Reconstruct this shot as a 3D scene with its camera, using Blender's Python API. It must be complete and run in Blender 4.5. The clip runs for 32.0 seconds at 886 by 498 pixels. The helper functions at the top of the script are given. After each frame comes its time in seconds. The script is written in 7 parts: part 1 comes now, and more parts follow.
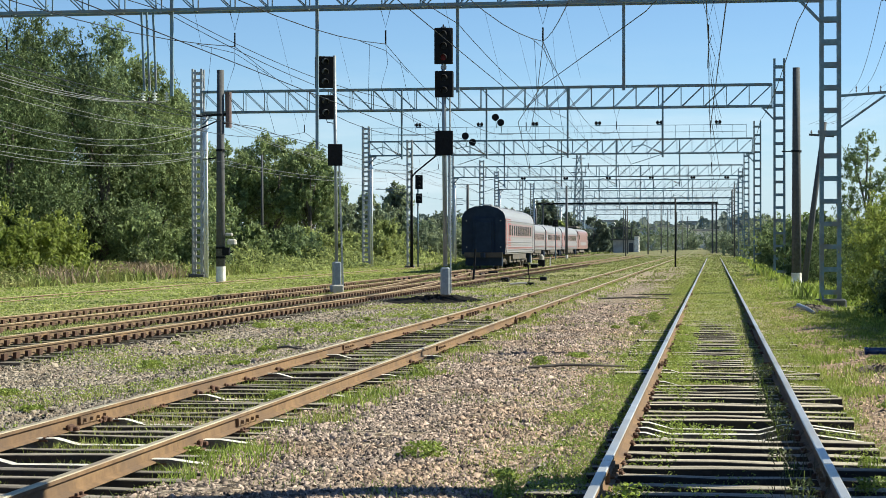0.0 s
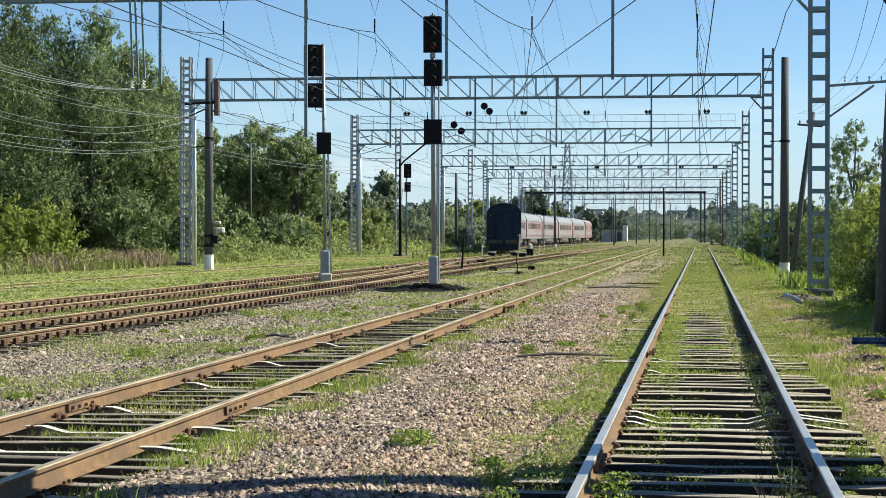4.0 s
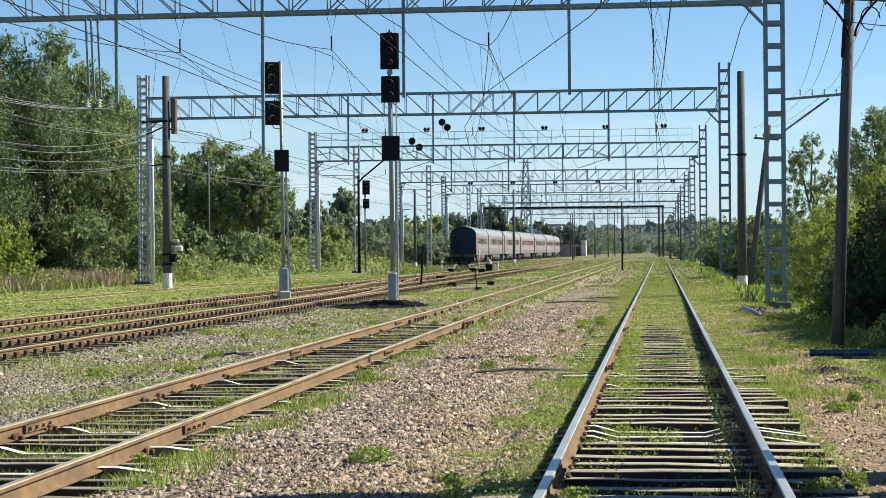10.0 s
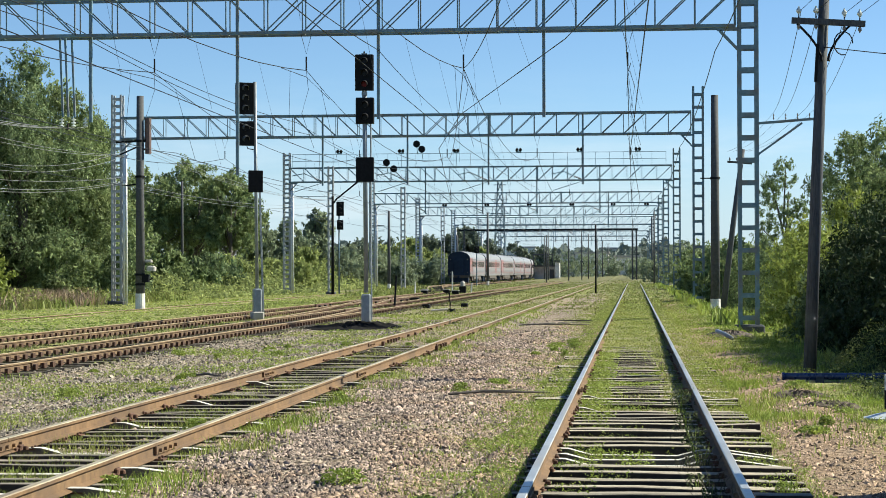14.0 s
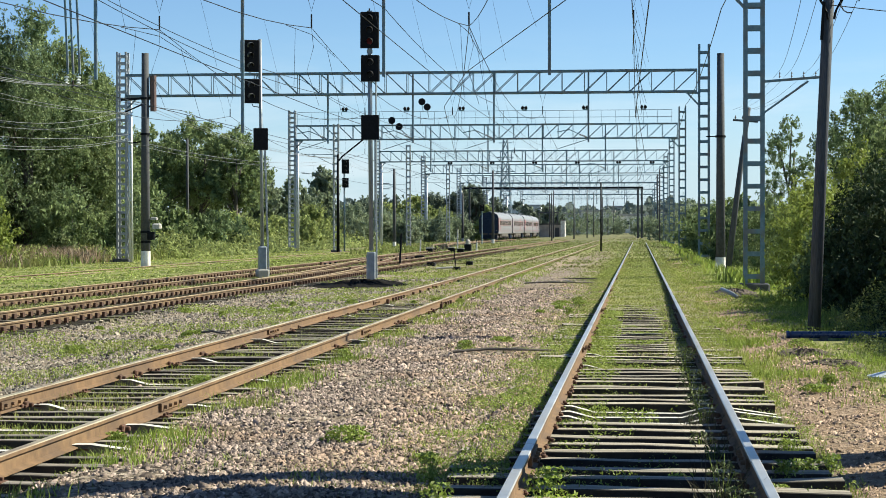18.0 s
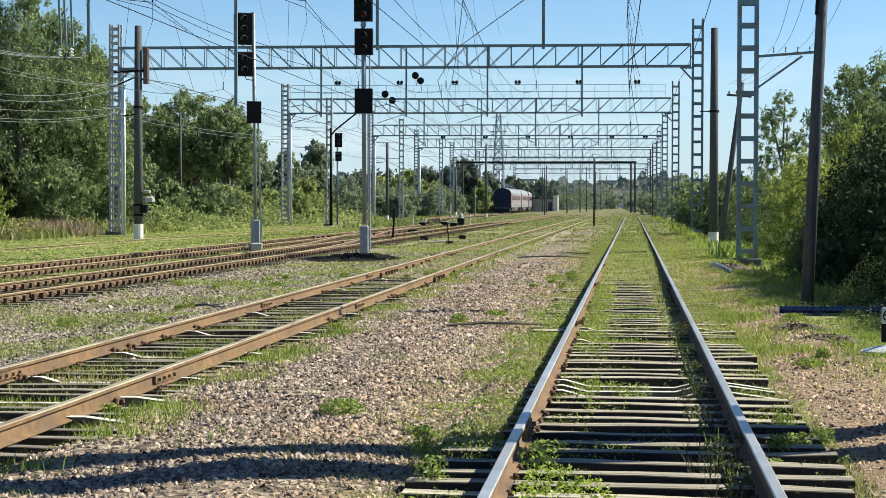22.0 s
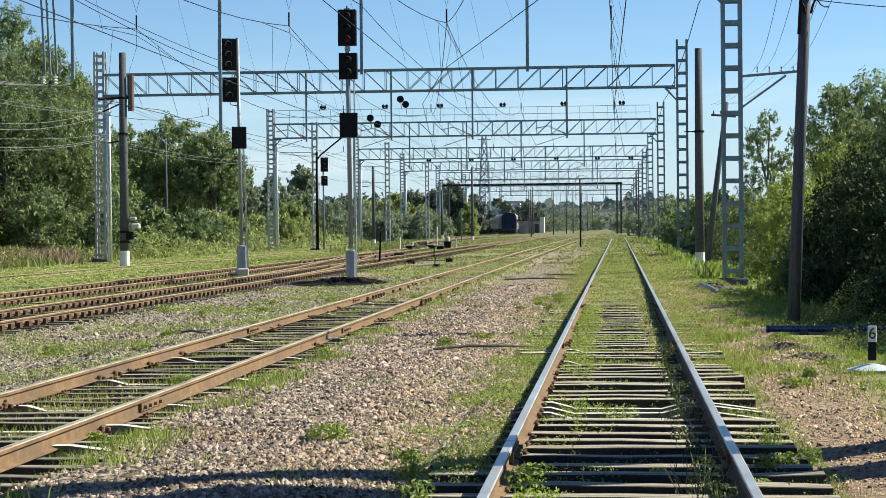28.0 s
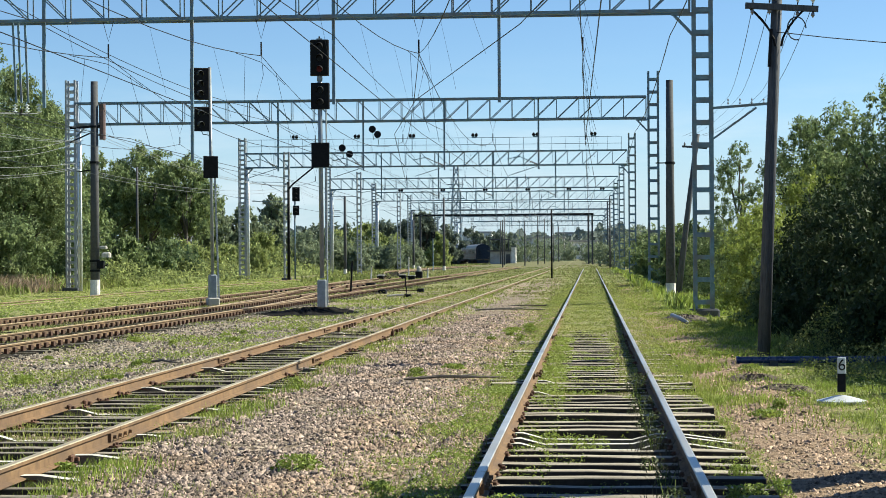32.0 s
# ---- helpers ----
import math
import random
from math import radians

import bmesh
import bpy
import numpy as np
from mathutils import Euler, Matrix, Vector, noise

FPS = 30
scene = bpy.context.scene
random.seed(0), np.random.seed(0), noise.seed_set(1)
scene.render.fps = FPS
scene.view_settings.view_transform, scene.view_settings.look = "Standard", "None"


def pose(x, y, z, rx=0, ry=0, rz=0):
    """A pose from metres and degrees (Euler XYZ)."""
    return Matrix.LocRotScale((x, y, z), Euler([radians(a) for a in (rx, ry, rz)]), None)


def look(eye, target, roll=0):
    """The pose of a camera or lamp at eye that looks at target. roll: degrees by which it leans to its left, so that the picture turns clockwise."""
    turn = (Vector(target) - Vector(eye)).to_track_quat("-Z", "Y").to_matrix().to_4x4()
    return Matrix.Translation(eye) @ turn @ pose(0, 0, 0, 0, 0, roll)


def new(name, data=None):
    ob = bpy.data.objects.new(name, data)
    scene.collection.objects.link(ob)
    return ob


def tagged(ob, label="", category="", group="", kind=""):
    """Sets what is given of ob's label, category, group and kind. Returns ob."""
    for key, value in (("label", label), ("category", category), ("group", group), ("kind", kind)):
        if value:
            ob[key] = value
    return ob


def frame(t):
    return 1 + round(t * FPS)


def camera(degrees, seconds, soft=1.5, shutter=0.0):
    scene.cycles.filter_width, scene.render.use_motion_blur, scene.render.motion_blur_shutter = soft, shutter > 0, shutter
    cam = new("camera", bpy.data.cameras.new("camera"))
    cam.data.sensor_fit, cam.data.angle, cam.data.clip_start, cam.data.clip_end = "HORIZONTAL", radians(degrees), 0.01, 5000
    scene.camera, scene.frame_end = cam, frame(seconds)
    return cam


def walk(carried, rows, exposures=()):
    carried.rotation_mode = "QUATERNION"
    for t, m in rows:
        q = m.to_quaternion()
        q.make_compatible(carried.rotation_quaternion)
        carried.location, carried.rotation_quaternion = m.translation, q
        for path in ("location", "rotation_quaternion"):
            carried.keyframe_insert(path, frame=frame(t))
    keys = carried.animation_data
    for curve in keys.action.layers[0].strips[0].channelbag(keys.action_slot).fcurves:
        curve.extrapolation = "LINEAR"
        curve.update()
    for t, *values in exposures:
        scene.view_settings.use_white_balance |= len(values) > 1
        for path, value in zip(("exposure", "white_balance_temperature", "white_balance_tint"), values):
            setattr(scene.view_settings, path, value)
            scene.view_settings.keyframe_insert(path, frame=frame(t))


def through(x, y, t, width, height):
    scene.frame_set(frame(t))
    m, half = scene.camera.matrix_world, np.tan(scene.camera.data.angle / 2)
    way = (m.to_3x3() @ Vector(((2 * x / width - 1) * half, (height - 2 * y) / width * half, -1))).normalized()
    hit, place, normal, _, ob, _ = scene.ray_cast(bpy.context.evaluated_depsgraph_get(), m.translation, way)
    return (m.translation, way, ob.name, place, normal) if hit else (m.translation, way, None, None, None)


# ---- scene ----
cam = camera(26.73, 32.0, soft=0.85)


def aim(x, y, z, left, up, roll):
    """A hand-held pose: degrees to the left of the tracks, degrees upwards, roll."""
    a, b = radians(left), radians(up)
    return look((x, y, z), (x - 50 * math.sin(a) * math.cos(b), y + 50 * math.cos(a) * math.cos(b), z + 50 * math.sin(b)), roll)


walk(cam, [
    (0, aim(-0.019, -0.001, 1.757, 8.262, -0.113, -0.081)),
    (0.5, aim(-0.018, -0.001, 1.758, 8.156, -0.167, -0.182)),
    (1, aim(-0.019, -0.001, 1.757, 8.104, -0.190, -0.176)),
    (1.5, aim(-0.015, -0.001, 1.761, 8.143, -0.245, -0.114)),
    (2, aim(-0.016, 0.001, 1.758, 8.167, -0.335, -0.048)),
    (2.5, aim(-0.014, -0.009, 1.757, 8.174, -0.447, 0.027)),
    (3, aim(-0.020, -0.009, 1.757, 8.124, -0.472, 0.068)),
    (3.5, aim(-0.024, -0.001, 1.757, 8.056, -0.441, 0.087)),
    (5.5, aim(-0.018, -0.006, 1.754, 7.141, -0.559, 0.048)),
    (6, aim(-0.019, 0.015, 1.759, 6.944, -0.451, 0.041)),
    (6.5, aim(-0.016, -0.005, 1.757, 6.871, -0.289, -0.020)),
    (7, aim(-0.017, -0.000, 1.758, 6.825, -0.148, -0.144)),
    (7.5, aim(-0.010, -0.003, 1.757, 6.779, -0.078, -0.249)),
    (8, aim(-0.010, -0.009, 1.760, 6.738, 0.028, -0.281)),
    (8.5, aim(-0.014, 0.010, 1.758, 6.701, 0.154, -0.234)),
    (9, aim(-0.014, 0.011, 1.760, 6.661, 0.164, -0.244)),
    (9.5, aim(-0.011, 0.002, 1.758, 6.666, 0.088, -0.358)),
    (10, aim(-0.007, 0.001, 1.758, 6.652, 0.033, -0.466)),
    (10.5, aim(-0.005, -0.010, 1.759, 6.592, 0.099, -0.515)),
    (11, aim(-0.004, -0.002, 1.758, 6.509, 0.218, -0.534)),
    (11.5, aim(-0.004, 0.014, 1.757, 6.395, 0.348, -0.535)),
    (12, aim(0.001, 0.005, 1.756, 6.306, 0.443, -0.536)),
    (12.5, aim(-0.001, -0.006, 1.760, 6.217, 0.531, -0.460)),
    (13, aim(0.000, -0.005, 1.761, 6.136, 0.645, -0.350)),
    (13.5, aim(-0.004, -0.013, 1.762, 6.007, 0.716, -0.177)),
    (14, aim(-0.003, 0.014, 1.756, 5.846, 0.699, -0.147)),
    (14.5, aim(-0.000, -0.001, 1.758, 5.760, 0.600, -0.191)),
    (16.5, aim(0.002, -0.004, 1.755, 5.787, -0.161, -0.140)),
    (17, aim(0.004, 0.001, 1.751, 5.826, -0.360, -0.179)),
    (17.5, aim(0.007, 0.014, 1.750, 5.912, -0.470, -0.144)),
    (18, aim(0.007, 0.001, 1.755, 6.012, -0.591, -0.052)),
    (18.5, aim(-0.000, 0.010, 1.751, 6.092, -0.746, 0.064)),
    (19, aim(-0.006, 0.008, 1.750, 6.118, -0.928, 0.064)),
    (19.5, aim(-0.005, 0.010, 1.748, 6.114, -1.030, -0.047)),
    (20, aim(-0.006, 0.011, 1.750, 6.041, -1.056, -0.103)),
    (20.5, aim(-0.006, 0.006, 1.754, 5.980, -1.053, -0.101)),
    (21, aim(-0.012, 0.004, 1.750, 5.927, -1.119, 0.008)),
    (21.5, aim(-0.007, 0.006, 1.748, 5.871, -1.265, 0.083)),
    (22, aim(-0.009, 0.003, 1.751, 5.788, -1.388, 0.136)),
    (22.5, aim(-0.010, 0.009, 1.751, 5.717, -1.436, 0.126)),
    (23, aim(-0.014, -0.001, 1.753, 5.697, -1.422, 0.173)),
    (23.5, aim(-0.016, 0.018, 1.749, 5.706, -1.416, 0.156)),
    (24, aim(-0.013, 0.003, 1.752, 5.740, -1.408, 0.061)),
    (24.5, aim(-0.008, -0.002, 1.751, 5.777, -1.295, -0.064)),
    (25, aim(-0.005, 0.006, 1.754, 5.800, -1.099, -0.166)),
    (25.5, aim(-0.011, 0.015, 1.755, 5.772, -0.911, -0.243)),
    (27.5, aim(0.004, 0.008, 1.754, 5.528, -0.768, -0.505)),
    (28, aim(0.008, 0.023, 1.755, 5.389, -0.681, -0.545)),
    (28.5, aim(0.011, 0.006, 1.754, 5.201, -0.525, -0.511)),
    (29, aim(0.011, 0.016, 1.754, 5.013, -0.355, -0.473)),
    (29.5, aim(0.013, 0.011, 1.754, 4.842, -0.260, -0.520)),
    (30, aim(0.011, 0.009, 1.755, 4.685, -0.243, -0.565)),
    (30.5, aim(0.012, 0.014, 1.756, 4.591, -0.264, -0.579)),
    (31, aim(0.011, 0.016, 1.755, 4.541, -0.206, -0.553)),
    (31.5, aim(0.015, 0.011, 1.757, 4.518, -0.019, -0.477)),
    (32, aim(0.013, 0.006, 1.758, 4.506, 0.238, -0.333)),
], exposures=[(0, 1.22, 6450, 3), (32, 1.22, 6450, 3)])

# ---- world, sun, exposure ----
SUN_EL, SUN_AZ = radians(38), radians(67)      # height; clockwise from the tracks' direction (+Y)
world = bpy.data.worlds.new("sky")
scene.world = world
world.use_nodes = True
wn = world.node_tree
sky = wn.nodes.new("ShaderNodeTexSky")
sky.sky_type, sky.sun_disc, sky.sun_elevation, sky.sun_rotation = "NISHITA", False, SUN_EL, SUN_AZ
sky.air_density, sky.dust_density, sky.ozone_density, sky.altitude = 0.85, 0.0, 3.2, 200
tint = wn.nodes.new("ShaderNodeMixRGB")
tint.blend_type, tint.inputs[0].default_value, tint.inputs[2].default_value = "MULTIPLY", 1.0, (0.90, 0.99, 1.12, 1)
wn.links.new(sky.outputs[0], tint.inputs[1])
# thin white haze low in the sky
wtc, wsep = wn.nodes.new("ShaderNodeTexCoord"), wn.nodes.new("ShaderNodeSeparateXYZ")
wn.links.new(wtc.outputs["Generated"], wsep.inputs[0])
wr = wn.nodes.new("ShaderNodeMapRange")
wr.interpolation_type = "SMOOTHSTEP"
wr.inputs[1].default_value, wr.inputs[2].default_value, wr.inputs[3].default_value, wr.inputs[4].default_value = 0.10, -0.01, 0.0, 0.9
wn.links.new(wsep.outputs[2], wr.inputs[0])
haze = wn.nodes.new("ShaderNodeMixRGB")
haze.inputs[2].default_value = (5.0, 6.05, 7.1, 1)
wn.links.new(wr.outputs[0], haze.inputs[0])
wn.links.new(tint.outputs[0], haze.inputs[1])
# faint wisps of cloud towards the horizon
wmap, wno = wn.nodes.new("ShaderNodeMapping"), wn.nodes.new("ShaderNodeTexNoise")
wmap.inputs["Scale"].default_value = (5, 5, 26)
wno.inputs["Scale"].default_value, wno.inputs["Detail"].default_value, wno.inputs["Roughness"].default_value = 1.6, 7, 0.62
wn.links.new(wtc.outputs["Generated"], wmap.inputs[0])
wn.links.new(wmap.outputs[0], wno.inputs[0])
wcl = wn.nodes.new("ShaderNodeMapRange")
wcl.inputs[1].default_value, wcl.inputs[2].default_value, wcl.inputs[3].default_value, wcl.inputs[4].default_value = 0.46, 0.74, 0.0, 0.6
wn.links.new(wno.outputs[0], wcl.inputs[0])
wlow = wn.nodes.new("ShaderNodeMapRange")
wlow.interpolation_type = "SMOOTHSTEP"
wlow.inputs[1].default_value, wlow.inputs[2].default_value = 0.115, 0.03
wn.links.new(wsep.outputs[2], wlow.inputs[0])
wmul = wn.nodes.new("ShaderNodeMath")
wmul.operation = "MULTIPLY"
wn.links.new(wcl.outputs[0], wmul.inputs[0])
wn.links.new(wlow.outputs[0], wmul.inputs[1])
cloud = wn.nodes.new("ShaderNodeMixRGB")
cloud.inputs[2].default_value = (7.0, 7.7, 8.5, 1)
wn.links.new(wmul.outputs[0], cloud.inputs[0])
wn.links.new(haze.outputs[0], cloud.inputs[1])
wn.links.new(cloud.outputs[0], wn.nodes["Background"].inputs[0])
wn.nodes["Background"].inputs[1].default_value = 0.053
lamp = bpy.data.lights.new("sun", "SUN")
lamp.energy, lamp.angle, lamp.color = 4.6, radians(0.53), (1.0, 0.92, 0.76)
sun = new("sun", lamp)
sd = Vector((math.sin(SUN_AZ) * math.cos(SUN_EL), math.cos(SUN_AZ) * math.cos(SUN_EL), math.sin(SUN_EL)))
sun.matrix_world = look(sd * 200, (0, 0, 0))


# ---- materials ----
def mat(name, c1, c2, scale=8.0, rough=0.8, metal=0.0, bump=0.2, c3=None, scale3=0.7, amount3=0.5, island=0.0, obj=0.0,
        spec=0.5, detail=6.0, stretch=(1, 1, 1), through=0.0, bump_d=0.02):
    """A surface with grain (c1, c2), larger stains (c3), variation between pieces, roughness and relief."""
    m = bpy.data.materials.new(name)
    m.use_nodes = True
    n, l = m.node_tree.nodes, m.node_tree.links
    b = n["Principled BSDF"]
    tc = n.new("ShaderNodeTexCoord")
    mp = n.new("ShaderNodeMapping")
    mp.inputs["Scale"].default_value = stretch
    l.new(tc.outputs["Object"], mp.inputs[0])
    t1 = n.new("ShaderNodeTexNoise")
    t1.inputs["Scale"].default_value, t1.inputs["Detail"].default_value, t1.inputs["Roughness"].default_value = scale, detail, 0.65
    l.new(mp.outputs[0], t1.inputs[0])
    r1 = n.new("ShaderNodeValToRGB")
    r1.color_ramp.elements[0].position, r1.color_ramp.elements[1].position = 0.33, 0.67
    r1.color_ramp.elements[0].color, r1.color_ramp.elements[1].color = (*c1, 1), (*c2, 1)
    l.new(t1.outputs[0], r1.inputs[0])
    col = r1.outputs[0]
    if c3:
        t3 = n.new("ShaderNodeTexNoise")
        t3.inputs["Scale"].default_value, t3.inputs["Detail"].default_value = scale3, 4
        l.new(mp.outputs[0], t3.inputs[0])
        r3 = n.new("ShaderNodeValToRGB")
        r3.color_ramp.elements[0].position, r3.color_ramp.elements[1].position = 0.45, 0.62
        r3.color_ramp.elements[0].color, r3.color_ramp.elements[1].color = (0, 0, 0, 1), (amount3,) * 3 + (1,)
        l.new(t3.outputs[0], r3.inputs[0])
        mx = n.new("ShaderNodeMixRGB")
        l.new(r3.outputs[0], mx.inputs[0])
        l.new(col, mx.inputs[1])
        mx.inputs[2].default_value = (*c3, 1)
        col = mx.outputs[0]
    if island or obj:
        h = n.new("ShaderNodeHueSaturation")
        g = n.new("ShaderNodeNewGeometry" if island else "ShaderNodeObjectInfo")
        mr = n.new("ShaderNodeMapRange")
        k = island or obj
        mr.inputs[3].default_value, mr.inputs[4].default_value = 1 - k, 1 + k
        l.new(g.outputs["Random Per Island" if island else "Random"], mr.inputs[0])
        l.new(mr.outputs[0], h.inputs["Value"])
        l.new(col, h.inputs["Color"])
        col = h.outputs[0]
    l.new(col, b.inputs["Base Color"])
    rr = n.new("ShaderNodeMapRange")
    rr.inputs[3].default_value, rr.inputs[4].default_value = max(0.03, rough - 0.12), min(1, rough + 0.12)
    l.new(t1.outputs[0], rr.inputs[0])
    l.new(rr.outputs[0], b.inputs["Roughness"])
    b.inputs["Metallic"].default_value = metal
    b.inputs["Specular IOR Level"].default_value = spec
    if bump:
        bp = n.new("ShaderNodeBump")
        bp.inputs["Strength"].default_value, bp.inputs["Distance"].default_value = bump, bump_d
        l.new(t1.outputs[0], bp.inputs["Height"])
        l.new(bp.outputs[0], b.inputs["Normal"])
    if through:
        tr = n.new("ShaderNodeBsdfTranslucent")
        l.new(col, tr.inputs[0])
        ms = n.new("ShaderNodeMixShader")
        ms.inputs[0].default_value = through
        l.new(b.outputs[0], ms.inputs[1])
        l.new(tr.outputs[0], ms.inputs[2])
        l.new(ms.outputs[0], n["Material Output"].inputs[0])
    return m


M_STEEL = mat("galvanised_steel", (0.30, 0.33, 0.36), (0.45, 0.47, 0.50), 5, 0.5, 0.35, 0.1, (0.22, 0.2, 0.19), 1.2, 0.5)
M_STEEL_DK = mat("painted_lattice_steel", (0.095, 0.165, 0.215), (0.17, 0.255, 0.325), 6, 0.55, 0.25, 0.1, (0.16, 0.11, 0.08), 1.5, 0.5)
M_WIRE = mat("wire_copper", (0.014, 0.019, 0.026), (0.03, 0.036, 0.045), 8, 0.6, 0.2, 0, spec=0.15)
M_WIRE_LT = mat("aluminium_wire", (0.12, 0.127, 0.135), (0.21, 0.22, 0.23), 8, 0.55, 0.3, 0)
M_BLACK = mat("black_painted_metal", (0.005, 0.006, 0.008), (0.011, 0.012, 0.015), 12, 0.6, 0.0, 0.1, spec=0.12)
M_CONC = mat("concrete_pole", (0.34, 0.33, 0.31), (0.46, 0.44, 0.41), 9, 0.85, 0, 0.2, (0.2, 0.19, 0.18), 0.8, 0.5)
M_CONC_DK = mat("weathered_concrete", (0.056, 0.06, 0.068), (0.105, 0.11, 0.12), 9, 0.8, 0, 0.3, (0.078, 0.076, 0.075), 0.8, 0.6, spec=0.15)
M_WHITE = mat("whitewash", (0.62, 0.62, 0.6), (0.78, 0.77, 0.74), 14, 0.8, 0, 0.2, (0.4, 0.37, 0.33), 3, 0.5)
M_TUBE = mat("bright_zinc_tube", (0.66, 0.69, 0.72), (0.8, 0.82, 0.85), 5, 0.45, 0.2, 0.05)
M_WOODPOLE = mat("tarred_pole_wood", (0.042, 0.047, 0.058), (0.098, 0.105, 0.12), 10, 0.75, 0, 0.4, (0.115, 0.118, 0.125), 2, 0.3, stretch=(6, 6, 0.5), spec=0.15)
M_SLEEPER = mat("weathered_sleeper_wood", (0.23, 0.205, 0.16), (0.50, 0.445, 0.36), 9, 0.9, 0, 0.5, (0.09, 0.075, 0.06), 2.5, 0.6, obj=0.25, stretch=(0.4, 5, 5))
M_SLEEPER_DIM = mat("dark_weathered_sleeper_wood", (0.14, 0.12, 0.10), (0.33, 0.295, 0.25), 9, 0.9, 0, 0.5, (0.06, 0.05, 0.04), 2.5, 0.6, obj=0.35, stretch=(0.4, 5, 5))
# Sleeper sides: tar, darkened further for the shade on their fronts.
M_TAR_SHADED = mat("tarred_shaded_sleeper_side", (0.014, 0.012, 0.010), (0.045, 0.038, 0.031), 9, 0.9, 0, 0.4, obj=0.2)
M_SLEEPER_C = mat("concrete_sleeper", (0.42, 0.41, 0.38), (0.58, 0.56, 0.52), 14, 0.9, 0, 0.3, (0.3, 0.27, 0.23), 3, 0.5, obj=0.1)
M_RUST = mat("rusty_rail", (0.112, 0.066, 0.033), (0.21, 0.128, 0.066), 7, 0.85, 0.1, 0.2, (0.085, 0.055, 0.038), 1.2, 0.6)
M_RUST_OLD = mat("dark_rusted_rail", (0.10, 0.064, 0.036), (0.19, 0.125, 0.072), 7, 0.9, 0.1, 0.2, (0.04, 0.027, 0.02), 1.2, 0.5)
M_RAILTOP_OLD = mat("yellowish_rusty_rail_head", (0.26, 0.195, 0.11), (0.39, 0.305, 0.18), 3, 0.6, 0.2, 0.05, (0.18, 0.12, 0.07), 0.9, 0.5)
M_RUST_DK = mat("rusty_fastening", (0.05, 0.025, 0.018), (0.12, 0.06, 0.035), 20, 0.9, 0.1, 0.3, obj=0.3)
M_RAILTOP = mat("polished_rail_head", (0.37, 0.385, 0.40), (0.53, 0.55, 0.57), 3, 0.36, 0.55, 0.03, (0.36, 0.30, 0.21), 0.3, 0.5)
M_RAILTOP_DULL = mat("dull_rail_head", (0.35, 0.302, 0.205), (0.49, 0.433, 0.305), 3, 0.5, 0.5, 0.05, (0.18, 0.11, 0.07), 0.9, 0.5)
M_STONE = mat("ballast_stone", (0.092, 0.071, 0.061), (0.375, 0.294, 0.247), 25, 0.9, 0, 0.3, (0.20, 0.135, 0.09), 0.7, 0.6, island=0.85)
M_STONE_GREY = mat("grey_ballast_stone", (0.11, 0.096, 0.08), (0.27, 0.237, 0.195), 25, 0.9, 0, 0.3, (0.16, 0.125, 0.09), 0.7, 0.5, island=0.8)
M_STONE_RED = mat("reddish_gravel_stone", (0.205, 0.148, 0.106), (0.42, 0.305, 0.225), 25, 0.9, 0, 0.3, (0.2, 0.13, 0.085), 1.5, 0.6, island=0.7)
M_GRASS = mat("grass_blades", (0.155, 0.205, 0.04), (0.31, 0.36, 0.09), 1.2, 0.6, 0, 0, (0.33, 0.32, 0.115), 0.35, 0.5, island=0.45, through=0.35, spec=0.3)
M_WEED = mat("weed_leaves", (0.155, 0.22, 0.04), (0.31, 0.375, 0.085), 2, 0.55, 0, 0, island=0.35, through=0.42, spec=0.3)
M_WEED_LIME = mat("lime_green_weed_leaves", (0.21, 0.30, 0.04), (0.40, 0.48, 0.095), 2, 0.55, 0, 0, island=0.35, through=0.42, spec=0.3)
M_LUSH = mat("fresh_grass_blades", (0.15, 0.225, 0.034), (0.31, 0.38, 0.075), 1.2, 0.6, 0, 0, (0.30, 0.32, 0.09), 0.3, 0.6, island=0.4, through=0.35, spec=0.3)
M_MOWN = mat("mown_grass_blades", (0.20, 0.275, 0.06), (0.36, 0.42, 0.11), 0.9, 0.6, 0, 0, (0.36, 0.37, 0.13), 0.12, 0.6, island=0.35, through=0.4, spec=0.3)
M_HERB = mat("herb_leaves", (0.13, 0.175, 0.045), (0.26, 0.30, 0.095), 0.8, 0.6, 0, 0, (0.24, 0.21, 0.10), 0.25, 0.6, island=0.45, through=0.35, spec=0.2)
M_STALK = mat("dark_dry_stalks", (0.035, 0.04, 0.02), (0.10, 0.10, 0.06), 2, 0.7, 0, 0, (0.07, 0.06, 0.05), 0.6, 0.5, island=0.5, through=0.2, spec=0.2)
M_FLOWER = mat("faded_willowherb", (0.25, 0.18, 0.135), (0.41, 0.315, 0.235), 2, 0.8, 0, 0, (0.14, 0.13, 0.05), 0.5, 0.6, island=0.35, through=0.3)
M_LEAF = mat("willow_leaves", (0.08, 0.122, 0.048), (0.275, 0.342, 0.155), 0.5, 0.6, 0, 0, (0.255, 0.295, 0.135), 0.16, 0.6, island=0.45, through=0.33, spec=0.1)
M_LEAF_GREY = mat("silvery_willow_leaves", (0.10, 0.145, 0.07), (0.275, 0.34, 0.17), 0.5, 0.6, 0, 0, (0.10, 0.155, 0.065), 0.2, 0.6, island=0.45, through=0.35, spec=0.1)
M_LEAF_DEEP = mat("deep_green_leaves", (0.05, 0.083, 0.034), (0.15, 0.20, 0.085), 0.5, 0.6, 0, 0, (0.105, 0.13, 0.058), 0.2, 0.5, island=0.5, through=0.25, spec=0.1)
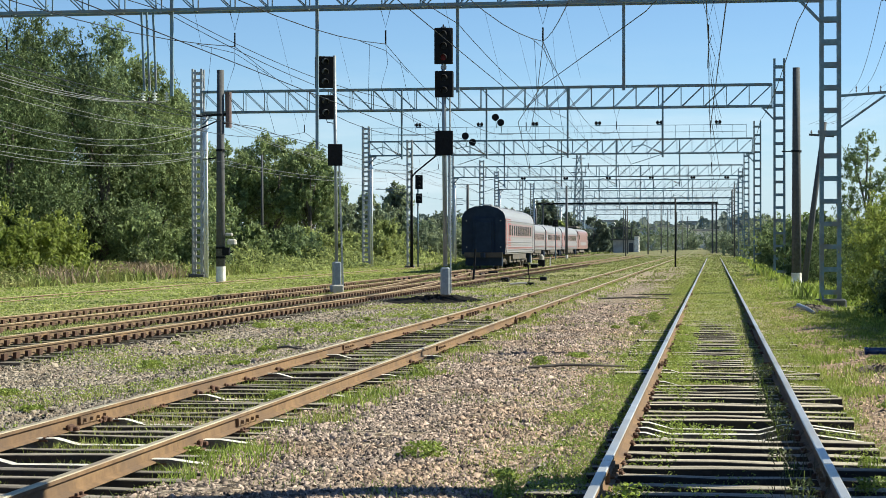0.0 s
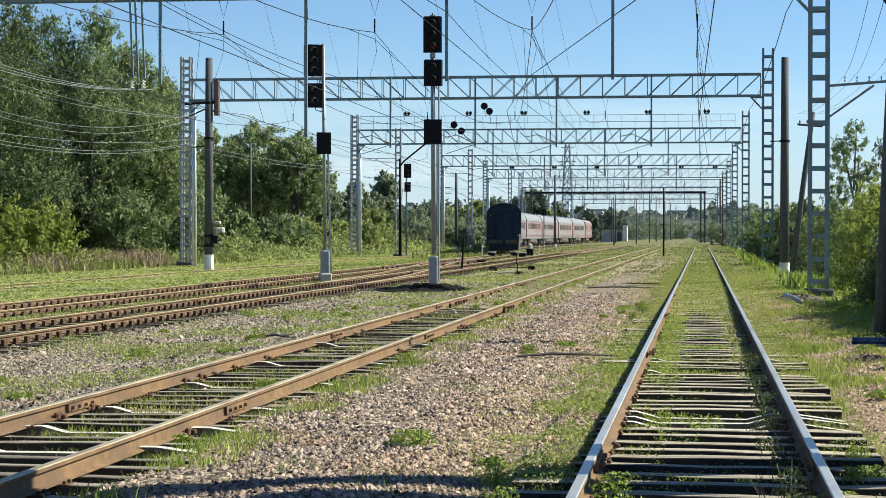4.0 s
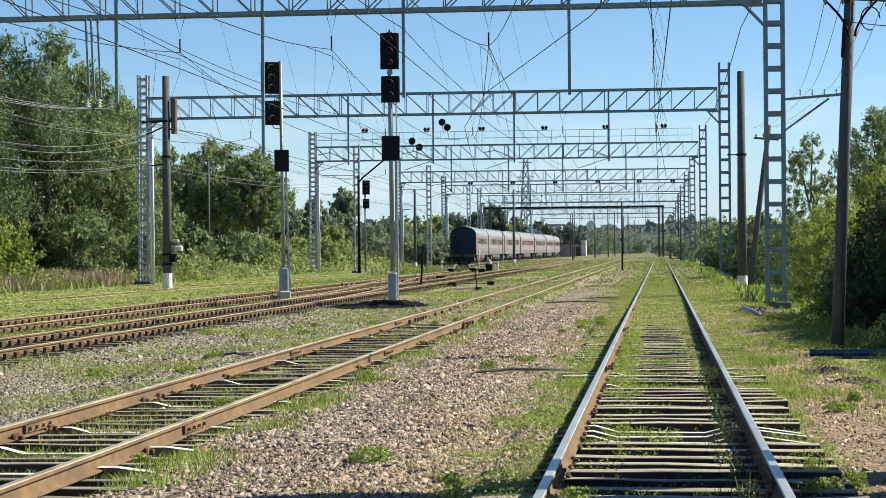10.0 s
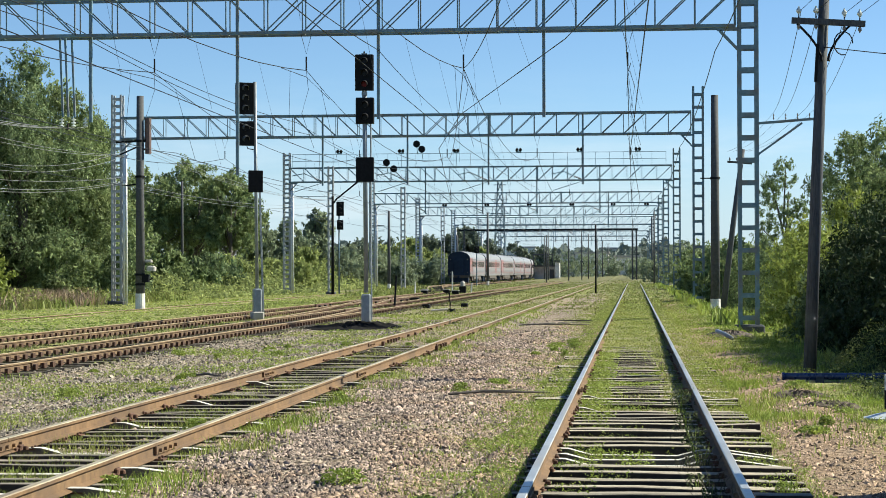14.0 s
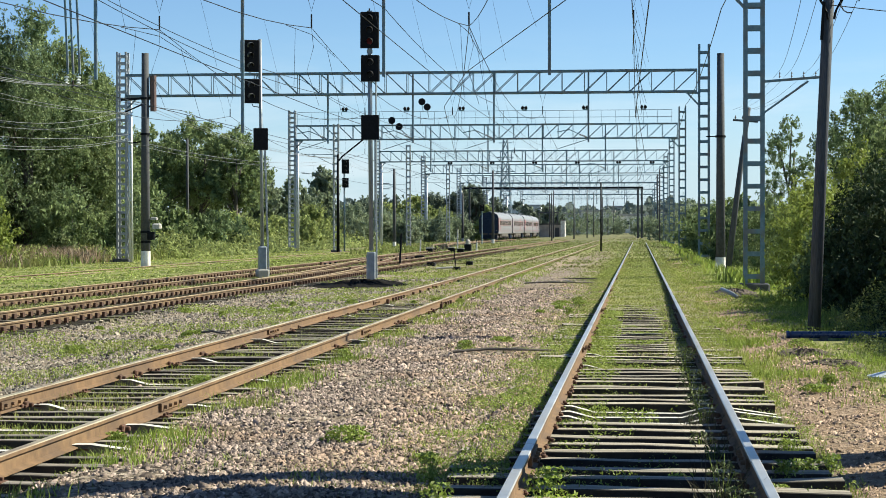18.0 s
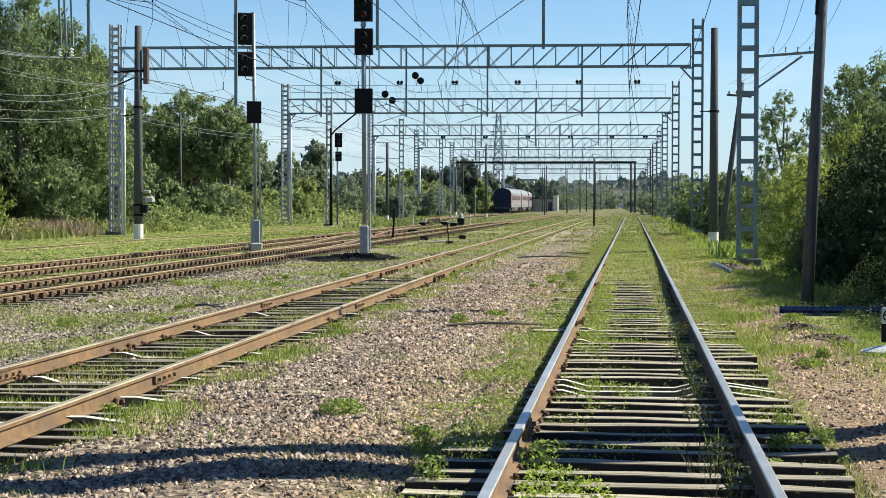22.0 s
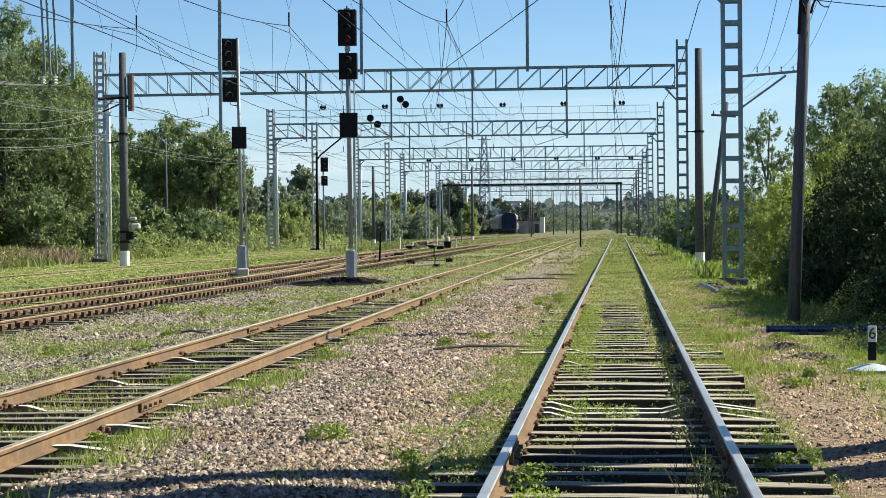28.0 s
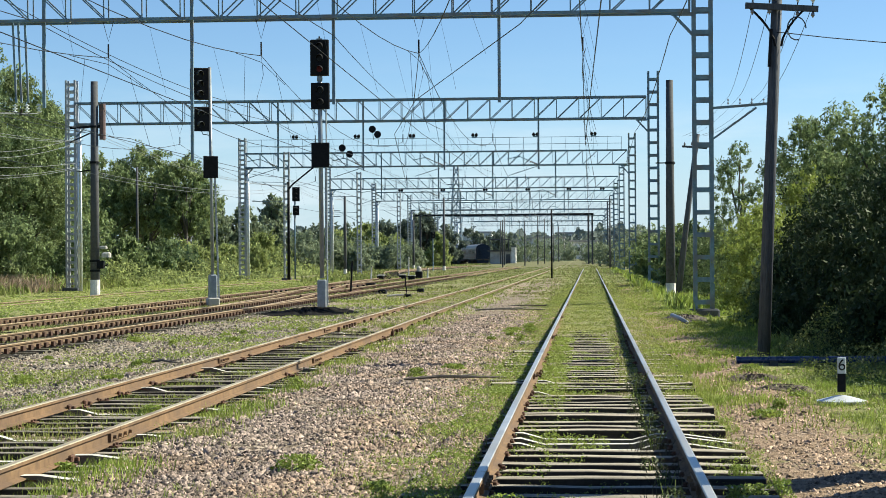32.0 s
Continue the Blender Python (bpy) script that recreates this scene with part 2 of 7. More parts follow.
M_LEAF_YEL = mat("yellow_green_leaves", (0.16, 0.21, 0.045), (0.33, 0.375, 0.095), 0.6, 0.5, 0, 0, (0.12, 0.165, 0.038), 0.3, 0.5, island=0.4, through=0.5, spec=0.2)
# Deep shade of the bushes beside the poles, put into their leaf colour.
M_LEAF_SHADE = mat("shaded_bush_leaves", (0.024, 0.042, 0.017), (0.062, 0.09, 0.036), 0.8, 0.6, 0, 0, (0.025, 0.035, 0.014), 0.4, 0.5, island=0.3, through=0.08, spec=0.12)
# Distance haze is mixed into these four leaf colours.
M_LEAF_FAR = mat("hazed_far_foliage", (0.085, 0.118, 0.105), (0.14, 0.17, 0.155), 0.3, 0.9, 0, 0, (0.155, 0.185, 0.17), 0.03, 0.5, island=0.25, through=0.3)
M_LEAF_HAZY = mat("hazed_far_leaves", (0.155, 0.20, 0.125), (0.30, 0.345, 0.22), 0.3, 0.7, 0, 0, (0.17, 0.215, 0.16), 0.1, 0.5, island=0.35, through=0.35, spec=0.1)
M_BUSH_HAZY = mat("hazed_far_bush_leaves", (0.175, 0.22, 0.075), (0.38, 0.425, 0.165), 0.3, 0.7, 0, 0, (0.19, 0.23, 0.10), 0.12, 0.5, island=0.4, through=0.45, spec=0.1)
M_TREE_HAZY = mat("hazed_dark_far_tree_leaves", (0.095, 0.125, 0.095), (0.19, 0.225, 0.165), 0.3, 0.7, 0, 0, (0.11, 0.14, 0.11), 0.1, 0.5, island=0.35, through=0.25, spec=0.1)
M_CAN = mat("dull_red_brown_paint", (0.085, 0.05, 0.05), (0.15, 0.095, 0.09), 7, 0.7, 0, 0.15, (0.11, 0.09, 0.09), 1.5, 0.5)
M_BARK = mat("grey_bark", (0.06, 0.052, 0.045), (0.13, 0.115, 0.10), 6, 0.9, 0, 0.5)


# ---- tools ----
class Geo:
    """Collects faces of simple solids into one mesh."""

    def __init__(self):
        self.v, self.f, self.m, self.slot = [], [], [], 0

    def add(self, verts, faces):
        o = len(self.v)
        self.v += [tuple(p) for p in verts]
        self.f += [tuple(i + o for i in f) for f in faces]
        self.m += [self.slot] * len(faces)
        return self

    def box(self, c, s, turn=None, b=0.0):
        """A box round c of size s; b: chamfer of its four upright edges and its top."""
        x, y, z = (k / 2 for k in s)
        if b:
            ring = [(-x + b, -y), (x - b, -y), (x, -y + b), (x, y - b), (x - b, y), (-x + b, y), (-x, y - b), (-x, -y + b)]
            top = [(px * (1 - b / x), py * (1 - b / y)) for px, py in ring]
            vs = [(px, py, -z) for px, py in ring] + [(px, py, z - b) for px, py in ring] + [(px, py, z) for px, py in top]
            fs = [tuple(range(7, -1, -1)), tuple(range(16, 24))]
            for k in (0, 8):
                fs += [(k + i, k + (i + 1) % 8, k + 8 + (i + 1) % 8, k + 8 + i) for i in range(8)]
        else:
            vs = [(i * x, j * y, k * z) for k in (-1, 1) for j in (-1, 1) for i in (-1, 1)]
            fs = [(0, 2, 3, 1), (4, 5, 7, 6), (0, 1, 5, 4), (2, 6, 7, 3), (0, 4, 6, 2), (1, 3, 7, 5)]
        c = Vector(c)
        vs = [c + (turn @ Vector(p) if turn else Vector(p)) for p in vs]
        return self.add(vs, fs)

    def bar(self, p, q, w, h=None, up=(0, 0, 1)):
        """A bar of section w x h from p to q."""
        p, q = Vector(p), Vector(q)
        h = w if h is None else h
        d = (q - p)
        n = d.length
        d = d / n
        s = d.cross(Vector(up))
        s = s.normalized() if s.length > 1e-4 else d.orthogonal().normalized()
        u = s.cross(d)
        return self.box((p + q) / 2, (w, n, h), Matrix((s, d, u)).transposed())

    def tube(self, pts, r, n=8, cap=True):
        """A round bar along pts; r: one radius, or one for each point."""
        pts = [Vector(p) for p in pts]
        rs = r if isinstance(r, (list, tuple)) else [r] * len(pts)
        o, vs, fs = len(pts), [], []
        for i, p in enumerate(pts):
            d = (pts[min(i + 1, o - 1)] - pts[max(i - 1, 0)]).normalized()
            s = d.cross(Vector((0, 0, 1)) if abs(d.z) < 0.9 else Vector((0, 1, 0))).normalized()
            u = s.cross(d)
            vs += [p + (s * math.cos(a) + u * math.sin(a)) * rs[i] for a in (2 * math.pi * k / n for k in range(n))]
        for i in range(o - 1):
            fs += [(i * n + k, i * n + (k + 1) % n, (i + 1) * n + (k + 1) % n, (i + 1) * n + k) for k in range(n)]
        if cap:
            fs += [tuple(range(n - 1, -1, -1)), tuple(range((o - 1) * n, o * n))]
        return self.add(vs, fs)

    def sweep(self, section, path, closed=True, side=None):
        """A section of (across, up) points drawn along a level path."""
        k, vs, fs = len(section), [], []
        path = [Vector(p) for p in path]
        for i, p in enumerate(path):
            d = path[min(i + 1, len(path) - 1)] - path[max(i - 1, 0)]
            s = Vector((d.y, -d.x, 0)).normalized()
            vs += [p + s * a + Vector((0, 0, b)) for a, b in section]
        for i in range(len(path) - 1):
            fs += [(i * k + j, i * k + (j + 1) % k, (i + 1) * k + (j + 1) % k, (i + 1) * k + j) for j in range(k if closed else k - 1)]
        if closed:
            fs += [tuple(range(k - 1, -1, -1)), tuple(range((len(path) - 1) * k, len(path) * k))]
        return self.add(vs, fs)

    def mesh(self, name, *mats, smooth=False):
        me = bpy.data.meshes.new(name)
        me.from_pydata(self.v, [], self.f)
        for m in mats:
            me.materials.append(m)
        if len(mats) > 1:
            me.polygons.foreach_set("material_index", self.m)
        if smooth:
            me.shade_smooth()
        me.update()
        return me


def fast_mesh(name, verts, faces, *mats, index=None):
    """A mesh out of numpy arrays: verts (n, 3), faces (m, 3 or 4)."""
    me = bpy.data.meshes.new(name)
    k = faces.shape[1]
    me.vertices.add(len(verts))
    me.vertices.foreach_set("co", np.ascontiguousarray(verts, dtype=np.float32).ravel())
    me.loops.add(faces.size)
    me.loops.foreach_set("vertex_index", np.ascontiguousarray(faces, dtype=np.int32).ravel())
    me.polygons.add(len(faces))
    me.polygons.foreach_set("loop_start", np.arange(0, faces.size, k, dtype=np.int32))
    for m in mats:
        me.materials.append(m)
    if index is not None:
        me.polygons.foreach_set("material_index", np.ascontiguousarray(index, dtype=np.int32))
    me.update(calc_edges=True)
    return me


def thing(name, label, category, group="", kind="", at=None):
    ob = new(name)
    ob.empty_display_size = 0.2
    if at is not None:
        ob.matrix_world = at
    return tagged(ob, label, category, group, kind)


def part(name, geo, mats, parent, label="", smooth=False, m=None):
    """One mesh object under a thing or under a part."""
    mats = mats if isinstance(mats, (list, tuple)) else [mats]
    me = geo if isinstance(geo, bpy.types.Mesh) else geo.mesh(name, *mats, smooth=smooth)
    ob = new(name, me)
    ob.parent = parent
    if m is not None:
        ob.matrix_basis = m
    return tagged(ob, label)


def step(a, b, x):
    t = np.clip((x - a) / (b - a), 0, 1)
    return t * t * (3 - 2 * t)


def waves(x, y, s):
    """Smooth uneven height, about -1 to 1, of a scale of s metres."""
    x, y = x / s, y / s
    return (np.sin(x * 2.1 + 1.3 * np.sin(y * 1.7)) + np.sin(y * 2.9 + 1.1 * np.sin(x * 2.3 + 1)) + np.sin((x + y) * 1.3 + 2) * np.sin((x - y) * 3.1)) / 3


def ground_z(x, y):
    """Height of the ground; sleepers of the first track have their tops at 0."""
    x, y = np.asarray(x, float), np.asarray(y, float)
    z = -0.06 - 0.07 * step(-2.6, -4.2, x) - 0.03 * step(-8, -11, x) - 0.17 * step(-18, -30, x)
    bed = step(1.5, 1.25, np.abs(x))
    z = z - 0.145 * bed * (0.4 * step(24, 20, y) + 0.6 * step(18.5, 15, y)) * step(-1.0, -0.8, x) * (1 - 0.85 * step(0.85, 1.0, x)) + (0.052 + 0.014 * waves(x, y, 0.7) - 0.035 * step(0.5, 0.3, np.abs(x)) * step(47, 40, y)) * bed * step(20, 30, y)
    z = z + bed * step(-0.8, -1.0, x) * (0.096 - 0.12 * step(14.2, 12.2, y)) * step(27, 21, y)
    z = z + (0.028 + 0.026 * waves(x, y, 0.6) - 0.03 * step(21, 14.5, y)) * step(1.3, 0.9, np.abs(x + 5.42)) * step(60, 30, y) + (0.055 + 0.034 * step(-5.4, -4.6, x)) * step(0.9, 1.3, np.abs(x + 5.42)) * step(2.6, 1.5, np.abs(x + 5.42)) + 0.075 * step(1.5, 1.2, np.abs(x + 5.42)) * step(36, 52, y)
    z = z + 0.07 * step(1.3, 2.2, x) * step(4.6, 3, x) - 0.5 * step(4.6, 9, x)
    z = z + 0.05 * step(-1.35, -2.0, x) * step(-3.8, -2.8, x)
    z = z + waves(x + 3, y, 0.42) * (0.012 * step(-1.6, -2.0, x) * step(-4.3, -3.9, x) + 0.038 * step(1.5, 1.9, x) * step(3.6, 3.0, x)) * step(45, 30, y)
    z = z + waves(x, y, 1.1) * (0.018 + 0.016 * step(-1.5, -2.1, x) * step(-4.2, -3.6, x)) + waves(x + 7, y, 4.3) * 0.03 * step(1.6, 3, np.abs(x))
    z = z - 0.38 * step(3.0, 3.9, x) * step(42, 58, y) * step(4.9, 4.6, x) - 0.38 * step(4.6, 4.9, x) * step(42, 58, y)
    z = z + 0.07 * step(1.7, 1.3, np.abs(x)) * step(32, 55, y) + 0.06 * step(1.7, 1.3, np.abs(x + 5.42)) * step(45, 65, y)
    z = z + 0.06 * step(-10.0, -10.8, x) * step(-18.4, -17.6, x)
    z = z + 0.5 * step(260, 420, y) * step(-40, -5, x)
    return z


# ---- ground ----
def ground_material():
    m = bpy.data.materials.new("ground_soil_gravel_grass")
    m.use_nodes = True
    n, l = m.node_tree.nodes, m.node_tree.links
    b = n["Principled BSDF"]
    b.inputs["Roughness"].default_value = 0.95
    b.inputs["Specular IOR Level"].default_value = 0.2
    geo = n.new("ShaderNodeNewGeometry")
    sep = n.new("ShaderNodeSeparateXYZ")
    l.new(geo.outputs["Position"], sep.inputs[0])

    def noise_tex(scale, detail=5, rough=0.6):
        t = n.new("ShaderNodeTexNoise")
        t.inputs["Scale"].default_value, t.inputs["Detail"].default_value, t.inputs["Roughness"].default_value = scale, detail, rough
        l.new(geo.outputs["Position"], t.inputs[0])
        return t.outputs[0]

    def ramp(x, stops):
        r = n.new("ShaderNodeValToRGB")
        e = r.color_ramp.elements
        while len(e) < len(stops):
            e.new(0.5)
        for k, (p, c) in zip(e, stops):
            k.position, k.color = p, (*c, 1) if isinstance(c, tuple) else (c, c, c, 1)
        l.new(x, r.inputs[0])
        return r.outputs[0]

    def mix(f, a, c):
        k = n.new("ShaderNodeMixRGB")
        l.new(f, k.inputs[0])
        l.new(a, k.inputs[1])
        l.new(c, k.inputs[2])
        return k.outputs[0]

    def sum_of(*xs, op="ADD"):
        k = n.new("ShaderNodeMath")
        k.operation = op
        for i, x in enumerate(xs):
            if isinstance(x, (int, float)):
                k.inputs[i].default_value = x
            else:
                l.new(x, k.inputs[i])
        return k.outputs[0]

    vor = n.new("ShaderNodeTexVoronoi")
    vor.inputs["Scale"].default_value = 16
    l.new(geo.outputs["Position"], vor.inputs[0])
    grain = ramp(vor.outputs["Color"], [(0.2, (0.04, 0.032, 0.024)), (0.5, (0.19, 0.155, 0.118)), (0.85, (0.47, 0.395, 0.315))])
    gravel = mix(ramp(noise_tex(0.9), [(0.4, 0.0), (0.65, 0.55)]), grain, ramp(noise_tex(30), [(0.3, (0.15, 0.105, 0.068)), (0.7, (0.34, 0.25, 0.17))]))
    red = ramp(noise_tex(24), [(0.3, (0.15, 0.10, 0.062)), (0.7, (0.40, 0.28, 0.185))])
    grass = ramp(noise_tex(7, 8, 0.75), [(0.3, (0.085, 0.09, 0.03)), (0.5, (0.195, 0.205, 0.073)), (0.72, (0.315, 0.305, 0.13))])
    # how grassy: by distance across the tracks, uneven at two sizes
    across = n.new("ShaderNodeMapRange")
    across.inputs[1].default_value, across.inputs[2].default_value = -40, 10
    l.new(sep.outputs["X"], across.inputs[0])
    k = lambda x: (x + 40) / 50
    band = ramp(across.outputs[0], [(k(-40), 1.0), (k(-17.8), 0.95), (k(-13.5), 0.62), (k(-11.2), 0.45), (k(-9.5), 0.40), (k(-7.4), 0.40),
                                    (k(-5.4), 0.42), (k(-4.0), 0.34), (k(-3.2), 0.15), (k(-2.2), 0.24), (k(-1.3), 0.55), (k(0.0), 0.60), (k(1.2), 0.48),
                                    (k(2.0), 0.37), (k(2.4), 0.50), (k(3.0), 0.74), (k(4.2), 1.0)])
    along = n.new("ShaderNodeMapRange")
    along.inputs[1].default_value, along.inputs[2].default_value = 14, 170
    along.inputs[3].default_value, along.inputs[4].default_value = -0.07, 0.2
    l.new(sep.outputs["Y"], along.inputs[0])
    patch = sum_of(sum_of(noise_tex(0.35, 3), 0.55, op="MULTIPLY"), sum_of(noise_tex(2.6, 5), 0.55, op="MULTIPLY"))
    g = sum_of(sum_of(band, along.outputs[0]), sum_of(patch, 0.55, op="SUBTRACT"))
    gravel = mix(ramp(across.outputs[0], [(k(1.2), 0.0), (k(1.6), 0.75), (k(3.3), 0.75), (k(3.9), 0.0)]), gravel, red)
    # rank dry vegetation in the far yard
    faraway = n.new("ShaderNodeMapRange")
    faraway.inputs[1].default_value, faraway.inputs[2].default_value = 110, 260
    faraway.inputs[3].default_value, faraway.inputs[4].default_value = 0.0, 0.8
    l.new(sep.outputs["Y"], faraway.inputs[0])
    cover = ramp(sum_of(g, sum_of(faraway.outputs[0], 0.5, op="MULTIPLY")), [(0.44, 0.0), (0.58, 1.0)])
    grass = mix(faraway.outputs[0], grass, ramp(noise_tex(0.25, 6), [(0.35, (0.09, 0.105, 0.042)), (0.65, (0.175, 0.155, 0.095))]))
    # shade between the sleepers, painted as a dark bed in the first track's nearest stretch
    inside = ramp(across.outputs[0], [(k(-1.45), 0.0), (k(-1.2), 1.0), (k(1.2), 1.0), (k(1.45), 0.0)])
    near = n.new("ShaderNodeMapRange")
    near.inputs[1].default_value, near.inputs[2].default_value = 18.5, 14.5
    l.new(sep.outputs["Y"], near.inputs[0])
    gap_shade = sum_of(inside, near.outputs[0], op="MULTIPLY")
    bed = ramp(noise_tex(20), [(0.3, (0.035, 0.029, 0.023)), (0.7, (0.10, 0.085, 0.068))])
    l.new(mix(sum_of(gap_shade, 0.9, op="MULTIPLY"), mix(cover, gravel, grass), bed), b.inputs["Base Color"])
    bp = n.new("ShaderNodeBump")
    bp.inputs["Strength"].default_value, bp.inputs["Distance"].default_value = 0.8, 0.03
    l.new(sum_of(vor.outputs["Distance"], noise_tex(14, 8, 0.8)), bp.inputs["Height"])
    l.new(bp.outputs[0], b.inputs["Normal"])
    return m


def spaced(stops):
    """Grid lines: (from, to, step) pieces."""
    out = []
    for a, b, s in stops:
        out += list(np.arange(a, b, s))
    return np.array(out + [stops[-1][1]])


gx = spaced([(-1500, -200, 130), (-200, -60, 10), (-60, -14, 1.5), (-14, -8, 0.5), (-8, 4.5, 0.14), (4.5, 12, 0.6), (12, 60, 4), (60, 200, 20), (200, 1500, 130)])
gy = spaced([(-300, 4, 19), (4, 30, 0.16), (30, 70, 0.6), (70, 200, 3), (200, 800, 20), (800, 4000, 200)])
GX, GY = np.meshgrid(gx, gy)
nx, ny = len(gx), len(gy)
gi = np.arange(nx * ny).reshape(ny, nx)
ground = new("ground", fast_mesh("ground", np.stack([GX, GY, ground_z(GX, GY)], -1).reshape(-1, 3),
             np.stack([gi[:-1, :-1], gi[:-1, 1:], gi[1:, 1:], gi[1:, :-1]], -1).reshape(-1, 4), ground_material()))
ground.data.shade_smooth()
tagged(ground, "uneven railway yard ground of gravel, soil and sparse grass", "ground", kind="structure")

# ---- tracks ----
RAIL = [(-0.066, 0), (-0.066, 0.010), (-0.012, 0.026), (-0.009, 0.104), (-0.034, 0.116), (-0.036, 0.144), (-0.029, 0.152),
        (0.029, 0.152), (0.036, 0.144), (0.034, 0.116), (0.009, 0.104), (0.012, 0.026), (0.066, 0.010), (0.066, 0)]


def rail_mesh(path, top, side):
    g = Geo()
    g.sweep(RAIL, path)
    k = len(RAIL)
    for i in range(len(g.f)):
        if len(g.f[i]) == 4 and i % k in (5, 6, 7):
            g.m[i] = 1
    return g.mesh("rail", side, top)


def sleeper_geo(seed, half):
    """A worn wooden sleeper, 2.75 m long, top at 0."""
    r = random.Random(seed)
    g = Geo()
    n, vs = 6, []
    for i in range(n + 1):
        x = -1.375 + 2.75 * i / n
        w, d = half + r.uniform(-0.018, 0.012), r.uniform(-0.010, 0.004)
        vs += [(x, -w, -0.24), (x, -w, d - 0.006), (x, -w + 0.008, d), (x, w - 0.012, d + r.uniform(-0.006, 0.004)), (x, w, d - 0.012), (x, w, -0.24)]
    fs = [(i * 6 + j, i * 6 + (j + 1) % 6, (i + 1) * 6 + (j + 1) % 6, (i + 1) * 6 + j) for i in range(n) for j in range(6)]
    g.add(vs, fs + [(5, 4, 3, 2, 1, 0), tuple(range(n * 6, n * 6 + 6))])
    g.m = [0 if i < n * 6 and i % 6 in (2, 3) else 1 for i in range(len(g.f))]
    return g


def concrete_sleeper_geo():
    """A pre-cast sleeper with raised seats under the rails and a low middle."""
    g = Geo()
    prof = [(-1.35, -0.05), (-0.92, 0.006), (-0.64, 0.006), (-0.42, -0.052), (0.42, -0.052), (0.64, 0.006), (0.92, 0.006), (1.35, -0.05)]
    vs = []
    for x, z in prof:
        vs += [(x, -0.075, -0.2), (x, -0.06, z), (x, 0.06, z), (x, 0.075, -0.2)]
    fs = [(i * 4 + j, i * 4 + (j + 1) % 4, (i + 1) * 4 + (j + 1) % 4, (i + 1) * 4 + j) for i in range(7) for j in range(4)]
    g.add(vs, fs + [(3, 2, 1, 0), (28, 29, 30, 31)])
    g.m = [0 if i < 28 and i % 4 == 1 else 1 for i in range(len(g.f))]
    return g


M_SLEEPER_OLD = mat("soiled_old_sleepers", (0.06, 0.05, 0.04), (0.14, 0.12, 0.095), 6, 0.9, 0, 0.3, (0.12, 0.11, 0.05), 1.5, 0.5)
# Dirt and the shade of the slanted concrete sides share this dark colour.
M_CONC_SIDE_SHADED = mat("soiled_shaded_concrete_side", (0.07, 0.06, 0.05), (0.15, 0.13, 0.11), 14, 0.9, 0, 0.3)
SLEEPERS = [sleeper_geo(i, 0.106).mesh("sleeper", M_SLEEPER, M_TAR_SHADED) for i in range(8)]
SLEEPERS_DIM = [sleeper_geo(20 + i, 0.085).mesh("sleeper", M_SLEEPER_DIM, M_TAR_SHADED) for i in range(8)]
SLEEPER_CONCRETE = concrete_sleeper_geo().mesh("concrete_sleeper", M_SLEEPER_C, M_CONC_SIDE_SHADED)
sp = Geo()
sp.box((0, 0, 0.008), (0.30, 0.17, 0.016))
for sx in (-0.11, 0.11):
    sp.box((sx, 0.05, 0.025), (0.03, 0.03, 0.03), b=0.006)
    sp.box((sx, -0.05, 0.025), (0.03, 0.03, 0.03), b=0.006)
SEAT = sp.mesh("rail_fastening", M_RUST_DK)
jb = Geo()
for sx in (-1, 1):
    jb.box((sx * 0.028, 0, 0.07), (0.03, 0.78, 0.075))
    for k in range(4):
        jb.tube([(sx * 0.04, -0.3 + 0.2 * k, 0.07), (sx * 0.075, -0.3 + 0.2 * k, 0.07)], 0.019, 6)
FISHPLATE = jb.mesh("fishplate", M_RUST)


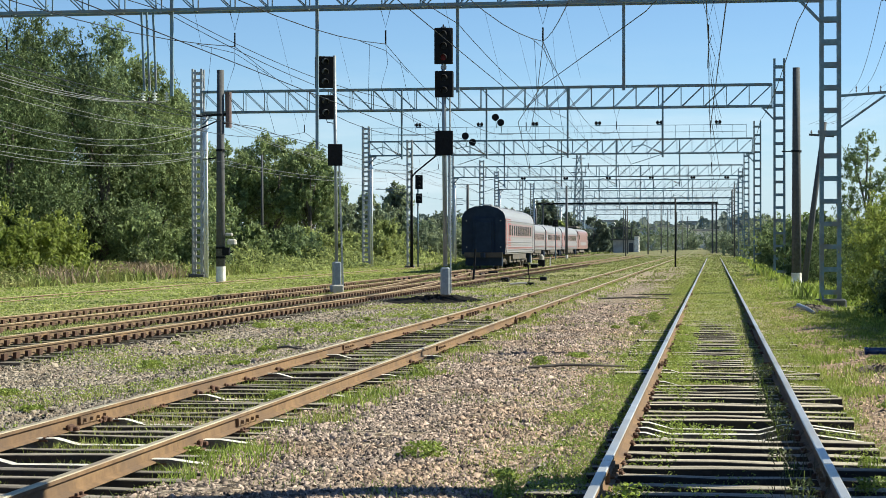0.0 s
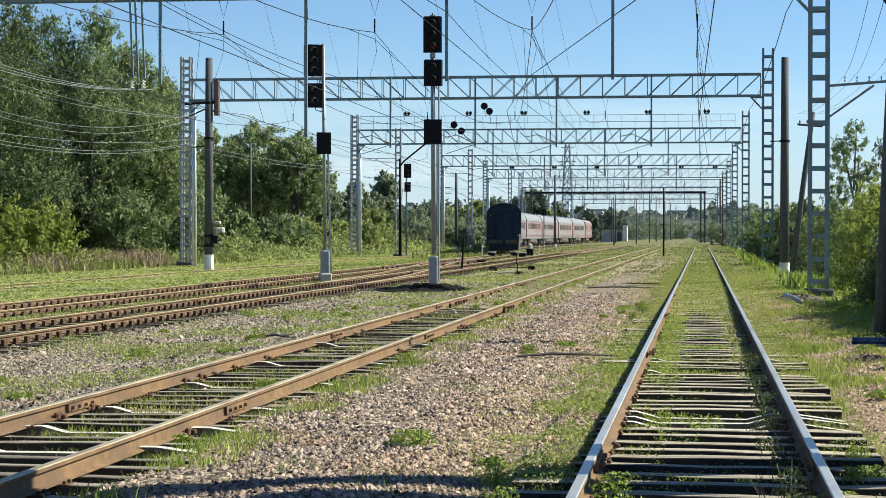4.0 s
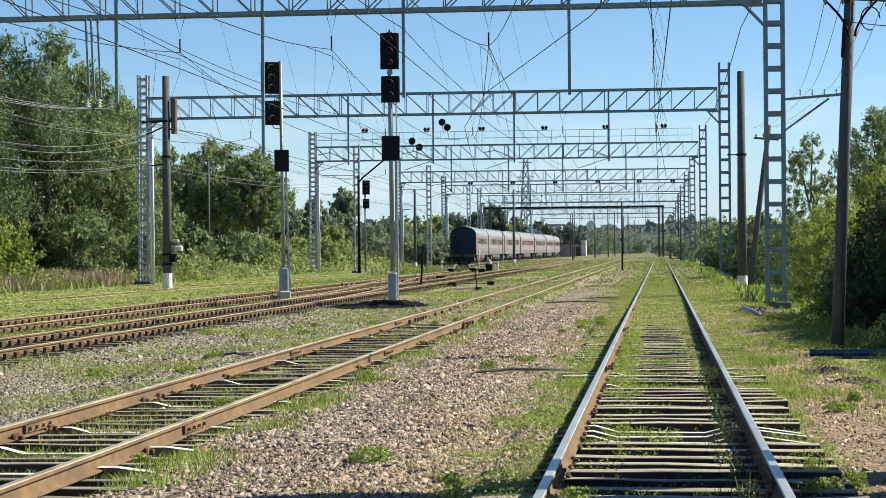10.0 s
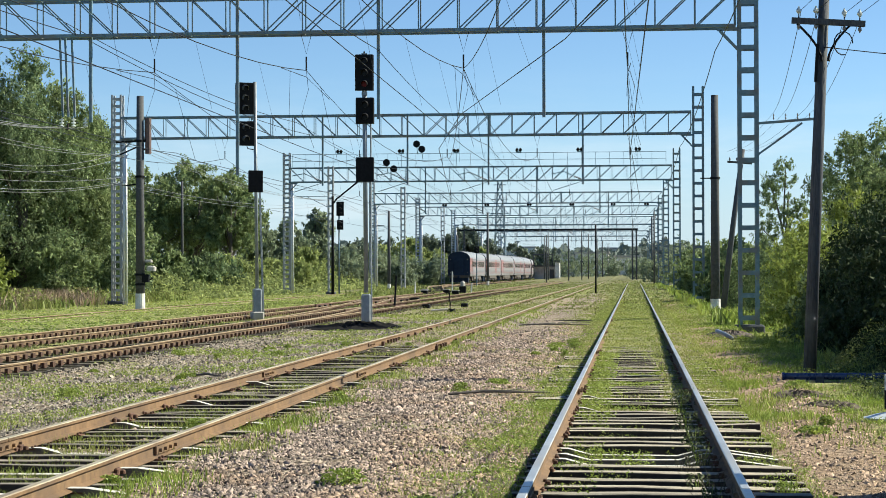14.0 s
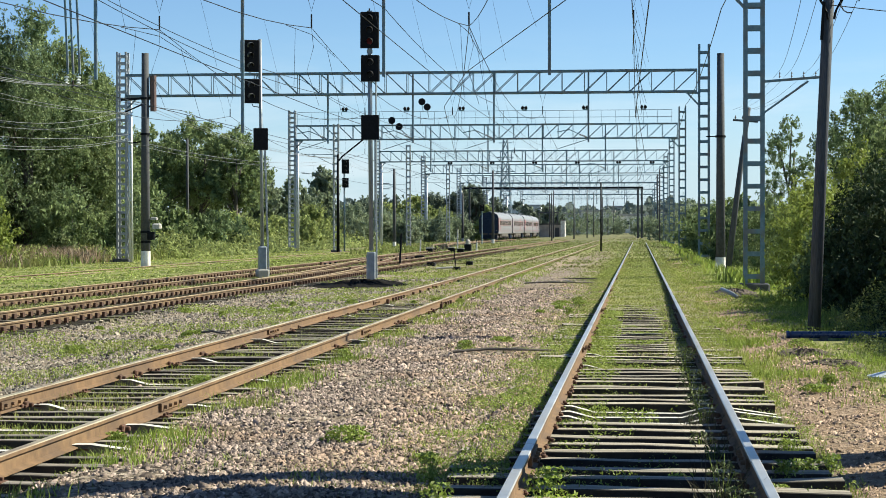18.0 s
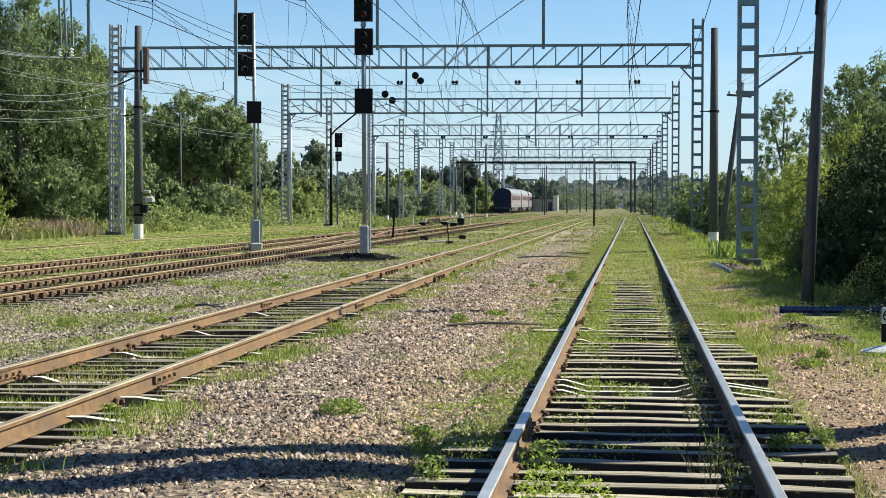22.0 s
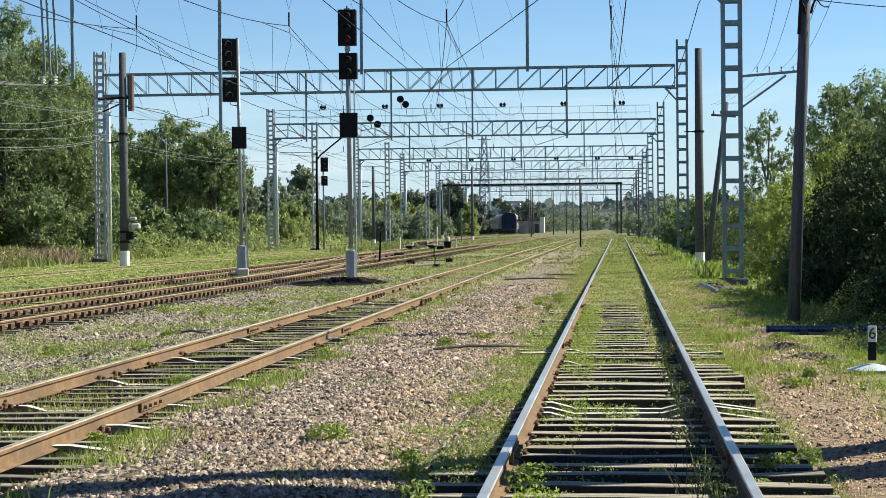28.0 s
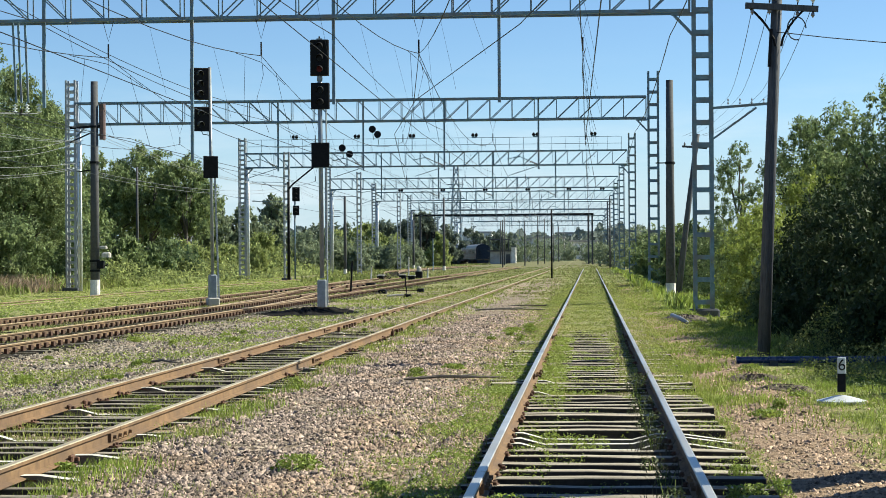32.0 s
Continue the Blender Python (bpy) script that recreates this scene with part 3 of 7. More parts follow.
def lay_track(name, label, path_x, z, y0, y1, near, spacing, top, concrete=(), joints=(), start=0.0, side=None, skip=None):
    """A track whose centre line runs at path_x(y); sleepers up to near are single pieces, the others one part."""
    tr = thing(name, label, "railway track", kind="structure")
    for s in (-1, 1):
        cuts = [y0] + [j for j in joints if y0 < j < y1] + [y1]
        for a, b in zip(cuts, cuts[1:]):
            n = max(2, int((b - a) / 4) + 1)
            ys = np.linspace(a + 0.006, b - 0.006, n)
            part("rail", rail_mesh([(path_x(y) + s * 0.797, y, z) for y in ys], top, side or M_RUST), None, tr)
        for j in joints:
            part("fishplate", FISHPLATE, None, tr, "rusty bolted joint plates", m=pose(path_x(j) + s * 0.797, j, z))
    rest, seats = Geo(), Geo()
    i, y = 0, start
    r = random.Random(name)
    while y < y1:
        if y > y0 and (y < 330 or i % 2) and not (skip and skip(y)):
            x = path_x(y)
            c = any(abs(y - k) < spacing / 2 for k in concrete)
            m = pose(x + r.uniform(-0.04, 0.04), y + r.uniform(-0.02, 0.02), z - 0.004 + r.uniform(-0.03 if y > 18 else -0.012, 0.0), 0, r.uniform(-0.4, 0.4), r.uniform(-1, 1))
            if c:
                part("concrete_sleeper", SLEEPER_CONCRETE, None, tr, "pale concrete sleeper", m=Matrix.Translation((0.06 if name == "track_2" else 0, 0, 0.035 if name == "track_2" else 0)) @ m)
            elif y < near:
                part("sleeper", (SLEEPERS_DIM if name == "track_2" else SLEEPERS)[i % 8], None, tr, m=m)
            else:
                rest.box(m @ Vector((0, 0, -0.09)), (2.75, 0.17, 0.18))
            for s in (-1, 1):
                if name in ("track_1", "track_5") or (name == "track_2" and r.random() < 0.62) or y > 170:
                    continue
                if y < near and y < 42:
                    part("rail_fastening", SEAT, None, tr, m=pose(x + s * 0.797, y, z - r.uniform(0.0, 0.03)))
                else:
                    for e in (-0.11, 0.11):
                        seats.box((x + s * 0.797 + e, y, z + 0.04), (0.06, 0.15, 0.10))
        i += 1
        y += spacing
    if rest.v:
        tagged(part("far_sleepers", rest, M_SLEEPER_OLD, tr), kind="stuff")
    if seats.v:
        tagged(part("far_fastenings", seats, M_RUST_DK, tr), kind="stuff")
    return tr


an = Geo()
an.box((0, 0, 0.05), (0.07, 0.2, 0.09), b=0.02)
an.box((0.05, 0.06, 0.03), (0.1, 0.09, 0.06), b=0.015)
ANCHOR = an.mesh("rail_anchor", M_RUST_DK)


sk = Geo()
sk.box((0.03, 0.05, 0.03), (0.05, 0.05, 0.06), b=0.012)
sk.box((0.045, -0.055, 0.025), (0.06, 0.06, 0.05), b=0.012)
sk.box((0.02, 0.0, 0.008), (0.11, 0.19, 0.016))
SPIKE = sk.mesh("rail_spike", M_RUST_DK)


def train_line(y):
    """Centre line of the track that the train takes."""
    ys = [0, 100, 129, 154, 184, 212, 226, 249, 275, 303, 330, 356, 390, 418, 450, 480, 520, 560, 620, 700]
    xs = [-16.0, -15.8, -15.95, -16.2, -19.6, -22.65, -23.65, -24.2, -24.05, -23.45, -22.85, -22.45, -22.55, -23.8, -28.6, -35.5, -47, -61, -85, -120]
    return float(np.interp([y - 7, y - 3.5, y, y + 3.5, y + 7], ys, xs).mean())


def crossover(y):
    return -12.1 + (-16.4 + 12.1) * float(step(58, 135, np.array(y)))


first = lay_track("track_1", "overgrown track with polished rails on worn sleepers", lambda y: 0.0, 0.028, -15, 230, 75, 0.522, M_RAILTOP,
          (17.3, 17.82, 18.34, 24.08, 26.17), (1.2, 13.7, 26.2, 38.7, 51.2, 63.7), start=7.9 - 0.522 * 43)
second = lay_track("track_2", "rusty track on dark sleepers in gravel", lambda y: -5.42, -0.032, -15, 420, 60, 0.522, M_RAILTOP_DULL,
          (14.9, 16.4, 18.6, 21.6, 25.5, 29.6, 38.5, 44.2), (18.0, 31.2, 43.7, 56.2, 68.7), start=7.6 - 0.522 * 43)
ra = random.Random(12)
for k in range(62):
    ay = 7.9 + 0.522 * (k + 2)
    for e in (-1, 1):
        if ra.random() < 0.3:
            continue
        part("rail_spike", SPIKE, None, first, m=pose(e * 0.797 - e * 0.055, ay + ra.uniform(-0.03, 0.03), 0.028 + ra.uniform(-0.01, 0.012), 0, 0, (0 if e < 0 else 180) + ra.uniform(-14, 14)) @ Matrix.Scale(ra.uniform(0.42, 0.72), 4))
for k in range(40):
    ay, e = 12 * (95 / 12) ** ra.random(), ra.choice((-1, 1))
    part("rail_anchor", ANCHOR, None, second, "dark rusty rail anchor", m=pose(-5.42 + e * 0.797 + 0.06, ay, -0.03, 0, 0, ra.uniform(-15, 15)) @ Matrix.Scale(ra.uniform(0.35, 0.7), 4))
lay_track("track_3", "brown rusted track with exposed fastenings", lambda y: -12.1, -0.052, -15, 420, -20, 0.522, M_RAILTOP_OLD, (), (34.5, 47, 59.5, 72), start=20 - 0.522 * 66, side=M_RUST_OLD)
lay_track("track_4", "brown rusted track that curves off behind the yard", train_line, -0.072, -15, 640, -20, 0.522, M_RAILTOP_OLD, (), (51, 63.5), start=30 - 0.522 * 85, side=M_RUST_OLD)
lay_track("track_5", "track sunk in grass along the trees", lambda y: -26.3, -0.395, -15, 300, -20, 0.55, M_RAILTOP_OLD, start=50 - 0.55 * 117, side=M_RUST_OLD)
lay_track("track_6", "crossover of rusty rails between two tracks", crossover, -0.048, 60, 133, 60, 0.6, M_RAILTOP_OLD, start=60, side=M_RUST_OLD)


# ---- overhead line: portals, wires ----
def lattice_mast(parent, x, y, z0, z1, w=0.72, d=0.55, step_z=0.8, m=None, name="mast"):
    """Two channel legs with flat battens on both faces, on a concrete foot."""
    m = m or M_STEEL_DK
    mast = None
    for s in (-1, 1):
        for e in (-1, 1):
            g = Geo().box((x + s * (w / 2 - 0.06), y + e * (d / 2 - 0.05), (z0 + z1) / 2), (0.13, 0.10, z1 - z0))
            mast = part("leg", g, m, mast) and mast if mast else part(name, g, m, parent)
    if y < 130:
        n = int((z1 - z0) / 0.9)
        for i in range(n):
            za, zb = z0 + (z1 - z0) * i / n, z0 + (z1 - z0) * (i + 1) / n
            for s in (-1, 1):
                e = 1 if i % 2 else -1
                part("side_brace", Geo().bar((x + s * (w / 2 - 0.02), y - e * (d / 2 - 0.05), za), (x + s * (w / 2 - 0.02), y + e * (d / 2 - 0.05), zb), 0.03, 0.05), m, mast)
    z = z0 + 0.5
    while z < z1:
        for s in (-1, 1):
            b = Geo().box((x, y + s * (d / 2 + 0.008), z), (w, 0.014, 0.15 if step_z < 0.5 else 0.16))
            part("batten", b, m, mast)
        z += step_z
    part("foot", Geo().box((x, y, z0 - 0.12), (w + 0.35, d + 0.4, 0.75), b=0.05), M_CONC_DK, parent, "concrete mast foot")
    return mast


def beam_geo(x0, x1, y, z0, z1, depth=0.7, panel=1.4):
    g, h = [], []
    for yy in (y - depth / 2, y + depth / 2):
        for z in (z0, z1):
            g.append(Geo().bar((x0, yy, z), (x1, yy, z), 0.11, 0.12))
    n = round((x1 - x0) / panel)
    for i in range(n + 1):
        x = x0 + (x1 - x0) * i / n
        for yy in (y - depth / 2, y + depth / 2):
            h.append(((x, yy, z0), (x, yy, z1), 0.045))
            if i < n:
                a, b = (z0, z1) if x > (x0 + x1) / 2 else (z1, z0)
                h.append(((x, yy, a), (x + (x1 - x0) / n, yy, b), 0.045))
        h.append(((x, y - depth / 2, z0), (x, y + depth / 2, z0), 0.04))
        h.append(((x, y - depth / 2, z1), (x, y + depth / 2, z1), 0.04))
        if i < n:
            h.append(((x, y - depth / 2, z0), (x + (x1 - x0) / n, y + depth / 2, z0), 0.035))
    return g, h


def insulator_geo(p, q, n=4, r=0.075):
    """Ribbed string of discs from p to q."""
    g = Geo()
    p, q = Vector(p), Vector(q)
    pts, rs = [], []
    for i in range(n):
        for f, k in ((0.1, 0.3), (0.35, 1.0), (0.6, 0.9), (0.9, 0.3)):
            pts.append(p.lerp(q, (i + f) / n))
            rs.append(r * k)
    return g.tube([p] + pts + [q], [0.015] + rs + [0.015], 8)


M_PORC = mat("brown_porcelain", (0.16, 0.14, 0.13), (0.3, 0.28, 0.27), 9, 0.25, 0, 0)
M_PORC_W = mat("pale_glass_insulator", (0.55, 0.6, 0.58), (0.7, 0.74, 0.72), 9, 0.2, 0, 0)
XL, XR = -33.4, 4.05
DROPS = (-3.2, -9.2, -14.4, -19.9)
CAT = (-0.2, -6.1, -11.85, -17.5, -26.3)
PORTALS = [15.2, 67, 118.5, 178, 237, 288, 345, 405, 465, 530]


def portal(y, rail=False, detail=True):
    p = thing("catenary_portal", "grey lattice steel portal spanning all tracks, with drop posts", "portal", "overhead line portals")
    zl = float(ground_z(XL, y))
    if y < 20:
        for e in (-0.52, 0.52):
            part("mast", Geo().tube([(XR, y + e, -0.3), (XR, y + e, 13.4)], [0.36, 0.33], 14), M_CONC_DK, p, "one of twin concrete anchor posts", smooth=True)
    else:
        lattice_mast(p, XR, y, -0.05 - 0.36 * float(step(42, 58, np.array(y))), 13.4, step_z=0.8)
    lattice_mast(p, XL, y, zl, 13.3, w=0.70, d=0.7, step_z=0.46, m=M_STEEL)
    for dx in (0.50, 0.66):
        part("tube", Geo().tube([(XL + dx, y - 0.2, zl), (XL + dx - 0.06, y - 0.2, 10.35)], 0.072, 10), M_TUBE, p, "bright zinc-coated tube leg", smooth=True)
    chords, web = beam_geo(XL + 0.3, XR - 0.45, y, 10.45, 11.8)
    beam = part("beam", chords[0], M_STEEL_DK, p)
    for c in chords[1:]:
        part("chord", c, M_STEEL_DK, beam)
    if 60 < y < 240:
        for a, b, k in web:
            part("brace", Geo().bar(a, b, k, k, up=(0, 1, 0.01)), M_STEEL_DK, beam)
    else:
        rest = Geo()
        for a, b, k in web:
            rest.bar(a, b, k, k, up=(0, 1, 0.01))
        tagged(part("bracing", rest, M_STEEL_DK, beam), kind="stuff")
    for s, xm in ((-1, XR), (1, XL)):
        b = Geo()
        b.bar((xm + s * 0.36, y - 0.3, 10.33), (xm + s * 1.1, y - 0.3, 10.33), 0.1, 0.12)
        b.bar((xm + s * 0.36, y - 0.3, 9.6), (xm + s * 1.0, y - 0.3, 10.28), 0.1, 0.1)
        part("bracket", b, M_STEEL_DK, p)
    for x in DROPS:
        low = 5.3 if y == 67 and x == DROPS[2] else 7.3
        part("drop_post", Geo().bar((x, y, low), (x, y, 11.8), 0.11, 0.11, up=(0, 1, 0)), M_STEEL_DK, p)
        if detail and y > 70:
            g = Geo()
            g.tube([(x, y, 7.55), (x - 1.2, y, 8.1), (x - 2.0, y, 7.95)], 0.03, 6)
            g.tube([(x, y, 7.5), (x - 1.9, y, 6.9)], 0.022, 6)
            part("cantilever", g, M_STEEL_DK, p)
            part("insulator", insulator_geo((x - 0.1, y, 7.6), (x - 0.55, y, 7.8)), M_PORC, p)
    for x in CAT:
        part("insulator", Geo().tube([(x, y, 9.6), (x, y, 9.1)], 0.03, 6), M_BLACK, p)
        part("hanger", Geo().tube([(x - 0.2, y, 10.45), (x, y, 9.7), (x + 0.2, y, 10.45)], 0.014, 5), M_WIRE, p, "v-shaped wire sling")
    if rail:
        g = Geo()
        for i in range(28):
            x = XL + 0.6 + (XR - XL - 1.6) * i / 27
            g.bar((x, y - 0.35, 11.8), (x, y - 0.35, 13.1), 0.03, 0.03, up=(0, 1, 0))
        for z in (12.45, 13.1):
            g.bar((XL + 0.6, y - 0.35, z), (XR - 1, y - 0.35, z), 0.04, 0.04)
        part("walkway_rail", g, M_STEEL_DK, p, "handrail along the beam")
    return p


portals = [portal(y, rail=(i == 3), detail=i < 6) for i, y in enumerate(PORTALS)]
# right-hand outrigger on the second portal's mast
g = Geo()
g.bar((XR + 0.36, 67, 7.0), (XR + 2.5, 67, 7.15), 0.07, 0.09)
g.bar((XR + 0.36, 67, 5.9), (XR + 1.9, 67, 7.0), 0.06, 0.07)
part("outrigger", g, M_STEEL_DK, portals[1], "side arm carrying line wires")
for k in range(4):
    part("insulator", insulator_geo((XR + 0.9 + 0.42 * k, 67, 7.12), (XR + 0.9 + 0.42 * k, 67, 7.34), 2, 0.032), M_PORC, portals[1])


def floodlight(x, y, z, tilt=-35):
    f = thing("floodlight", "small dark twin floodlight clamped on a portal beam", "floodlight", "floodlights on the beams", at=pose(x, y, z))
    for s in (-1, 1):
        g = Geo()
        g.tube([(s * 0.16, -0.12, 0.24), (s * 0.16, 0.1, 0.36)], [0.16, 0.11], 10)
        g.tube([(s * 0.16, 0.1, 0.36), (s * 0.16, 0.2, 0.41)], [0.09, 0.07], 8)
        part("housing", g, M_BLACK, f)
    part("bracket", Geo().box((0, 0, 0.06), (0.5, 0.08, 0.12)), M_STEEL_DK, f)
    return f


for px in (-28.2, -22.2, -16.9, -10.9, -5.1, 0.4):
    floodlight(px, 177.65, 13.1)
for px in (-24, -18.6, -13.2, -7.8, -2.6, 1.6):
    floodlight(px, 236.6, 10.0)


# contact lines
def sag(p, q, drop, n=12):
    p, q = Vector(p), Vector(q)
    return [p.lerp(q, i / n) - Vector((0, 0, drop * 4 * (i / n) * (1 - i / n))) for i in range(n + 1)]


for x in CAT:
    c = thing("contact_line", "thin overhead contact line with droppers", "overhead wire", "overhead contact lines")
    ys = [-40] + PORTALS
    for k, (a, b) in enumerate(zip(ys, ys[1:])):
        zig = -0.3 if k % 2 else 0.3
        d = 1.2 if b < 70 else 1.4
        pts = sag((x, a, 9.1), (x, b, 9.1), d)
        part("messenger_wire", Geo().tube(pts, 0.014, 4, cap=False), M_WIRE, c)
        n = 6
        for i in range(1, n):
            t = i / n
            y = a + (b - a) * t
            xx = x + zig * (1 - 2 * t)
            part("dropper", Geo().tube([(x, y, 9.1 - 4 * d * t * (1 - t)), (xx + 0.35, y, 6.2)], 0.004, 3, cap=False), M_WIRE, c)
    contact = Geo()
    contact.tube([(x + (0.6 if k % 2 else 0.1), y, 6.2) for k, y in enumerate(ys)], 0.012, 4, cap=False)
    part("contact_wire", contact, M_WIRE, c)
for x, z in ((-20.3, 10.5), (-21.6, 11.4), (-29.5, 9.5), (-9.2, 9.8), (2.9, 9.6)):
    c = thing("feeder_wire", "single feeder wire strung from portal to portal", "overhead wire", "feeder wires")
    for a, b in zip([-40] + PORTALS, PORTALS):
        part("wire", Geo().tube(sag((x, a, z), (x, b, z), 0.5), 0.017, 4, cap=False), M_WIRE, c)
# catenary of the crossover, which swings from the first track over the second to the third
CROSS = [(0.4, 15.2), (-6.1, 67), (-11.85, 118.5)]
cr = thing("contact_line", "thin overhead contact line crossing from track to track", "overhead wire", "overhead contact lines")
for (xa, ya), (xb, yb) in zip(CROSS, CROSS[1:]):
    part("messenger_wire", Geo().tube(sag((xa, ya, 9.1), (xb, yb, 9.1), 1.15), 0.014, 4, cap=False), M_WIRE, cr)
    for i in range(1, 6):
        t = i / 6
        p = Vector((xa, ya, 9.1)).lerp(Vector((xb, yb, 9.1)), t)
        part("dropper", Geo().tube([(p.x, p.y, 9.1 - 4.6 * t * (1 - t)), (p.x + 1.2 * (1 - t) if ya < 60 else p.x, p.y, 6.22)], 0.004, 3, cap=False), M_WIRE, cr)
part("contact_wire", Geo().tube([(2.0, 15.2, 6.25), (-1.3, 35.8, 6.22), (-4.87, 52.5, 6.2), (-7.0, 67, 6.2), (-11.6, 118.5, 6.2)], 0.012, 4, cap=False), M_WIRE, cr)
# stitch wires that spread each support over a few metres, and slack jumpers
for x in CAT[:4]:
    st = thing("stitch_wire", "short slack wires round a hanging line support", "overhead wire", "stitch wires")
    part("wire", Geo().tube([(x + 0.12, 61.5, 8.6), (x, 67, 8.86), (x - 0.05, 72.5, 8.55)], 0.012, 4, cap=False), M_WIRE, st)
    for dy in (-3.2, 3.2):
        part("dropper", Geo().tube(sag((x, 67 + dy, 8.75), (x + 0.3, 67 + 1.6 * dy, 6.2), 0.0, 4), 0.008, 3, cap=False), M_WIRE, st)
    part("jumper", Geo().tube([(x, 67, 9.1), (x + 0.25, 66, 8.3), (x + 0.1, 65.5, 7.4), (x + 0.45, 66, 6.2)], 0.008, 4, cap=False), M_WIRE, st)
# insulator cluster hanging from the left part of the second portal
hang = portals[1]
for x in (-20.95, -20.75, -20.5):
    part("drop_post", Geo().bar((x - 0.12, 67, 10.5), (x, 67, 7.5), 0.07, 0.07, up=(0, 1, 0)), M_STEEL_DK, hang)
for x in (-21.0, -20.55, -20.1):
    part("insulator", insulator_geo((x, 67, 7.45), (x, 67, 7.1), 3, 0.1), M_PORC_W, hang, "pale glass insulator")


# ---- dark single-beam gantry further on ----
gan = thing("cable_gantry", "dark narrow gantry beam on a pair of posts", "gantry")
for dx in (-0.35, 0.35):
    part("post", Geo().bar((0.1 + dx, 330, 0), (0.1 + dx, 330, 9.3), 0.3, 0.3, up=(0, 1, 0)), M_CONC_DK, gan)
part("post", Geo().bar((-30, 330, -0.3), (-30, 330, 9.0), 0.3, 0.3, up=(0, 1, 0)), M_CONC_DK, gan)
part("beam", Geo().bar((-31, 330, 9.1), (0.7, 330, 9.15), 0.35, 0.35), M_BLACK, gan)


# ---- poles ----
def round_pole(name, label, x, y, z0, h, r0, r1, m, lean=(0, 0), white=0.0, cat="pole", group=""):
    p = thing(name, label, cat, group, at=pose(x, y, z0))
    part("shaft", Geo().tube([(0, 0, -0.3), (lean[0] * 0.5, lean[1] * 0.5, h * 0.5), (lean[0], lean[1], h)], [r0, (r0 + r1) / 2, r1], 14), m, p, smooth=True)
    if white:
        part("painted_base", Geo().tube([(0, 0, -0.05), (lean[0] * white / h, 0, white)], r0 + 0.006, 14), M_WHITE, p, "whitewashed foot")
    return p


p = round_pole("concrete_pole", "tall concrete pole with a whitewashed foot and dark clamps", -27.6, 102.5, -0.32, 12.0, 0.27, 0.2, M_CONC_DK, white=0.9)
for z in (1.35, 1.9, 7.4, 9.4):
    part("clamp", Geo().tube([(0, 0, z), (0, 0, z + 0.12)], 0.29, 12), M_BLACK, p)
part("switch_box", Geo().box((0.35, -0.1, 1.75), (0.4, 0.3, 0.45), b=0.03), M_BLACK, p)
part("bracket", Geo().bar((0.2, 0, 1.5), (0.75, -0.1, 1.75), 0.06), M_BLACK, p)
part("switch_drive", Geo().box((0.66, -0.05, 2.3), (0.5, 0.36, 0.3), b=0.08), M_SLEEPER_C, p, "pale grey switch drive")
part("switch_drive", Geo().box((0.5, -0.05, 2.72), (0.4, 0.3, 0.16), b=0.05), M_CONC, p, "pale cover of the drive")
part("crossarm", Geo().bar((-1.4, 0, 9.4), (0.4, 0, 9.5), 0.1, 0.12), M_BLACK, p)
part("crossarm", Geo().bar((-1.4, 0, 8.6), (0.2, 0, 9.3), 0.07, 0.07), M_BLACK, p)
part("crossarm", Geo().bar((-1.0, 0, 6.95), (0.3, 0, 7.1), 0.06, 0.06), M_BLACK, p)
for e in (-0.85, -0.95):
    part("insulator", insulator_geo((e, 0, 6.85), (e, 0, 7.1), 2, 0.07), M_PORC_W, p, "pale pin insulator")
part("transformer_can", Geo().tube([(0.44, 0.1, 8.75), (0.44, 0.1, 10.75)], 0.18, 12), M_CAN, p, "weathered red-brown cylinder on the pole")
part("bracket", Geo().bar((0, 0.1, 9.0), (0.44, 0.1, 9.0), 0.08), M_BLACK, p)
round_pole("concrete_pole", "slim grey concrete pole at the edge of trees", -38.1, 155, -0.3, 9.8, 0.13, 0.1, M_CONC_DK)
p = round_pole("concrete_pole", "smooth dark concrete pole with a pale foot beside the lattice masts", 3.65, 85, -0.3, 10.0, 0.22, 0.16, M_CONC_DK, white=0.8)
part("clamp", Geo().tube([(0, 0, 6.2), (0, 0, 6.3)], 0.23, 12), M_BLACK, p)
part("bracket", Geo().bar((-0.65, 0, 6.25), (0.2, 0, 6.25), 0.05), M_BLACK, p)
p = round_pole("leaning_strut_pole", "dark leaning timber pole with a short crossarm", 4.25, 92, -0.4, 8.1, 0.16, 0.11, M_WOODPOLE, lean=(1.05, 0))
part("crossarm", Geo().bar((0.3, 0, 7.5), (1.5, 0, 7.4), 0.08, 0.1), M_WOODPOLE, p)
for k in range(3):
    part("insulator", insulator_geo((0.42 + 0.35 * k, 0, 7.52), (0.42 + 0.35 * k, 0, 7.72), 1, 0.05), M_PORC, p)

# tall utility pole in the foreground
up = round_pole("utility_pole", "tall dark weathered utility pole with a crossarm and insulators", 2.98, 32.6, -0.1, 7.3, 0.112, 0.088, M_WOODPOLE, lean=(0.33, 0), cat="utility pole")
part("crossarm", Geo().bar((-0.27, -0.14, 6.16), (0.97, -0.14, 6.08), 0.09, 0.1), M_WOODPOLE, up)
for s in (-1, 1):
    g = Geo()
    n = 6
    g.tube([(0.29 + s * (0.05 + 0.42 * (i / n) ** 1.7), -0.14, 5.45 + 0.65 * (i / n)) for i in range(n + 1)], 0.022, 6)
    part("brace", g, M_BLACK, up)
part("conduit", Geo().bar((0.13, -0.13, 5.1), (0.17, -0.13, 5.75), 0.05, 0.06, up=(0, 1, 0)), M_BLACK, up)
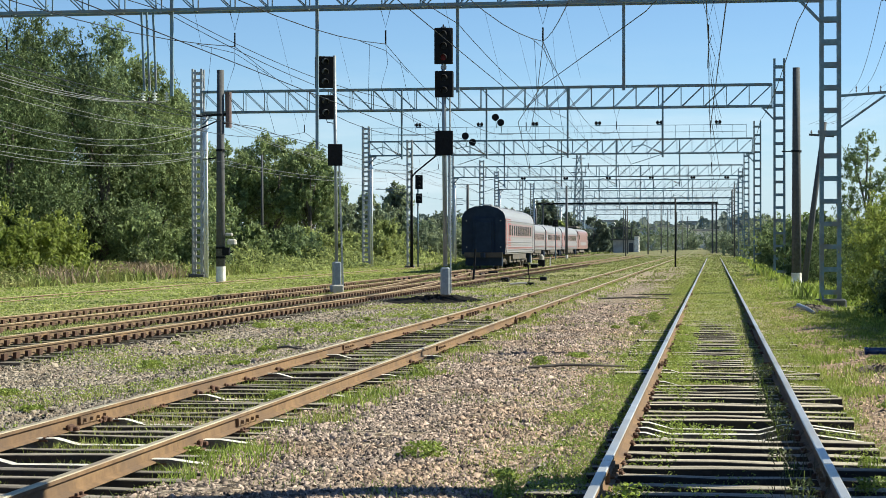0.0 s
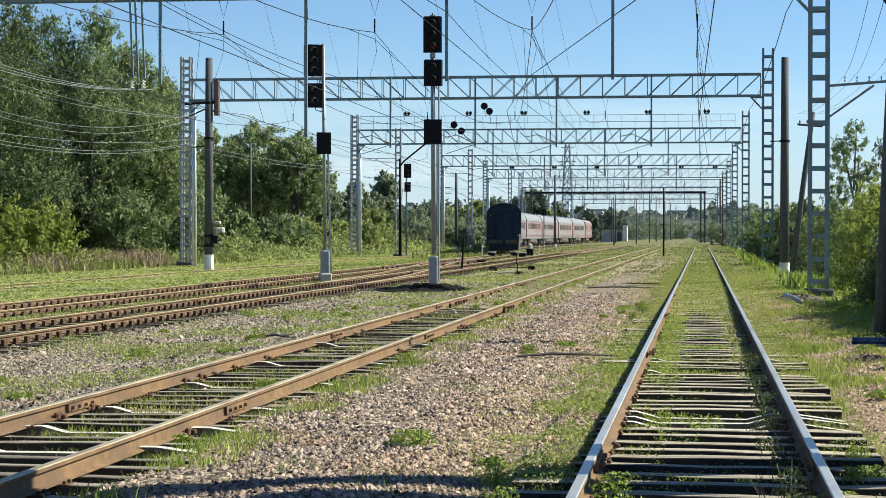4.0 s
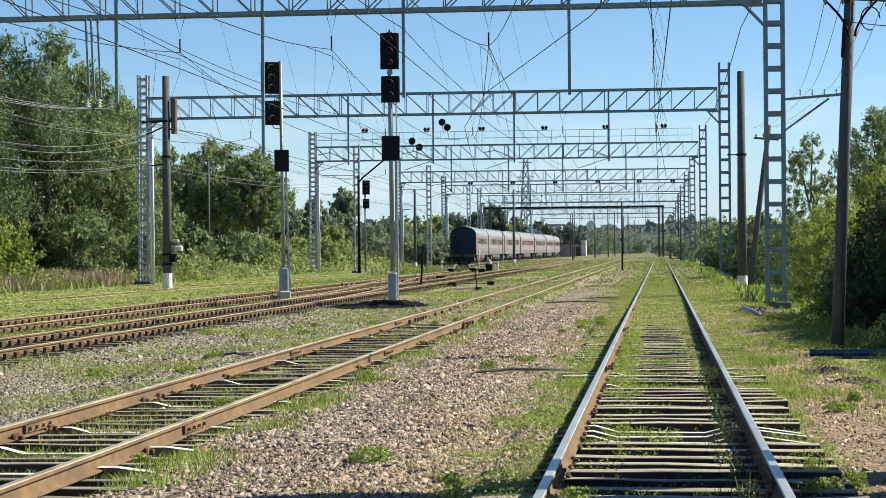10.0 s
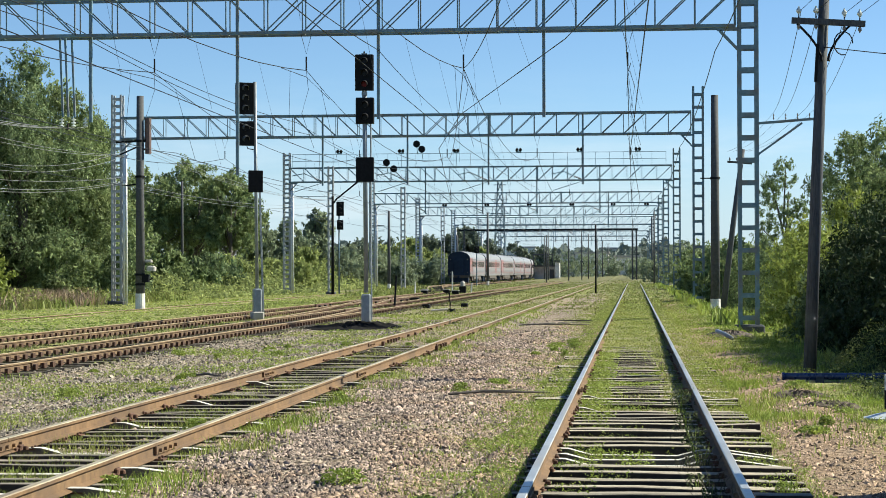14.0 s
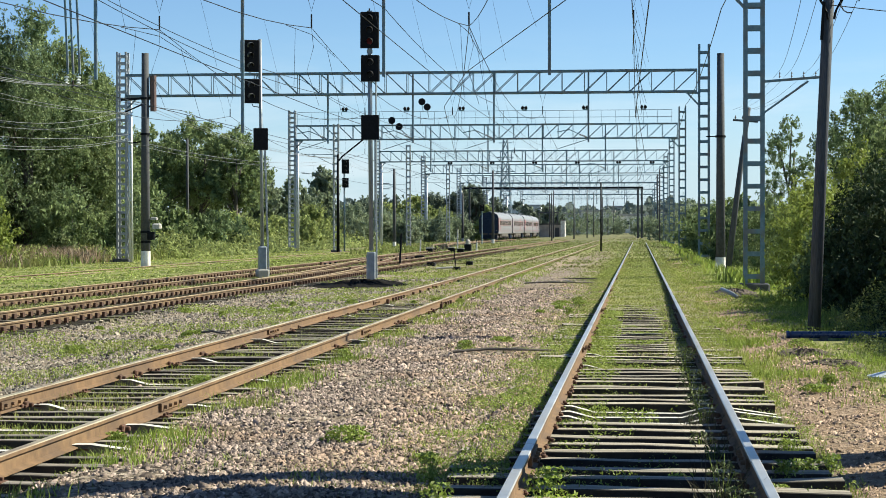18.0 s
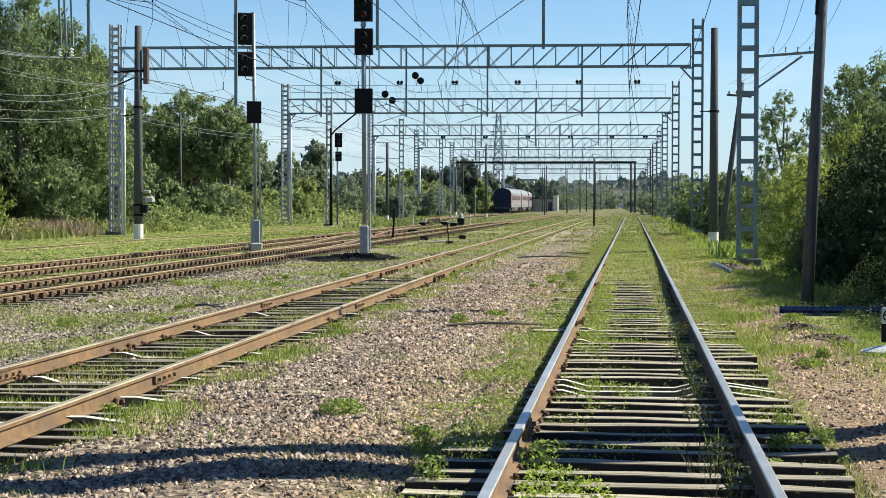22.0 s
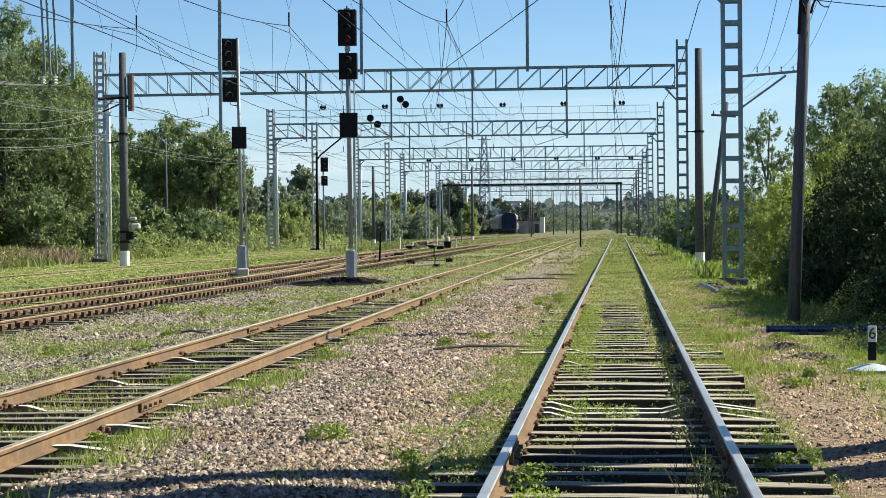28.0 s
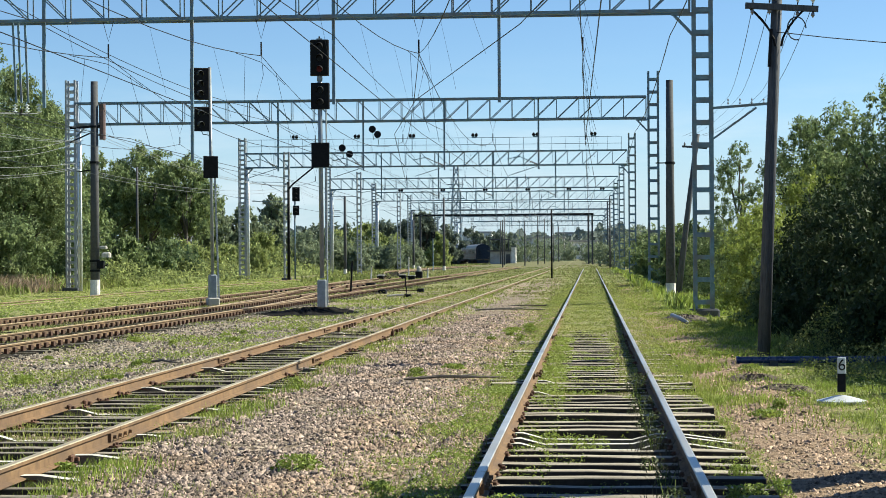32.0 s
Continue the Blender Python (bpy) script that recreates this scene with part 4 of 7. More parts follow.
for x, z in ((-0.15, 6.2), (0.14, 6.2), (0.62, 6.15), (0.88, 6.13)):
    part("pin", Geo().tube([(x, -0.14, z), (x, -0.14, z + 0.1)], 0.01, 6), M_BLACK, up)
    part("insulator", insulator_geo((x, -0.14, z + 0.06), (x, -0.14, z + 0.2), 1, 0.045), M_PORC_W, up, "pale pin insulator")
    part("insulator", insulator_geo((x, -0.14, z - 0.2), (x, -0.14, z - 0.08), 1, 0.035), M_PORC, up)
ring = [(0.6 + 0.16 * math.cos(a), -0.16, 5.75 + 0.2 * math.sin(a)) for a in (2 * math.pi * i / 14 for i in range(12))]
part("cable_loop", Geo().tube(ring, 0.012, 5), M_WIRE, up, "loose loop of cable")
tele = thing("line_wires", "thin line wires from a utility pole to the next pole", "overhead wire")
for x, z in ((-0.15, 6.35), (0.14, 6.35), (0.62, 6.3), (0.88, 6.28)):
    part("wire", Geo().tube(sag((3.03 + x, 32.5, z - 0.1), (XR + 1.1 + x * 1.3, 67, 7.4), 0.3), 0.006, 4, cap=False), M_WIRE, tele)
    part("wire", Geo().tube(sag((3.03 + x, 32.5, z - 0.1), (5.5 + x, -6, 7.0), 0.2), 0.006, 4, cap=False), M_WIRE, tele)
    part("wire", Geo().tube(sag((XR + 1.1 + x * 1.3, 67, 7.4), (4.7 + x, 92, 7.6), 0.25), 0.006, 4, cap=False), M_WIRE, tele)
part("wire", Geo().tube(sag((3.25, 32.5, 5.6), (14, 34, 5.9), 0.4), 0.008, 4, cap=False), M_WIRE, tele)
# line wires beside the left trees
tele = thing("line_wires", "bundle of sagging line wires beside the trees", "overhead wire")
for dx in (-1.3, -0.9, -0.3):
    for a, b in ((102.5, 170), (170, 211)):
        part("wire", Geo().tube(sag((-27.6 + dx, a, 9.2), (-27.6 + dx * 0.6, b, 8.4), 0.8, 16), 0.011, 4, cap=False), M_WIRE_LT, tele)
# (offset from the pole, height at the pole, far end, height there, sag)
for dx, z, b, zb, drop in ((-0.7, 8.35, 66, 8.45, 0.58), (-0.9, 8.3, 62, 8.3, 0.62), (-0.75, 8.65, 55, 8.6, 2.0), (-0.65, 8.4, 55, 8.45, 2.08),
                           (-0.8, 7.15, 52, 6.5, 0.95), (-0.85, 6.95, 55, 6.6, 1.25), (-0.95, 6.85, 55, 6.5, 1.28)):
    part("wire", Geo().tube(sag((-27.6 + dx, 102.5, z), (-27.6 + dx, b, zb), drop, 20), 0.012, 4, cap=False), M_WIRE_LT, tele)
    part("wire", Geo().tube(sag((-27.6 + dx, b, zb), (-27.6 + dx, 8, zb + 0.4), 0.6, 8), 0.012, 4, cap=False), M_WIRE_LT, tele)
for dx, z in ((0.15, 6.6), (0.2, 6.35)):
    part("wire", Geo().tube(sag((-27.6 + dx, 102.5, z), (-27.5, 168, z + 1.5), 0.6, 16), 0.012, 4, cap=False), M_WIRE_LT, tele)
for x, z, zb in ((-20.97, 7.12, 7.4), (-20.52, 7.1, 6.9), (-20.1, 7.1, 6.85)):
    part("wire", Geo().tube(sag((x, 67, z), (x, 45, zb), 0.45, 16), 0.012, 4, cap=False), M_WIRE_LT, tele)
    part("wire", Geo().tube(sag((x, 45, zb), (x, 8, zb + 0.5), 0.5, 8), 0.012, 4, cap=False), M_WIRE_LT, tele)
for x, y, h in ((-27.8, 211, 9.0), (-28.4, 300, 8), (-20.5, 262, 10.4), (-30, 330, 8.5)):
    round_pole("concrete_pole", "dark slim pole beside the far tracks", x, y, -0.3, h, 0.2, 0.14, M_CONC_DK, white=0.7, group="far poles")
round_pole("centre_post", "thin dark post standing between two tracks", -3.05, 150, -0.1, 5.6, 0.07, 0.06, M_BLACK)
for x, y, h in ((-11.5, 331, 8), (-10.0, 360, 9.5), (-9.2, 380, 9.2), (-14, 300, 7.5), (-8.2, 420, 9), (-7.5, 450, 9), (-6.6, 480, 9), (-18.4, 385, 9), (2.8, 260, 10), (2.9, 300, 10.5), (-16, 350, 9)):
    round_pole("far_pole", "dark slender pole in the far yard", x, y, 0.1, h, 0.12, 0.09, M_CONC_DK, group="far poles")
# street lamp behind the signals
ll = thing("lamp_post", "slim black lamp post with a bent arm beside the rails", "lamp post", at=pose(-27.3, 168, -0.35))
part("post", Geo().tube([(0, 0, -0.2), (0, 0, 9.0)], [0.15, 0.11], 10), M_BLACK, ll, smooth=True)
part("arm", Geo().tube([(0, 0, 8.3), (0.35, 0, 8.75), (2.3, 0, 10.3)], 0.075, 8), M_BLACK, ll)
part("lantern", Geo().box((2.7, 0, 10.4), (0.8, 0.32, 0.18), b=0.04), M_STEEL, ll)
up2 = thing("utility_pole", "distant wooden utility pole with two crossarms", "utility pole", at=pose(-41.5, 300, -0.2))
part("shaft", Geo().tube([(0, 0, -0.2), (0, 0, 10.4)], [0.17, 0.12], 8), M_WOODPOLE, up2)
for z in (8.6, 9.5):
    part("crossarm", Geo().bar((-1.2, 0, z), (1.2, 0, z), 0.12), M_WOODPOLE, up2)
# left lattice masts with cantilevers in the background
for x, y in ((-27.8, 170), (-28.2, 275), (-26.3, 212)):
    mm = thing("catenary_mast", "slim lattice mast with cantilever arms", "mast", "lattice masts")
    lattice_mast(mm, x, y, -0.35, 11.5, w=0.55, d=0.4, step_z=0.7, m=M_STEEL)
    for z in (6.4, 8.2):
        g = Geo()
        g.bar((x - 0.2, y, z + 0.5), (x - 3.2, y, z + 0.55), 0.05)
        g.bar((x - 0.2, y, z - 0.5), (x - 2.2, y, z + 0.5), 0.045)
        part("cantilever", g, M_STEEL_DK, mm)
# far pylon
pyl = thing("power_pylon", "distant slender lattice power pylon", "pylon")
g = Geo()
PX, PY = -37.2, 520
for a, b in ((-1, -1), (-1, 1), (1, -1), (1, 1)):
    g.bar((PX + a * 1.9, PY + b * 1.9, 0), (PX + a * 0.55, PY + b * 0.55, 27), 0.24)
for k in range(9):
    w0, w1 = 1.9 - 0.15 * k, 1.75 - 0.15 * k
    z = 3.0 * k
    for s in (-1, 1):
        g.bar((PX - w0, PY + s * w0, z), (PX + w1, PY + s * w1, z + 3), 0.14)
        g.bar((PX + w0, PY + s * w0, z), (PX - w1, PY + s * w1, z + 3), 0.14)
part("frame", g, M_STEEL_DK, pyl)
for z, w in ((18, 2.6), (22, 2.3), (26, 1.8)):
    part("arm", Geo().bar((PX - w, PY, z), (PX + w, PY, z), 0.2), M_STEEL_DK, pyl)


# ---- signals ----
# Lighter grey that carries the sunlight on the turned signal's visors
M_VISOR_LIT = mat("sunlit_visor_grey", (0.07, 0.075, 0.08), (0.12, 0.125, 0.13), 12, 0.4, 0.0, 0.05)
M_LENS = mat("dark_lens", (0.006, 0.007, 0.008), (0.012, 0.013, 0.015), 8, 0.3, 0, 0, spec=0.15)
M_LENS_RED = mat("red_lens", (0.09, 0.008, 0.008), (0.14, 0.012, 0.01), 8, 0.3, 0, 0, spec=0.15)
M_SIGGREY = mat("grey_signal_mast", (0.17, 0.20, 0.23), (0.27, 0.305, 0.335), 6, 0.4, 0.3, 0.1, (0.21, 0.21, 0.21), 1.5, 0.4)


def hood_geo(x, y, z, r):
    """A visor: half a tube that opens downwards."""
    g, n = Geo(), 10
    vs, fs = [], []
    for k in range(n + 1):
        a = math.pi * (-0.15 + 1.3 * k / n)
        for rr in (r, r - 0.012):
            vs += [(x + rr * math.cos(a), y, z + rr * math.sin(a)), (x + 0.78 * rr * math.cos(a), y - 0.30 * (0.55 + 0.45 * math.sin(a)), z + 0.78 * rr * math.sin(a) - 0.02)]
    for k in range(n):
        o = 4 * k
        fs += [(o, o + 1, o + 5, o + 4), (o + 2, o + 6, o + 7, o + 3), (o + 1, o + 3, o + 7, o + 5)]
    return g.add(vs, fs)


def head(parent, z, n, w, gap, side=0.0, red=None, name="signal_head", visor=None):
    """A signal head: back box, lenses and visors; z: its lower edge."""
    h = gap * n + 0.06
    b = Geo().box((side, 0.0, z + h / 2), (w, 0.22, h), b=0.03)
    hd = part(name, b, M_BLACK, parent, "black signal head")
    for i in range(n):
        zc = z + 0.03 + gap * (i + 0.5)
        part("lens", Geo().tube([(side, -0.105, zc), (side, -0.13, zc)], 0.115, 16), M_LENS_RED if red == i else M_LENS, hd, "unlit red lens" if red == i else "")
        part("visor", hood_geo(side, -0.11, zc, 0.14), visor or M_BLACK, hd)
    return hd


# tall signal beside the second track
sa = thing("railway_signal", "tall grey mast signal with two black heads and a black plate", "railway signal", "mast signals", at=pose(-9.75, 67.6, 0.0, 0, 0, 4))
part("foot", Geo().box((0, 0, 0.3), (0.34, 0.34, 1.3), b=0.05), M_SIGGREY, sa, "grey base cabinet")
part("mast", Geo().tube([(0, 0, 1.0), (-0.06, 0, 9.6)], 0.082, 14), M_SIGGREY, sa, smooth=True)
for s in (0, 1):
    part("ladder_rail", Geo().tube([(0.19, 0.2 * s, 0.0), (0.17, 0.2 * s, 7.6)], 0.022, 6), M_SIGGREY, sa)
for k in range(22):
    part("rung", Geo().tube([(0.188, 0, 0.4 + 0.33 * k), (0.188, 0.2, 0.4 + 0.33 * k)], 0.012, 5), M_SIGGREY, sa)
head(sa, 8.4, 3, 0.68, 0.42, -0.05, red=0)
head(sa, 7.18, 2, 0.68, 0.45, -0.03)
for z in (8.28, 9.7):
    part("clamp", Geo().box((-0.05, 0.02, z), (0.2, 0.2, 0.12)), M_SIGGREY, sa)
part("plate", Geo().box((-0.03, -0.12, 5.5), (0.66, 0.05, 0.9), b=0.02), M_BLACK, sa, "square black plate")
part("cap", Geo().tube([(-0.06, 0, 9.6), (-0.06, 0, 9.85)], [0.06, 0.02], 8), M_BLACK, sa)

# second tall signal, turned away
sb = thing("railway_signal", "tall signal turned aside, three and two lamps", "railway signal", "mast signals", at=pose(-14.6, 71.5, 0.02, 0, 0, 24))
part("cabinet", Geo().box((0, 0, 0.6), (0.32, 0.32, 1.0), b=0.05), M_SIGGREY, sb, "grey base cabinet")
part("foot", Geo().box((0, 0, 0.0), (0.46, 0.46, 0.4), b=0.04), M_CONC, sb, "concrete foot")
part("mast", Geo().tube([(0, 0, 0.6), (-0.08, 0, 9.15)], 0.068, 12), M_SIGGREY, sb, smooth=True)
for s in (0, 1):
    part("ladder_rail", Geo().tube([(0.27, 0.18 * s, 0.0), (0.12, 0.18 * s, 5.2)], 0.02, 6), M_SIGGREY, sb)
for k in range(15):
    x = 0.27 - 0.15 * k / 15
    part("rung", Geo().tube([(x, 0, 0.3 + 0.33 * k), (x, 0.18, 0.3 + 0.33 * k)], 0.012, 5), M_SIGGREY, sb)
head(sb, 7.88, 3, 0.72, 0.39, -0.48, visor=M_VISOR_LIT)
head(sb, 6.66, 2, 0.72, 0.44, -0.46, visor=M_VISOR_LIT)
part("plate", Geo().box((-0.08, -0.12, 5.27), (0.58, 0.05, 0.85), b=0.02), M_BLACK, sb, "square black plate")
for z in (8.1, 8.85, 7.0, 7.6):
    part("arm", Geo().bar((-0.36, 0.12, z), (-0.05, 0.05, z), 0.05), M_SIGGREY, sb)
part("cable", Geo().tube([(-0.45, 0.05, 6.8), (-0.35, 0.05, 6.55), (-0.06, 0, 6.5)], 0.02, 6), M_BLACK, sb)

# smaller signal in the background
sc = thing("railway_signal", "slim far signal with two small black heads", "railway signal", "mast signals", at=pose(-27.35, 172, -0.3, 0, 0, 8))
part("mast", Geo().tube([(0, 0, 0), (0, 0, 8.4)], 0.08, 10), M_STEEL_DK, sc, smooth=True)
head(sc, 7.3, 3, 0.7, 0.42, 0.1)
head(sc, 6.0, 2, 0.6, 0.42, 0.1)
for i, (x, y, z) in enumerate(((-20.6, 176.6, 13.95), (-20.1, 176.6, 13.45), (-23.5, 176.6, 12.2), (-22.8, 176.6, 11.6))):
    d = thing("round_signal_plate", "round black backing plate of a bracket signal", "signal", "round signal plates", at=pose(x, y, z))
    part("disc", Geo().tube([(0, 0, 0), (0, 0.08, 0)], 0.34, 18), M_BLACK, d)
    part("bracket", Geo().bar((0, 0.08, 0), (0, 1.05, -0.9 if z > 12 else -0.3), 0.06), M_STEEL_DK, d)
for x, y in ((-20.2, 240),):
    d = thing("dwarf_signal", "small far shunting signal", "railway signal", at=pose(x, y, -0.05))
    part("mast", Geo().tube([(0, 0, -0.2), (0, 0, 4.8)], 0.07, 8), M_STEEL_DK, d)
    head(d, 4.2, 2, 0.6, 0.4)

# low things between the tracks
dw = thing("switch_stand", "low pale switch stand with a dark lever box", "switch stand", at=pose(-15.4, 158, -0.12))
part("lever", Geo().tube([(0, 0, 0), (0.02, 0, 1.9)], 0.06, 8), M_WHITE, dw, "pale upright post")
part("box", Geo().box((0.9, 0, 0.35), (0.6, 0.5, 0.6), b=0.05), M_BLACK, dw)
part("dome", Geo().tube([(0.9, 0, 0.6), (0.9, 0, 0.95), (0.9, 0, 1.1)], [0.22, 0.2, 0.06], 10), M_CONC, dw)
for x, y in ((-16.9, 150), (-15.4, 153), (-17.7, 158), (-14.3, 149.5)):
    d = thing("signal_box", "low pale-lidded track box beside a switch", "track box", "track boxes", at=pose(x, y, float(ground_z(x, y))))
    part("case", Geo().box((0, 0, 0.16), (0.55, 0.4, 0.34), b=0.05), M_BLACK, d)
    part("lid", Geo().box((0, 0, 0.36), (0.6, 0.45, 0.06), b=0.015), M_CONC, d, "pale lid")
    part("cable", Geo().tube([(0.25, 0, 0.2), (0.5, 0, 0.25), (0.9, 0.1, 0.03)], 0.03, 6), M_BLACK, d)
for x, y, h in ((-17.3, 147, 1.1), (-13.6, 156, 0.9)):
    d = thing("cable_post", "short pale post between the rails", "post", "cable posts", at=pose(x, y, float(ground_z(x, y))))
    part("shaft", Geo().tube([(0, 0, -0.1), (0.03, 0, h)], [0.07, 0.055], 8), M_WHITE, d)
    part("cap", Geo().tube([(0.03, 0, h), (0.03, 0, h + 0.07)], [0.08, 0.03], 8), M_BLACK, d)
for x, y, w in ((-10.6, 95, 0.4), (-13.9, 118, 0.6), (-8.9, 98, 0.35)):
    d = thing("switch_box", "small dark point motor box beside the rails", "point motor", "point motors", at=pose(x, y, float(ground_z(x, y))))
    part("case", Geo().box((0, 0, 0.1), (w, 0.5, 0.24), b=0.04), M_BLACK, d)
    part("rod", Geo().tube([(-w / 2, 0, 0.12), (-w / 2 - 1.2, 0, 0.12)], 0.025, 6), M_RUST_DK, d)
lv = thing("switch_lever", "dark hand lever of a track switch", "switch lever", at=pose(-8.5, 86, -0.1))
part("lever", Geo().tube([(0, 0, 0), (0.03, 0, 0.4), (-0.02, 0, 0.6), (0.0, 0, 0.95)], 0.024, 8), M_BLACK, lv)
part("base", Geo().box((0.08, 0, 0.06), (0.36, 0.3, 0.15), b=0.03), M_BLACK, lv)
wp = thing("pale_rod", "pale painted rod lying on the grass", "rod", at=pose(-8.9, 85.5, -0.06, 0, 0, 14))
part("bar", Geo().tube([(-0.42, 0, 0.03), (0.1, 0, 0.07), (0.36, 0, 0.08)], 0.045, 8), M_CONC, wp)
pt = thing("marker_post", "thin dark post with a small stub arm", "post", at=pose(-11.6, 90, -0.12))
part("shaft", Geo().tube([(0, 0, 0), (0.1, 0, 1.7)], 0.05, 8), M_BLACK, pt)

for x, y, n, a in ((-12.55, 84, 6.5, -1.0), (-11.6, 92, 5.0, 1.2), (-15.0, 104, 7.0, -3.0), (-13.4, 97, 5.0, -3.2), (-14.1, 112, 6.0, -3.2), (-15.6, 122, 6.0, -2.0), (-16.1, 96, 5.0, 0.5)):
    gr = thing("guard_rail", "short dark rusted guard rail at a track crossing", "guard rail", "guard rails of the crossing", at=pose(x, y, -0.09, 0, 0, a))
    part("bar", Geo().bar((0, -n / 2, 0.11), (0, n / 2, 0.11), 0.09, 0.2), M_RUST_DK, gr)
    for k in (-0.35, 0.0, 0.35):
        part("block", Geo().box((0.06, n * k, 0.07), (0.22, 0.3, 0.16), b=0.02), M_BLACK, gr)


# ---- train ----
M_CARMAROON = mat("maroon_window_band", (0.21, 0.135, 0.14), (0.27, 0.185, 0.19), 2, 0.35, 0, 0.02, (0.17, 0.14, 0.15), 0.6, 0.5)
M_CARGREY = mat("light_grey_car_paint", (0.205, 0.20, 0.22), (0.265, 0.257, 0.28), 1.5, 0.35, 0, 0.02, (0.21, 0.195, 0.20), 0.5, 0.4)
M_CARROOF = mat("grey_car_roof", (0.19, 0.20, 0.215), (0.245, 0.255, 0.27), 1.2, 0.45, 0.1, 0.05, (0.2, 0.2, 0.2), 0.6, 0.5)
M_CARRED = mat("red_car_paint", (0.25, 0.08, 0.08), (0.32, 0.11, 0.105), 2, 0.35, 0, 0.02, (0.28, 0.09, 0.085), 0.6, 0.4)
M_LOCORED = mat("dull_red_locomotive_paint", (0.175, 0.10, 0.095), (0.23, 0.138, 0.13), 2, 0.4, 0, 0.02, (0.22, 0.12, 0.11), 0.6, 0.5)
# Dark blue of the end walls, with the backlit end's shade included
M_CARDARK = mat("shaded_end_wall", (0.014, 0.024, 0.046), (0.024, 0.039, 0.07), 2, 0.7, 0, 0.05, (0.018, 0.022, 0.034), 0.7, 0.4, spec=0.12)
M_UNDER = mat("dusty_undergear", (0.05, 0.045, 0.042), (0.10, 0.09, 0.08), 5, 0.9, 0.1, 0.2, (0.14, 0.11, 0.09), 1, 0.4)
M_WINDOW = mat("dark_window_glass", (0.02, 0.025, 0.03), (0.03, 0.035, 0.04), 2, 0.08, 0, 0, spec=0.8)
BODY = [(-1.5, 1.05), (-1.55, 1.5), (-1.55, 3.45), (-1.5, 3.74), (-1.34, 4.03), (-1.02, 4.26), (-0.55, 4.41), (0, 4.46),
        (0.55, 4.41), (1.02, 4.26), (1.34, 4.03), (1.5, 3.74), (1.55, 3.45), (1.55, 1.5), (1.5, 1.05)]


def wheelset(parent, y):
    g = Geo()
    for s in (-1, 1):
        g.tube([(s * 0.83, y, 0.475), (s * 0.76, y, 0.475)], 0.475, 18)
        g.tube([(s * 0.76, y, 0.475), (s * 0.73, y, 0.475)], 0.50, 18)
    g.tube([(-0.8, y, 0.475), (0.8, y, 0.475)], 0.08, 8)
    part("wheelset", g, M_UNDER, parent)


def bogie(parent, y):
    g = Geo()
    for s in (-1, 1):
        g.box((s * 1.0, y, 0.62), (0.16, 3.2, 0.24), b=0.03)
        for e in (-1.2, 1.2):
            g.box((s * 1.0, y + e, 0.48), (0.26, 0.4, 0.36), b=0.04)
        g.tube([(s * 1.0, y, 0.45), (s * 1.0, y, 0.9)], 0.14, 8)
    g.box((0, y, 0.72), (2.1, 0.6, 0.25))
    b = part("bogie", g, M_UNDER, parent)
    for e in (-1.2, 1.2):
        wheelset(b, y + e)


